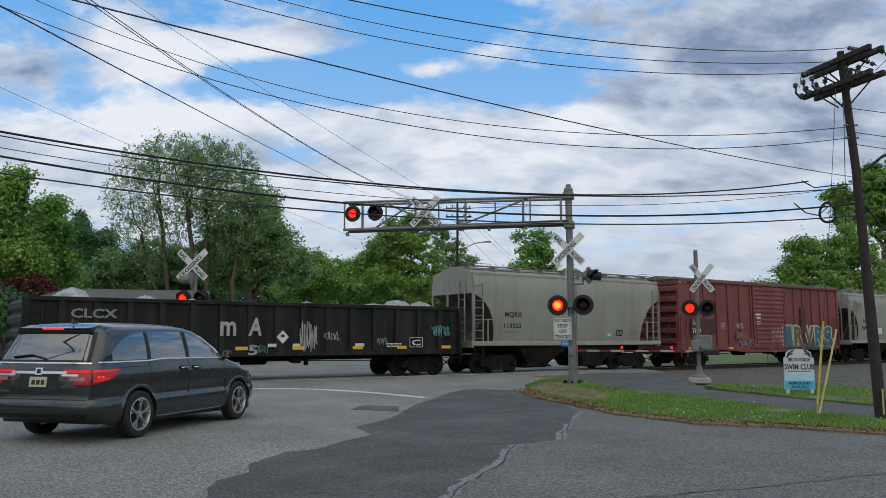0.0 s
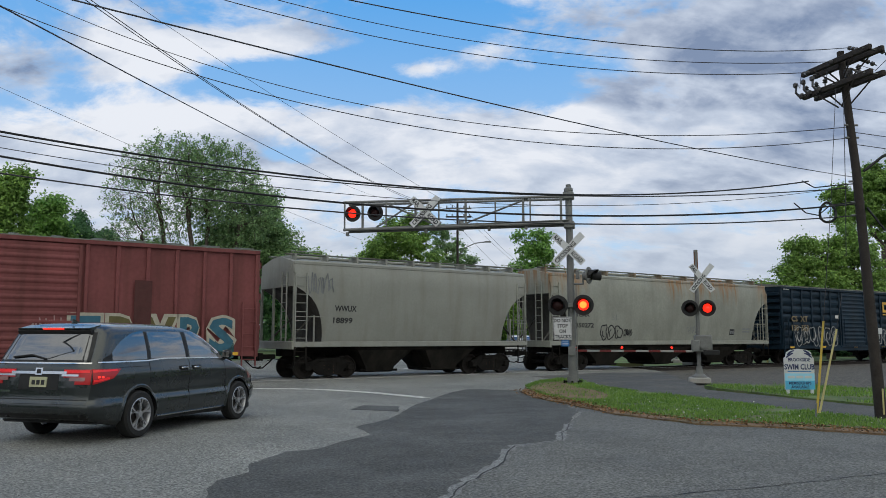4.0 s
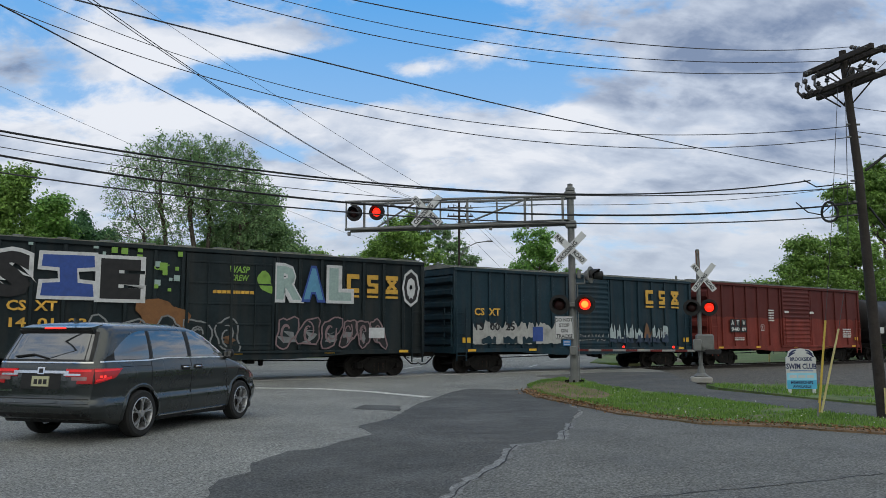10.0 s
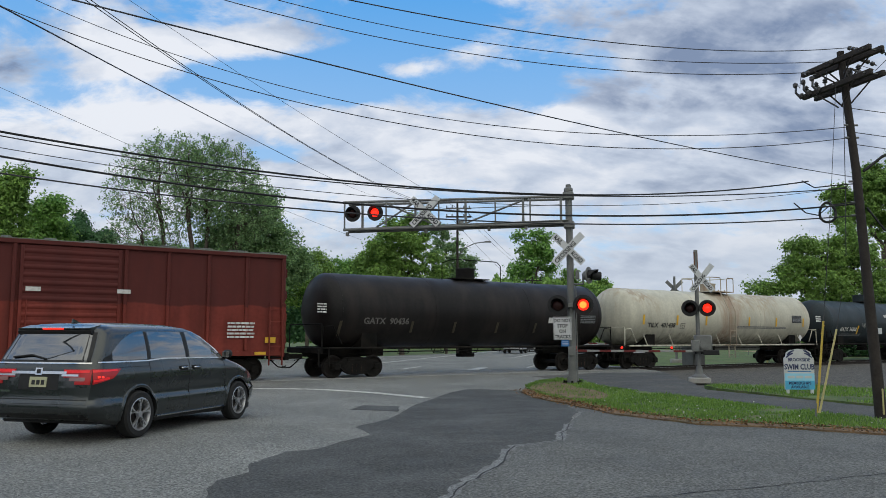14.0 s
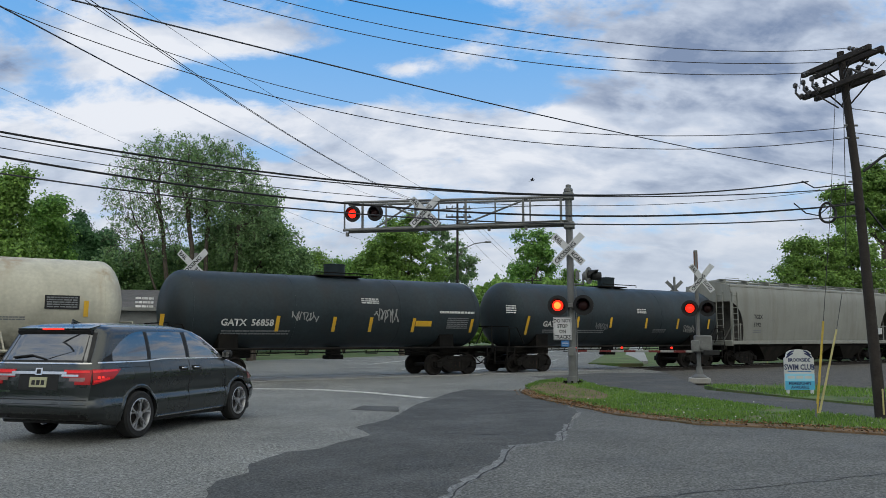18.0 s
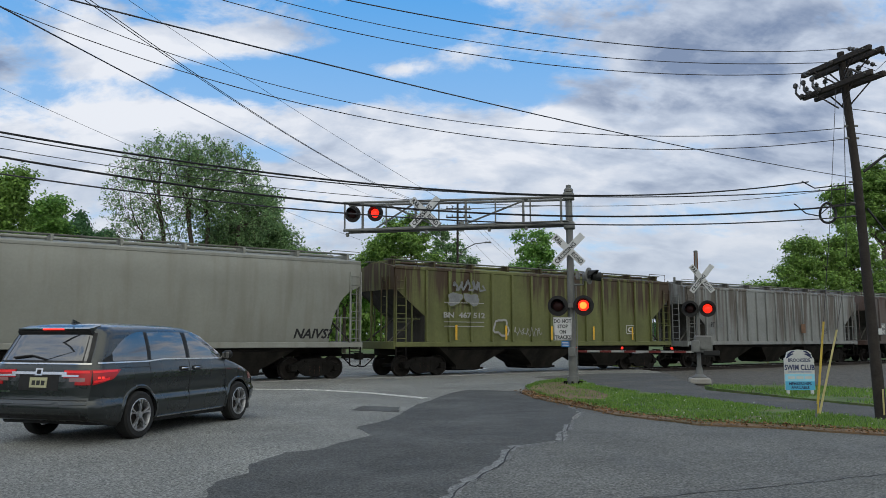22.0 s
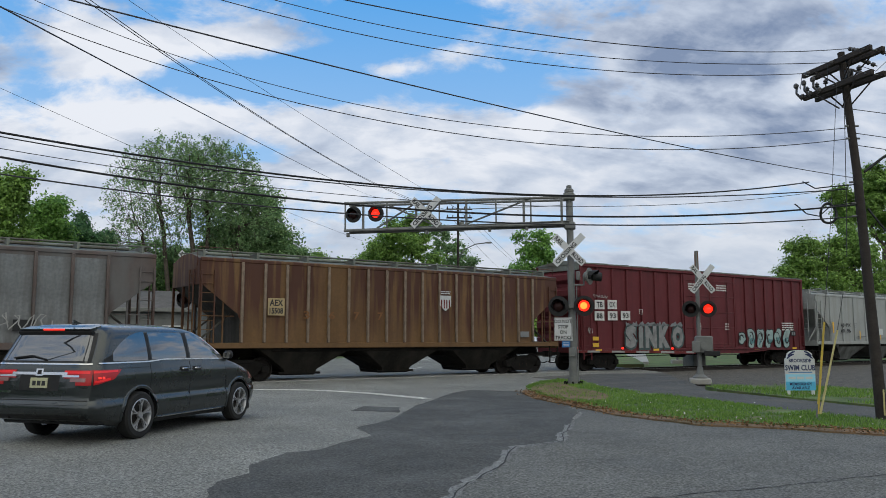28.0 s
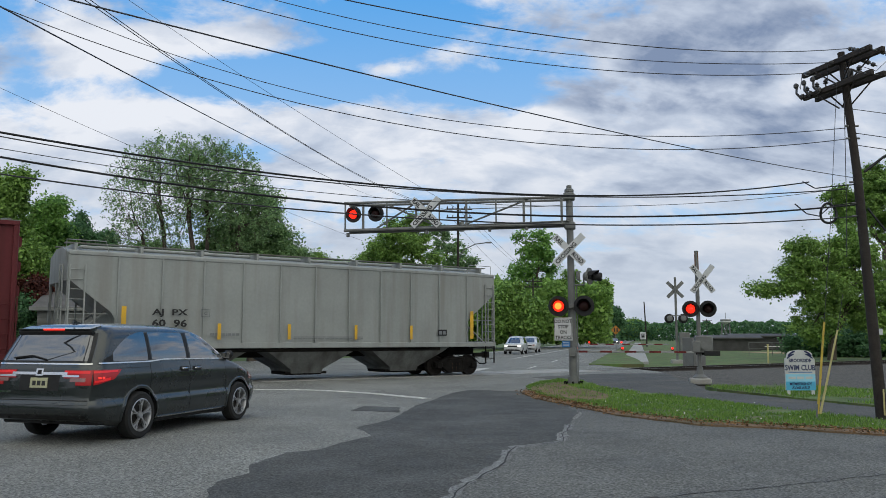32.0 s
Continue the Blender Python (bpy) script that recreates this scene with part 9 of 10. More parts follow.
for a in (-7.3, 7.0):
    plate(car_130, a, a + 0.42, 1.30, 1.52, YELLOW_PAINT, "placard")
cots(car_130, 5.2, 5.7, 1.55, 1.9)
# brown red boxcar
for a, b, c, d, t in ((-5.96, -5.52, 2.16, 2.53, "A"), (-5.48, -5.05, 2.16, 2.53, "T"), (-4.93, -4.50, 2.16, 2.53, "W"), (-5.96, -5.05, 1.82, 2.14, "940"), (-5.0, -4.45, 1.82, 2.14, "09")):
    plate(car_atw, a, b, c, d, G_BLACK, "letter_panel")
    mark(car_atw, t, a + 0.09, b - 0.09, c + 0.05, d - 0.05, lift=0.005)
boxed(car_atw, -3.11, -2.80, 1.91, 2.25, WHITE_INK)
bars(car_atw, -2.35, -1.80, 2.43, 3.15, 5, WHITE_INK, 39)
bars(car_atw, -5.6, -4.7, 1.35, 1.55, 2, WHITE_INK, 40)
for a in (-0.75, 1.9):
    plate(car_atw, a, a + 0.42, 2.95, 3.08, WHITE_INK, "marking", 0.03)
bars(car_atw, 5.6, 6.6, 1.5, 2.1, 5, WHITE_INK, 41)
plate(car_atw, 7.0, 7.4, 1.35, 1.55, YELLOW_PAINT, "placard")
mark(car_atw, "ATW", -7.55, -7.15, 4.36, 4.46)
# black tank
mark(car_ta, "GATX  90436", -5.15, -3.06, 2.05, 2.33, paint("soot_dimmed_letters", (0.16, 0.15, 0.14), 0.2))
for x in (-6.15, -2.88, -0.75, 1.55, 3.75, 5.95):
    plate(car_ta, x - 0.06, x + 0.06, 1.72 if x > -6 else 1.55, 2.22, paint("soot_dimmed_marker", (0.075, 0.062, 0.04), 0.3), "reflector")
bars(car_ta, 6.5, 7.3, 2.75, 3.05, 2, WHITE_INK, 42)
bars(car_ta, 6.5, 7.5, 2.2, 2.6, 5, G_GREY, 43)
plate(car_ta, 4.5, 5.2, 2.2, 2.45, WHITE_INK)
bars(car_ta, -7.2, -6.8, 2.45, 2.85, 4, WHITE_INK, 44)
# cream tank
mark(car_tb, "TILX  401438", -5.75, -3.61, 2.05, 2.31, BLACK_INK)
plate(car_tb, 7.0, 8.0, 2.42, 2.85, G_BLACK, "test_plate")
bars(car_tb, 7.05, 7.95, 2.46, 2.82, 5, G_GREY, 45)
for x in (-6.1, -3.5, -1.1, 2.76, 5.4, 8.2):
    plate(car_tb, x - 0.07, x + 0.07, 2.20, 2.70, YELLOW_PAINT, "reflector")
boxed(car_tb, -3.2, -2.85, 2.0, 2.3, BLACK_INK)
bars(car_tb, 1.7, 6.5, 2.05, 2.2, 2, G_GREY, 46)
part("placard", Geo().box((7.75, -1.50, 1.55), (0.28, 0.006, 0.28), 0, Matrix.Rotation(radians(45), 3, "Y")), WHITE_INK, car_tb, "white diamond placard", smooth=0)
# charcoal tanks
mark(car_tc2, "GATX  56858", -4.06, -2.09, 1.95, 2.22)
bars(car_tc2, -4.0, -1.4, 1.62, 1.85, 2, G_GREY, 48)
scribble(car_tc2, 2.13, 3.2, 2.12, 2.75, 6, G_CHALK, 49, 0.05)
scribble(car_tc2, -1.4, -0.4, 2.1, 2.55, 6, G_CHALK, 50, 0.04)
bars(car_tc2, 5.2, 7.0, 2.52, 2.68, 1, WHITE_INK, 51)
bars(car_tc2, 5.6, 6.7, 1.9, 2.4, 6, G_GREY, 52)
bars(car_tc2, 1.5, 2.3, 2.85, 3.1, 3, WHITE_INK, 53)
for x in (-6.1, -1.95, 0.35, 1.95, 3.95, 6.9):
    plate(car_tc2, x - 0.07, x + 0.07, 1.75, 2.35, YELLOW_PAINT, "reflector")
plate(car_tc2, 4.05, 4.83, 2.0, 2.23, YELLOW_PAINT, "placard")
bars(car_tc2, -7.0, -6.4, 2.5, 2.9, 3, WHITE_INK, 54)
mark(car_td, "GATX  1622", -4.96, -2.94, 2.04, 2.32)
bars(car_td, -4.9, -0.9, 1.75, 1.95, 2, G_GREY, 55)
for x in (-5.9, -2.78, -0.55, 2.0, 4.45, 7.0):
    plate(car_td, x - 0.07, x + 0.07, 1.66 if x < -5 else 2.02, 2.54, YELLOW_PAINT, "reflector")
bars(car_td, 1.3, 2.0, 2.75, 3.0, 3, WHITE_INK, 56)
bars(car_td, 2.6, 3.6, 1.8, 2.0, 3, G_GREY, 57)
scribble(car_td, -1.6, -0.7, 1.9, 2.3, 6, G_GREY, 58, 0.04)
scribble(car_td, 5.0, 5.9, 1.75, 2.25, 7, G_CHALK, 59, 0.04)
bars(car_td, -7.2, -6.6, 2.6, 3.0, 4, WHITE_INK, 60)
# beige hopper
mark(car_tg, "TGSX", -6.66, -5.82, 2.61, 2.87, BLACK_INK)
mark(car_tg, "3192", -6.66, -5.97, 2.17, 2.41, BLACK_INK)
mark(car_tg, "NAIVS?", 6.06, 7.63, 1.52, 1.90, G_BLACK, "graffiti_line", shear=0.25)
boxed(car_tg, -4.9, -4.6, 2.45, 2.72, G_GREY)
bars(car_tg, -6.7, -5.9, 1.8, 2.02, 2, G_GREY, 61)
# green hopper
mark(car_bn, "BN  467 512", -6.02, -3.85, 2.38, 2.62, G_CHALK)
for z in (2.02, 2.2, 3.0):
    plate(car_bn, -6.0, -3.9, z, z + 0.03, G_CHALK, "marking")
throw_up(car_bn, -5.9, -4.1, 2.85, 3.5, 2, G_GREY, OLIVE, 62, 0.03, 0)
scribble(car_bn, -5.5, -3.9, 3.5, 4.0, 5, G_GREY, 63, 0.10)
throw_up(car_bn, -3.4, -2.5, 1.6, 2.4, 1, None, G_CHALK, 64, 0.09, 0)
scribble(car_bn, -2.2, -0.6, 1.6, 2.1, 7, G_CHALK, 65, 0.03)
boxed(car_bn, 4.95, 5.51, 1.76, 2.18, WHITE_INK)
# dirty white hopper
mark(car_pt, "PT", -6.64, -6.31, 2.15, 2.40, BLACK_INK)
mark(car_pt, "LX", -6.03, -5.54, 2.13, 2.38, G_GREY)
mark(car_pt, "15", -6.64, -6.33, 1.76, 2.02, G_GREY)
mark(car_pt, "3", -5.05, -4.85, 1.76, 2.02, G_GREY)
boxed(car_pt, 4.38, 4.77, 1.84, 2.18, G_BLACK)
plate(car_pt, 2.0, 2.45, 1.85, 2.4, G_BROWN, "primer_patch")
DIM_SILVER, SOOTY_TEAL = paint("dim_silver_spray_paint", (0.27, 0.27, 0.27), 0.3), paint("sooty_teal_spray_paint", (0.055, 0.085, 0.085), 0.25)
# brown hopper: bays whose coat has weathered to bare grey or to red rust
WEATHERED_GREY = material("weathered_grey_side_sheet", (0.170, 0.182, 0.190), 0.7, vary=0.35, scale=0.7, grain=10, bump=0.05, dirt=(0.085, 0.075, 0.070), dirt_amount=0.30, streak=3.0)
RED_RUST = material("red_rust_side_sheet", (0.098, 0.044, 0.030), 0.75, vary=0.35, scale=0.7, grain=12, bump=0.06, dirt=(0.055, 0.034, 0.028), dirt_amount=0.35, streak=2.5)
OCHRE_RUST = material("ochre_rust_side_sheet", (0.118, 0.066, 0.032), 0.75, vary=0.35, scale=0.7, grain=12, bump=0.06, dirt=(0.060, 0.036, 0.026), dirt_amount=0.35, streak=2.5)
for k, coat in ((1, RED_RUST), (3, RED_RUST), (6, RED_RUST), (7, RED_RUST), (8, WEATHERED_GREY), (9, OCHRE_RUST), (10, WEATHERED_GREY), (11, WEATHERED_GREY), (12, WEATHERED_GREY)):
    part("side_panel", Geo().box((0, 0, 0), (0.945, 0.006, 2.66), 0), coat, car_mo, at=pose(-6.85 + 1.0538 * (k + 0.5), -1.544, 2.74), smooth=0)
for a, b, c, d, t in ((-6.78, -6.22, 2.15, 2.55, "MO"), (-6.09, -5.55, 2.15, 2.55, "CX"), (-6.75, -6.25, 1.77, 2.14, "97"), (-6.05, -5.56, 1.77, 2.14, "30"), (-5.30, -4.90, 1.77, 2.14, "11")):
    plate(car_mo, a, b, c, d, G_GREY, "letter_panel")
    mark(car_mo, t, a + 0.05, b - 0.05, c + 0.06, d - 0.06, WHITE_INK, lift=0.005)
scribble(car_mo, 2.4, 5.2, 1.7, 2.35, 9, G_CHALK, 66, 0.04)
plate(car_mo, 4.2, 4.8, 1.75, 2.1, G_BLACK, "marking")
# ochre hopper
plate(car_ae, -5.84, -5.20, 2.36, 2.98, paint("cream_letter_panel", (0.42, 0.32, 0.17), 0.2), "letter_panel")
mark(car_ae, "AEX", -5.78, -5.26, 2.70, 2.93, BLACK_INK, lift=0.005)
mark(car_ae, "15508", -5.78, -5.26, 2.42, 2.63, BLACK_INK, lift=0.005)
sh_ = [(-0.28, 0.30), (0.28, 0.30), (0.28, -0.12), (0.0, -0.34), (-0.28, -0.12)]
yy_ = flank(car_ae, 3.0)[0]
part("shield_mark", Geo().prism(sh_, yy_ - 0.004, yy_, "y"), G_WHITE, car_ae, "faded plain shield mark", at=pose(1.95, 0, 3.0), smooth=0)
for k in range(4):
    part("shield_stripe", Geo().box((1.75 + 0.13 * k, yy_ - 0.006, 2.95), (0.06, 0.003, 0.36), 0), RED_PAINT, car_ae, smooth=0)
bars(car_ae, 1.7, 2.2, 3.35, 3.5, 2, G_WHITE, 67)
for k, t in enumerate("3677"):
    mark(car_ae, t, -4.45 + k * 1.05, -4.2 + k * 1.05, 2.25, 2.55, G_RUST)
plate(car_ae, 6.0, 6.5, 1.6, 1.85, G_GREY, "marking")
# tall boxcar
for a, b, c, d, t in ((-8.43, -7.77, 2.94, 3.38, "TB"), (-7.55, -6.91, 2.96, 3.40, "OX"), (-8.45, -7.79, 2.40, 2.84, "88"), (-7.55, -6.88, 2.42, 2.86, "93"), (-6.64, -5.97, 2.44, 2.88, "93")):
    plate(car_tb2, a, b, c, d, WHITE_INK, "letter_panel")
    mark(car_tb2, t, a + 0.12, b - 0.12, c + 0.09, d - 0.09, BLACK_INK, lift=0.005)
boxed(car_tb2, -5.3, -5.05, 2.75, 3.0, WHITE_INK)
for text_, a, b in (("S", -6.45, -5.45), ("i", -5.42, -5.02), ("N", -5.0, -3.95), ("K", -3.98, -2.95), ("O", -2.95, -1.85)):
    piece(car_tb2, text_, a, b, 0.98, 2.28, DIM_SILVER, SOOTY_TEAL, 0.004, 0.17, 0.08)
overspray(car_tb2, -6.3, -2.0, 2.15, 2.42, G_GREY, 97, 0.12, 0.001)
throw_up(car_tb2, 3.55, 7.85, 0.95, 2.2, 5, G_SILVER, G_BLACK, 69, 0.06, 3, G_TEAL)
throw_up(car_tb2, 2.75, 3.5, 1.2, 1.95, 1, G_SILVER, G_BLACK, 70, 0.06, 2)
bars(car_tb2, -1.45, -0.63, 4.1, 4.48, 3, WHITE_INK, 71)
bars(car_tb2, 0.92, 1.85, 4.1, 4.48, 3, WHITE_INK, 72)
for a, z in ((-0.8, 2.0), (1.6, 2.0)):
    bars(car_tb2, a, a + 0.35, z, z + 0.4, 3, WHITE_INK, 73)
scribble(car_tb2, -8.5, -7.6, 3.45, 3.65, 5, G_CHALK, 74, 0.03)
scribble(car_tb2, -8.9, -8.6, 1.7, 2.1, 4, G_CHALK, 75, 0.03)
for z in (1.15, 1.45):
    plate(car_tb2, -8.6, -8.2, z, z + 0.18, YELLOW_PAINT, "placard")
cots(car_tb2, 7.95, 8.4, 1.7, 2.0)
bars(car_tb2, 7.0, 8.2, 2.0, 2.5, 4, WHITE_INK, 76)
# last hopper
mark(car_aj, "AJ  PX", -5.94, -4.76, 2.24, 2.51, BLACK_INK)
mark(car_aj, "60  96", -5.93, -4.78, 1.91, 2.17, BLACK_INK)
boxed(car_aj, -4.31, -4.00, 2.26, 2.53, G_GREY)
for x0, x1, z0, z1 in ((-6.90, -6.75, 1.9, 2.57), (7.16, 7.33, 1.53, 2.68)):
    plate(car_aj, x0, x1, z0, z1, YELLOW_PAINT, "reflector", 0.002)
for x in (-3.66, -1.06, 1.69, 4.21):
    plate(car_aj, x - 0.06, x + 0.06, 1.50, 2.05, YELLOW_PAINT, "reflector", 0.002)
cots(car_aj, 5.5, 5.95, 1.65, 1.9)
bars(car_aj, -4.0, -2.9, 1.6, 1.75, 1, G_GREY, 77)
bars(car_aj, -0.9, 2.0, 1.5, 1.62, 2, G_GREY, 78)
for c in [q for q, _ in CARS]:
    for key in ("flank", "eave"):
        if key in c:
            del c[key]


# ---- trees ----
def leaf_mesh(name, pts, size, rng, mat, flat=0.0, facing=None):
    """Small leaf cards at the points. facing: the way that each tends to face; without it each turns its own way."""
    n = len(pts)
    if facing is None:
        a = rng.normal(size=(n, 3))
        a[:, 2] *= 1 - flat
    else:
        f = facing + rng.normal(size=(n, 3)) * 0.55
        a = np.cross(f, rng.normal(size=(n, 3)))
    a /= np.linalg.norm(a, axis=1, keepdims=True)
    b = np.cross(a, rng.normal(size=(n, 3))) if facing is None else np.cross(f, a)
    b /= np.linalg.norm(b, axis=1, keepdims=True)
    s = size * rng.uniform(0.55, 1.35, (n, 1))
    v = np.stack([pts - a * s * 0.5, pts + b * s * 0.34, pts + a * s * 0.5, pts - b * s * 0.34], axis=1).reshape(-1, 3)
    me = bpy.data.meshes.new(name)
    me.vertices.add(n * 4)
    me.vertices.foreach_set("co", v.astype(np.float32).ravel())
    me.loops.add(n * 4)
    me.loops.foreach_set("vertex_index", np.arange(n * 4, dtype=np.int32))
    me.polygons.add(n)
    me.polygons.foreach_set("loop_start", np.arange(0, n * 4, 4, dtype=np.int32))
    me.materials.append(mat)
    me.update(calc_edges=True)
    me.validate()
    return me


def branches(thick, thin, p, goals, r, rng, depth=0, least=0.010, lift=0.05, fan=0):
    """Limbs from p that divide again and again until each goal has its own twig. Returns the last stretch of each twig."""
    goals = np.asarray(goals)
    if len(goals) == 1 or depth > 13:
        out = []
        for e in goals:
            m = (p + e) / 2 + rng.normal(size=3) * 0.05 * np.linalg.norm(e - p)
            thin.tube([tuple(p), tuple(m), tuple(e)], max(least, r * 0.8), 3, least * 0.6)
            out.append((m, e))
        return out
    if fan:
        # a knotted head: several limbs spring from one place
        way = goals - p
        way = way / (np.linalg.norm(way, axis=1, keepdims=True) + 1e-6)
        seeds = [int(np.argmin(way @ way.mean(0)))]
        while len(seeds) < min(fan, len(goals)):
            seeds.append(int(np.argmin((way @ way[seeds].T).max(1))))
        own = np.argmax(way @ way[seeds].T, axis=1)
        out = []
        for k in range(len(seeds)):
            g_ = goals[own == k]
            e = p + (g_.mean(0) - p) * 0.32
            m = (p + e) / 2 + rng.normal(size=3) * 0.10 * np.linalg.norm(e - p)
            q = max(least, r * (len(g_) / len(goals)) ** 0.5)
            thick.tube([tuple(p), tuple(m), tuple(e)], q * 1.25, 6, q)
            out += branches(thick, thin, e, g_, q, rng, 1, least, lift)
        return out
    way = goals - p
    way = way / (np.linalg.norm(way, axis=1, keepdims=True) + 1e-6)
    a = way[int(np.argmin(way @ way.mean(0)))]
    c = way[int(np.argmin(way @ a))]
    side = (way @ a) > (way @ c)
    if side.all() or not side.any():
        side = np.arange(len(goals)) % 2 == 0
    out = []
    for pick in (side, ~side):
        g_ = goals[pick]
        mid = g_.mean(0)
        k = 0.30 if len(g_) > 3 else 0.45
        e = p + (mid - p) * k * rng.uniform(0.8, 1.2)
        span = np.linalg.norm(e - p)
        e = e + rng.normal(size=3) * 0.09 * span + np.array([0, 0, lift * span])
        m = (p + e) / 2 + rng.normal(size=3) * 0.08 * span
        q = max(least, r * math.sqrt(len(g_) / len(goals)) * 0.97)
        (thick if q > 0.035 else thin).tube([tuple(p), tuple(m), tuple(e)], min(r, q * 1.1), 6 if q > 0.035 else 3, q)
        out += branches(thick, thin, e, g_, q, rng, depth + 1, least, lift)
    return out


def clump_leaves(centres, radii, counts, rng, squash=0.62):
    """Leaves on the outside of each clump, facing out and up, so that its top is lit and its underside dark."""
    pts, face = [], []
    for c, r, k in zip(centres, radii, counts):
        if not k:
            continue
        d = rng.normal(size=(k, 3))
        d /= np.linalg.norm(d, axis=1, keepdims=True)
        q = d * (rng.uniform(0.15, 1.0, (k, 1)) ** 0.45) * r
        q[:, 2] *= squash
        q *= 1 + 0.35 * np.sin(d[:, :1] * 5 + d[:, 1:2] * 7 + c[0] * 3)
        pts.append(c + q)
        face.append(d * 0.75 + np.array([0, 0, 0.65]))
    return np.concatenate(pts), np.concatenate(face)


def tree(label, x, y, crowns, leaf, leaves, size, seed, trunk=0.22, tips=90, clump=0.55, bark=BARK, category="tree", name="tree", ground=-0.15, hollow=0.22):
    """crowns: ellipsoids (dx, dy, z, rx, ry, rz) that its clumps of leaves fill; one trunk divides into limbs that carry them."""
    rng = np.random.default_rng(seed)
    ob = thing(name, label, category, pose(x, y, ground))
    vol = np.array([(c[3] * c[4] * c[5]) ** 0.75 for c in crowns])
    pick = rng.choice(len(crowns), tips, p=vol / vol.sum())
    d = rng.normal(size=(tips, 3))
    d /= np.linalg.norm(d, axis=1, keepdims=True)
    r = rng.uniform(hollow, 1.0, (tips, 1)) ** 0.7
    c = np.array([crowns[i][:3] for i in pick])
    rad = np.array([crowns[i][3:] for i in pick])
    tip = c + d * r * rad
    tip = tip[tip[:, 2] > 0.25]
    low = min(k[2] - k[5] for k in crowns)
    high = max(k[2] + k[5] for k in crowns)
    thick, thin = Geo(), Geo()
    mid = tip.mean(0)
    fork = np.array([mid[0] * 0.35, mid[1] * 0.35, max(0.6, low * 0.7 + 0.12 * high)])
    thick.tube([(0, 0, 0), tuple(fork * np.array([0.3, 0.3, 0.5])), tuple(fork)], trunk, 8, trunk * 0.8)
    ends = branches(thick, thin, fork, tip, trunk * 0.8, rng)
    centres = np.array([e for m, e in ends])
    radii = 1.35 * clump * rng.uniform(0.5, 1.5, len(centres))
    share = radii ** 2 * rng.uniform(0.6, 1.4, len(centres))
    counts = rng.multinomial(leaves, share / share.sum())
    pts, face = clump_leaves(centres, radii, counts, rng)
    loose = rng.uniform(size=len(pts)) < 0.22
    pts[loose] += rng.normal(size=(int(loose.sum()), 3)) * clump * 0.55
    ok = pts[:, 2] > 0.12
    part("trunk", thick, bark, ob)
    part("twig", thin, bark, ob)
    part("crown", leaf_mesh("crown", pts[ok], size, rng, leaf, facing=face[ok]), None, ob)
    return ob


def seen_at(px, py, depth):
    """A place by its bearing and height in the camera's first view, in thousandths of the view's focal length."""
    u, v = (px - 784) / 1430.2, (441 - py) / 1430.2
    f, w = math.cos(0.1078), math.sin(0.1078)
    k = depth / (f - v * w)
    return Vector((u * k, depth, EYE_Z + (w + v * f) * k))


def crown_at(px, py, rpx, rpy, depth, x, y, deep=0.9):
    p = seen_at(px, py, depth)
    k = depth / 1430.2
    return (p.x - x, p.y - y, p.z, rpx * k, rpx * k * deep, rpy * k)


def planted(label, px, depth, blobs, leaf, leaves, size, seed, **kw):
    """blobs: bearing, height and half sizes of the crown's masses."""
    x = (px - 784) / 1430.2 * depth
    return tree(label, x, depth, [crown_at(a, b, c, d, depth, x, depth) for a, b, c, d in blobs], leaf, leaves, size, seed, **kw)


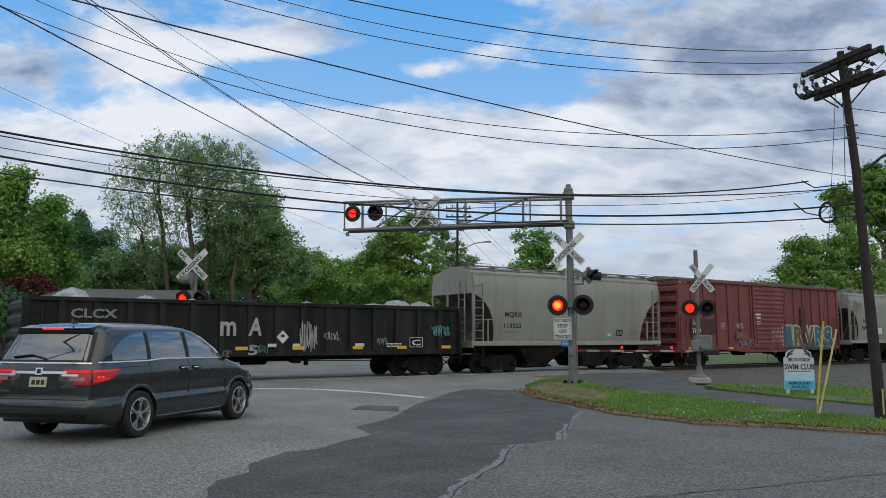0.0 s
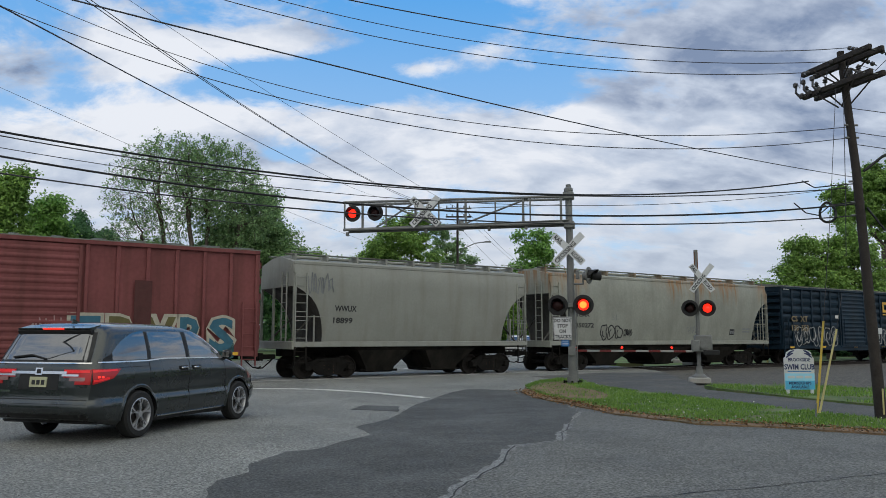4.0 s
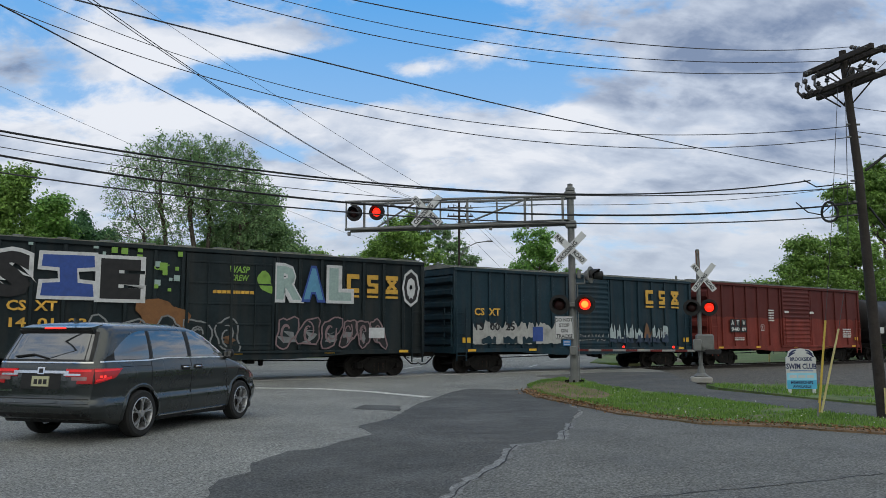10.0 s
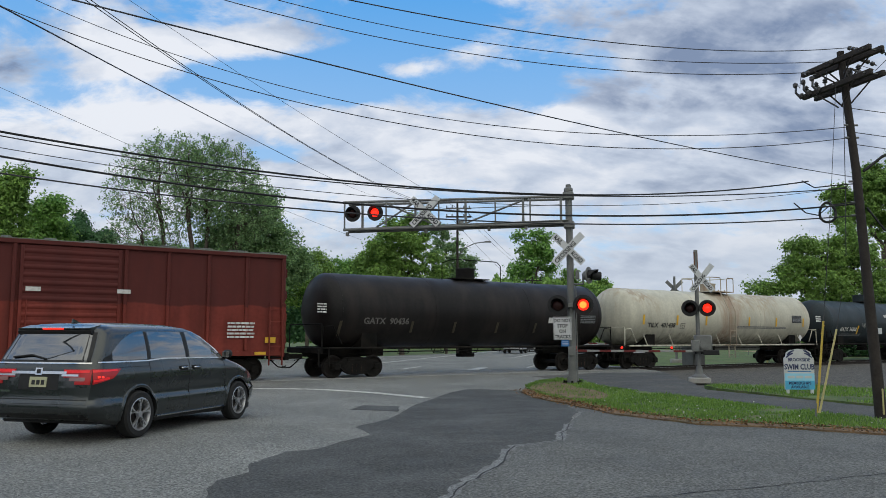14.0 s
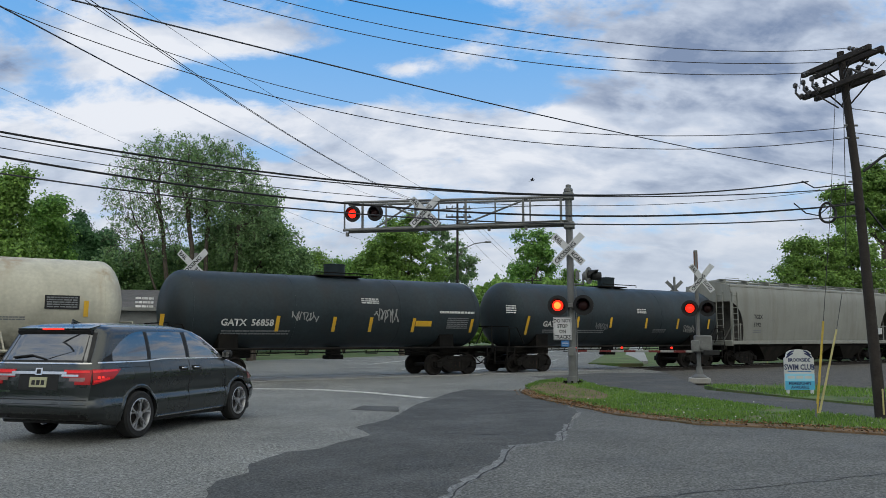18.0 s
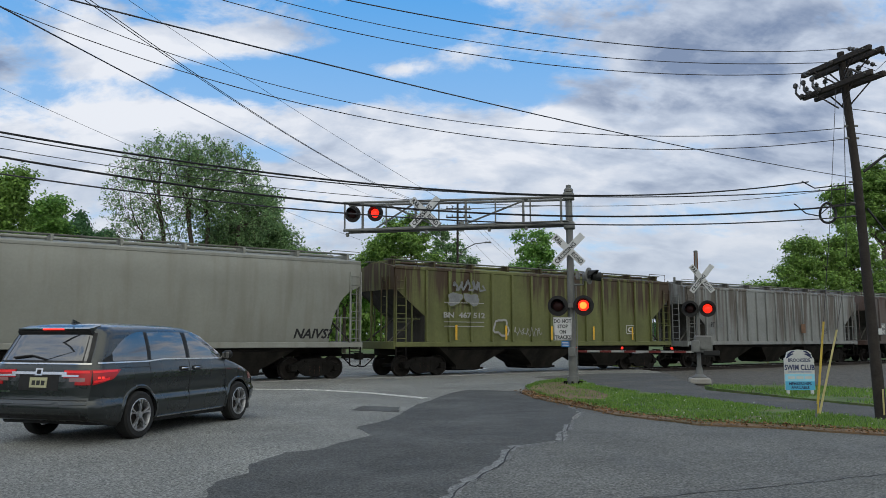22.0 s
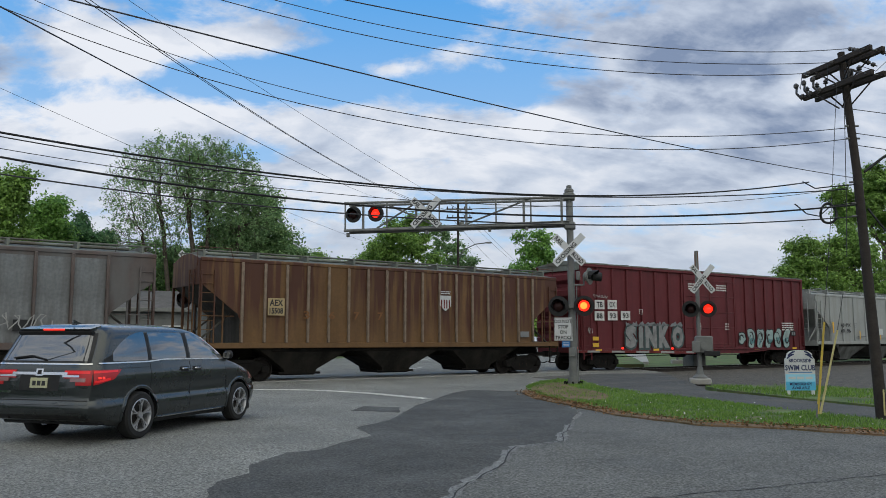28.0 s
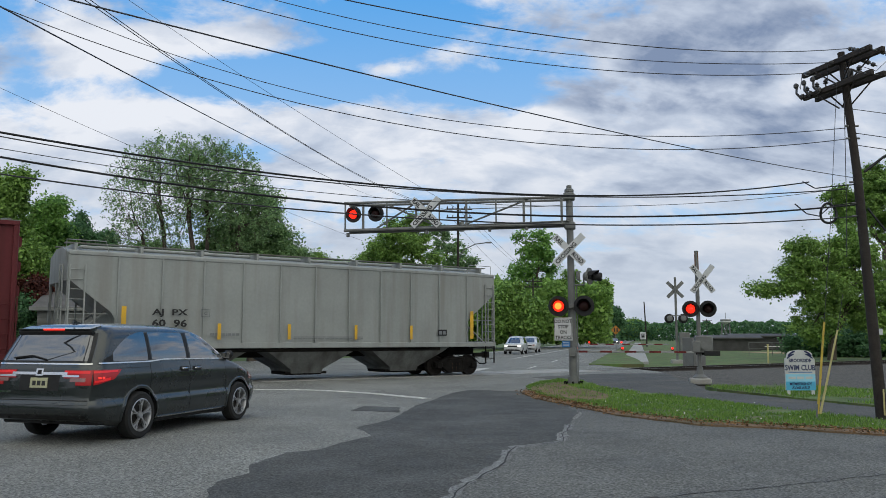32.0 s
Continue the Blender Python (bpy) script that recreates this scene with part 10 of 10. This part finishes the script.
def budding(label, depth, px, knots, domes, leaf, size, seed, tips, bare):
    """An old tree just coming into leaf: stems with knotted heads, from which limbs fan out to fine twigs with small tufts.
    knots: bearing of the foot, bearing and height of the head, radius. domes: bearing, height, half sizes, tufts' fullness. bare: bearing west of which it thins."""
    rng = np.random.default_rng(seed)
    x = (px - 784) / 1430.2 * depth
    here = np.array([x, depth, -0.15])
    ob = thing("tree", label, "tree", pose(*here))
    thick, thin = Geo(), Geo()
    goals, full = [], []
    sizes = np.array([c * d for a, b, c, d, f in domes], float)
    for (a, b, c, d, f), k in zip(domes, rng.multinomial(tips, sizes / sizes.sum())):
        w = rng.normal(size=(k, 3))
        w /= np.linalg.norm(w, axis=1, keepdims=True)
        w *= rng.uniform(0.12, 1.0, (k, 1)) ** 0.42
        o = np.array(seen_at(a, b, depth)) - here
        q = depth / 1430.2
        goals.append(o + w * np.array([c * q, c * q * 0.85, d * q]))
        full.append(np.full(k, f))
    goals, full = np.concatenate(goals), np.concatenate(full)
    heads = []
    for foot, kx, ky, r in knots:
        p0 = np.array([(foot - 784) / 1430.2 * depth - x, rng.normal() * 0.7, 0.0])
        p3 = np.array(seen_at(kx, ky, depth)) - here
        p3[1] = p0[1]
        line = [p0 + (p3 - p0) * np.array([u ** 1.5, u, u]) + np.array([rng.normal() * 0.07, 0, 0]) * (0 < u < 1) for u in np.linspace(0, 1, 8)]
        thick.tube([tuple(q) for q in line], r, 8, r * 0.72)
        thick.lathe([(-0.35, r * 0.7), (-0.12, r * 1.25), (0.10, r * 1.2), (0.32, r * 0.5)], p3, (p3 - line[-2]), 9)
        heads.append(p3)
    heads = np.array(heads)
    near = np.argmin(np.linalg.norm((goals[:, None] - heads[None]) * np.array([1.5, 0.5, 0.6]), axis=2), axis=1)
    ends, fill = [], []
    for k, h in enumerate(heads):
        mine = goals[near == k]
        if len(mine) == 0:
            continue
        got = branches(thick, thin, h, mine, knots[k][3] * 0.75, rng, 0, 0.011, 0.08, 9)
        ends += got
    part("trunk", thick, BARK, ob)
    part("twig", thin, BARK, ob)
    mids = np.array([m for m, e in ends])
    tops = np.array([e for m, e in ends])
    which = np.argmin(((tops[:, None, :] - goals[None]) ** 2).sum(2), axis=1)
    bx = 784 + (tops[:, 0] + x) / depth * 1430.2
    fulls = full[which] * np.clip(0.42 + (bx - bare) / 230.0, 0.34, 1.25)
    counts = rng.poisson(16 * fulls)
    pts, face = [], []
    for m, e, k in zip(mids, tops, counts):
        for j in range(max(1, k // 5)):
            u = rng.uniform(0.1, 1.15)
            c = m * (1 - u) + e * u + rng.normal(size=3) * 0.16
            g_ = rng.normal(size=(5, 3)) * 0.085
            pts.append(c + g_)
            face.append(g_ * 6 + np.array([0, -0.1, 0.5]))
    part("crown", leaf_mesh("crown", np.concatenate(pts), size, rng, leaf, facing=np.concatenate(face)), None, ob)
    return ob


budding("tall half-leafed tree with knotted forks and fine bare twigs", 52, 330,
        ((312, 284, 372, 0.17), (350, 337, 362, 0.19), (372, 366, 366, 0.16), (302, 258, 428, 0.09), (405, 425, 400, 0.15)),
        ((295, 340, 116, 98, 0.9), (375, 325, 92, 88, 1.1), (230, 365, 54, 84, 1.0), (425, 380, 70, 85, 1.4), (255, 435, 76, 56, 0.7), (318, 290, 104, 54, 1.0)), LEAF_SPARSE, 0.14, 11, 2500, 190)
planted("leafy tree with dense olive green crown", 445, 54, ((445, 400, 48, 70), (410, 455, 60, 50), (480, 430, 32, 60), (505, 470, 36, 50), (380, 430, 40, 45)), LEAF_OLIVE, 26000, 0.16, 32, trunk=0.26, tips=330, clump=0.42, hollow=0.2)
planted("leafy tree with mid green crown", 450, 55, ((440, 440, 75, 70), (400, 470, 70, 50), (480, 400, 35, 70), (510, 455, 45, 45)), LEAF_OLIVE, 40500, 0.19, 12, trunk=0.26, tips=225, clump=0.42)
planted("leafy tree with bright green crown at the wood's edge", 12, 46, ((-20, 380, 60, 85), (25, 330, 22, 45), (10, 450, 70, 60)), LEAF_MID, 48600, 0.20, 13, trunk=0.3, tips=195, clump=0.45)
planted("leafy tree with bright green crown", 75, 50, ((75, 400, 45, 65), (50, 440, 55, 60), (100, 370, 16, 25), (95, 470, 40, 40)), LEAF_FRESH, 40500, 0.20, 14, trunk=0.24, tips=165, clump=0.40)
planted("dark dense evergreen tree", 140, 68, ((135, 420, 42, 45), (140, 470, 55, 50), (185, 430, 28, 32)), LEAF_DARK, 52650, 0.21, 15, trunk=0.28, tips=180, clump=0.42)
planted("low olive green tree beneath taller ones", 225, 60, ((225, 468, 58, 46), (190, 490, 60, 40), (275, 470, 55, 48), (335, 465, 50, 45)), LEAF_OLIVE, 32400, 0.20, 16, trunk=0.2, tips=135, clump=0.45)
planted("dense dark green tree behind the crossing", 330, 64, ((330, 475, 70, 45), (280, 500, 60, 35), (380, 505, 60, 35)), LEAF_DARK, 44550, 0.22, 17, trunk=0.22, tips=165, clump=0.5)
planted("low green tree by the road", 545, 80, ((545, 480, 45, 38), (520, 500, 40, 40), (575, 500, 45, 30)), LEAF_MID, 36450, 0.23, 18, trunk=0.2, tips=135, clump=0.55)
planted("low fresh green tree by the road", 610, 88, ((605, 482, 45, 34), (640, 500, 45, 40), (570, 505, 40, 30)), LEAF_FRESH, 36450, 0.25, 19, trunk=0.2, tips=135, clump=0.6)
planted("leafy green tree standing by the road", 712, 74, ((705, 440, 55, 65), (735, 410, 30, 45), (665, 455, 32, 40), (700, 500, 75, 40), (755, 480, 30, 45)), LEAF_MID, 52650, 0.23, 20, trunk=0.25, tips=210, clump=0.48)
planted("thin sparsely leafed tree beside a utility pole", 790, 80, ((790, 450, 38, 55), (815, 480, 35, 40), (775, 420, 18, 30)), LEAF_SPARSE, 10530, 0.22, 21, trunk=0.16, tips=135, clump=0.32)
planted("slender fresh green tree by the road", 945, 138, ((940, 430, 30, 42), (945, 480, 45, 50), (965, 440, 22, 40), (920, 520, 50, 45)), LEAF_FRESH, 13500, 0.48, 22, trunk=0.36, tips=165, clump=0.8)
planted("leafy green tree by the far road", 900, 112, ((905, 540, 45, 45), (880, 555, 40, 35), (935, 560, 40, 35)), LEAF_MID, 24300, 0.46, 23, trunk=0.3, tips=135, clump=0.8)
planted("leafy green tree by the far road", 985, 172, ((985, 540, 40, 50), (1005, 510, 25, 35), (965, 570, 40, 25)), LEAF_MID, 22950, 0.65, 24, trunk=0.35, tips=135, clump=1.0)
planted("tall thin tree by the far road", 1050, 260, ((1050, 525, 26, 30), (1065, 510, 14, 16), (1040, 560, 30, 28)), LEAF_MID, 14850, 0.8, 25, trunk=0.4, tips=120, clump=1.0)
planted("round topped pine by the far road", 1085, 330, ((1086, 552, 14, 10), (1080, 570, 20, 16)), LEAF_DARK, 9450, 0.95, 26, trunk=0.4, tips=75, clump=1.1)
planted("leafy green tree at the far end of the road", 1120, 420, ((1120, 578, 26, 14), (1100, 582, 22, 12), (1145, 584, 20, 9)), LEAF_MID, 12150, 1.1, 27, trunk=0.4, tips=90, clump=1.5)
planted("broad leafy tree beside the track", 1465, 64, ((1450, 490, 62, 60), (1385, 480, 32, 36), (1345, 505, 25, 16), (1440, 560, 45, 50), (1505, 450, 50, 70), (1545, 540, 50, 70), (1422, 440, 32, 28)), LEAF_MID, 64800, 0.21, 28, trunk=0.36, tips=390, clump=0.42)
planted("tall leafy tree rising behind the utility pole", 1570, 72, ((1565, 360, 50, 65), (1500, 375, 28, 40), (1545, 305, 24, 22), (1600, 310, 50, 55), (1482, 338, 20, 18)), LEAF_MID, 56700, 0.22, 29, trunk=0.4, tips=255, clump=0.42)
planted("dense dark shrubs beside the yard", 1480, 76, ((1480, 605, 70, 30), (1420, 612, 28, 20), (1560, 600, 80, 38)), LEAF_DARK, 44550, 0.27, 30, trunk=0.12, tips=165, clump=0.6, name="shrub", category="shrub")
planted("dense dark shrub beside the track", 10, 42, ((0, 545, 52, 40), (45, 570, 40, 30), (-45, 550, 45, 45)), LEAF_DARK, 26000, 0.16, 33, trunk=0.1, tips=170, clump=0.36, name="shrub", category="shrub")
planted("red brown leafed shrub by the house", 60, 44, ((52, 508, 34, 28), (75, 530, 28, 30), (20, 520, 26, 26)), LEAF_RED, 12150, 0.16, 31, trunk=0.1, tips=75, clump=0.30, name="shrub", category="shrub")


def far_wood(px0, px1, depth, top, low, count, leaf, size, seed, label):
    """A belt of far trees as one piece."""
    rng = np.random.default_rng(seed)
    px = rng.uniform(px0, px1, count)
    wob = np.array([noise.noise(Vector((p * 0.021, seed, 0))) * 0.6 + noise.noise(Vector((p * 0.07, seed, 3))) * 0.4 for p in px])
    hi = top - wob * (low - top) * 0.45
    py = hi + (low - hi) * rng.uniform(0, 1, count) ** 1.2
    dd = depth * rng.uniform(0.96, 1.05, count)
    pts = np.array([tuple(seen_at(a, b, c)) for a, b, c in zip(px, py, dd)])
    ob = new("far_trees", leaf_mesh("far_trees", pts, size, rng, leaf))
    return tagged(ob, label, "trees", kind="stuff")


far_wood(-150, 560, 96, 470, 605, 30000, LEAF_DARK, 0.62, 41, "dark far wood behind the houses")
far_wood(470, 1082, 125, 505, 606, 29000, LEAF_MID, 0.75, 42, "green far wood along the road")
far_wood(1060, 1750, 420, 568, 600, 16000, LEAF_DARK, 1.7, 43, "hazy low trees on the horizon")
far_wood(-900, -150, 90, 420, 605, 9000, LEAF_DARK, 1.2, 44, "dark wood beside the road")
far_wood(1600, 2600, 92, 440, 606, 9000, LEAF_MID, 1.3, 45, "green trees beside the yard")


def unseen_wood(count, seed):
    """Unseen trees, added behind the camera to darken reflections and cut low skylight."""
    rng = np.random.default_rng(seed)
    a = rng.uniform(radians(160), radians(380), count)
    r = rng.uniform(34, 44, count)
    top = 6.0 + 2.2 * np.sin(a * 5.0) + 1.5 * np.sin(a * 13.0)
    z = top * rng.uniform(0, 1, count) ** 0.8
    pts = np.stack([r * np.cos(a), r * np.sin(a) - 4.0, z], 1)
    return tagged(new("street_trees", leaf_mesh("street_trees", pts, 1.5, rng, LEAF_DARK)), "unseen dark trees added behind the camera to shape reflections", "trees", kind="stuff")


unseen_wood(7000, 46)


# ---- grass blades ----
def inside(poly, x, y):
    hit = np.zeros(len(x), bool)
    for i in range(len(poly)):
        (x0, y0), (x1, y1) = poly[i][:2], poly[(i + 1) % len(poly)][:2]
        cross = (y0 > y) != (y1 > y)
        hit ^= cross & (x < (x1 - x0) * (y - y0) / ((y1 - y0) or 1e-9) + x0)
    return hit


def blades(poly, count, z, height, seed, label, mat=BLADES):
    rng = np.random.default_rng(seed)
    a = np.array([q[:2] for q in poly])
    x = rng.uniform(a[:, 0].min(), a[:, 0].max(), count * 3)
    y = rng.uniform(a[:, 1].min(), a[:, 1].max(), count * 3)
    ok = inside(poly, x, y)
    x, y = x[ok][:count], y[ok][:count]
    keep = np.array([noise.noise(Vector((p * 0.55, q * 0.55, 9.0))) + 0.5 * noise.noise(Vector((p * 2.2, q * 2.2, 4.0))) for p, q in zip(x, y)]) > -0.45
    keep &= ~inside(BARE, x, y) | (rng.uniform(size=len(x)) < 0.2)
    x, y = x[keep], y[keep]
    n = len(x)
    patch = np.array([noise.noise(Vector((p * 0.9, q * 0.9, 5.0))) for p, q in zip(x, y)])
    h = height * rng.uniform(0.4, 1.2, n) * (1 + 0.6 * patch)
    ang = rng.uniform(0, 2 * math.pi, n)
    w = 0.012
    lean = rng.normal(size=(n, 2)) * 0.35 * h[:, None]
    p0 = np.stack([x - w * np.cos(ang), y - w * np.sin(ang), np.full(n, z)], 1)
    p1 = np.stack([x + w * np.cos(ang), y + w * np.sin(ang), np.full(n, z)], 1)
    p2 = np.stack([x + lean[:, 0], y + lean[:, 1], z + h], 1)
    v = np.stack([p0, p1, p2], 1).reshape(-1, 3)
    me = bpy.data.meshes.new("grass")
    me.vertices.add(n * 3)
    me.vertices.foreach_set("co", v.astype(np.float32).ravel())
    me.loops.add(n * 3)
    me.loops.foreach_set("vertex_index", np.arange(n * 3, dtype=np.int32))
    me.polygons.add(n)
    me.polygons.foreach_set("loop_start", np.arange(0, n * 3, 3, dtype=np.int32))
    me.materials.append(mat)
    me.update(calc_edges=True)
    return tagged(new("grass", me), label, "grass", kind="stuff")


blades(inner, 60000, 0.05, 0.075, 51, "short green grass blades on the verge")
blades(STRIP, 26000, 0.04, 0.10, 52, "green grass blades behind the footpath")
litter = material("dry_leaf_litter", (0.19, 0.105, 0.048), 0.9, vary=0.4, islands=0.6, bump=0.0)
edge_line = [q for q in VERGE[:10]]
rng = np.random.default_rng(53)
k = rng.integers(0, 9, 2600)
u = rng.uniform(0, 1, 2600)[:, None]
ev = np.array([q[:2] for q in edge_line])
lp = ev[k] * (1 - u) + ev[k + 1] * u + rng.normal(size=(2600, 2)) * np.array([0.20, 0.26]) + np.array([0.02, 0.0])
pts = np.concatenate([lp, np.full((2600, 1), 0.065) + rng.uniform(-0.015, 0.02, (2600, 1))], 1)
tagged(new("leaf_litter", leaf_mesh("leaf_litter", pts, 0.048, rng, litter, 0.8)), "dry brown leaf litter along the verge", "litter", kind="stuff")


rng = np.random.default_rng(54)
fx, fy = rng.uniform(2.6, 10.5, 420), rng.uniform(12.5, 27.0, 420)
ok = inside(inner, fx, fy) & ~inside(BARE, fx, fy)
pts = np.stack([fx[ok], fy[ok], np.full(int(ok.sum()), 0.125) + rng.uniform(-0.02, 0.03, int(ok.sum()))], 1)
tagged(new("clover_flowers", leaf_mesh("clover_flowers", pts, 0.034, rng, material("white_clover_petals", (0.62, 0.62, 0.56), 0.8, vary=0.1, bump=0.0), 0.7)), "tiny white clover flowers in the verge grass", "flowers", kind="stuff")


# ---- a bird that crosses the sky ----
FEATHER = material("dark_feathers", (0.02, 0.02, 0.022), 0.8, vary=0.2, bump=0.0)
bird = thing("bird", "small dark bird flying over the crossing", "bird")
part("body", Geo().lathe([(-0.13, 0.008), (-0.08, 0.03), (0.0, 0.04), (0.07, 0.03), (0.10, 0.024), (0.13, 0.02), (0.16, 0.004)], (0, 0, 0), (1, 0, 0), 10), FEATHER, bird)
part("tail", Geo().prism([(-0.21, -0.035), (-0.11, -0.015), (-0.11, 0.015), (-0.21, 0.035)], -0.004, 0.004, "z"), FEATHER, bird)
for s in (-1, 1):
    wing = [(0.05, s * 0.02), (0.06, s * 0.12), (0.01, s * 0.22), (-0.04, s * 0.21), (-0.05, s * 0.10), (-0.06, s * 0.02)]
    part("wing", Geo().prism(wing if s > 0 else wing[::-1], -0.004, 0.004, "z"), FEATHER, bird, at=pose(0, 0, 0.01, s * 32, 0, 0))


# ---- what moves ----
def motions():
    times = [0.5 * k for k in range(65)]
    for car, s in CARS:
        rows = []
        for t in times:
            p = on_track(s - run_of(t))
            rows.append((t, pose(p.x, p.y, 0.012, 0, 0, TRACK_TURN)))
        walk(car, rows)
    # each pair of crossing lamps flashes in turn: a lamp turns its lit half out, then its dark half
    for bulb, first, lag in LAMPS:
        beat = 0.595 if lag < 0.4 else 0.594
        turn = 0 if first else 180
        rows = [(0, pose(0, 0, 0, 0, 0, turn))]
        for k in range(60):
            t = lag + beat * k
            t -= 0.07 if min(abs(t - 9.964), abs(t - 6.994)) < 0.01 else 0.0
            # the relay is a little uneven
            t += 0.06 if min(abs(t - 14.0), abs(t - 17.0)) < 0.03 else 0.0
            if t > 31.95:
                break
            for j in range(4):
                rows.append((min(t + (j - 1) / FPS, 32.0), pose(0, 0, 0, 0, 0, turn + 60 * j)))
            turn += 180
        walk(bulb, rows + ([(32, pose(0, 0, 0, 0, 0, turn))] if rows[-1][0] < 31.95 else []))
    # the bird rises from beyond the track and crosses to the yard
    flight = [(0, (-46, 45, 0.1)), (12, (-46, 45, 0.1))]
    flight += [(t, tuple(seen_at(a, b, 45))) for t, a, b in ((17.0, 640, 425), (17.6, 815, 352), (18.0, 942, 319), (18.4, 1077, 283), (18.8, 1197, 234), (19.2, 1317, 176), (19.7, 1462, 104), (20.6, 1760, -60))]
    flight += [(32, (150, 140, 70))]
    walk(bird, [(t, pose(*p, 0, -18, 10)) for t, p in flight])
    # the cloud deck drifts
    walk(clouds, [(0, pose(0, 0, 0)), (16, pose(0, 0, 0, 0, 0, 1.5)), (32, pose(0, 0, 0, 0, 0, 3.0))])


motions()
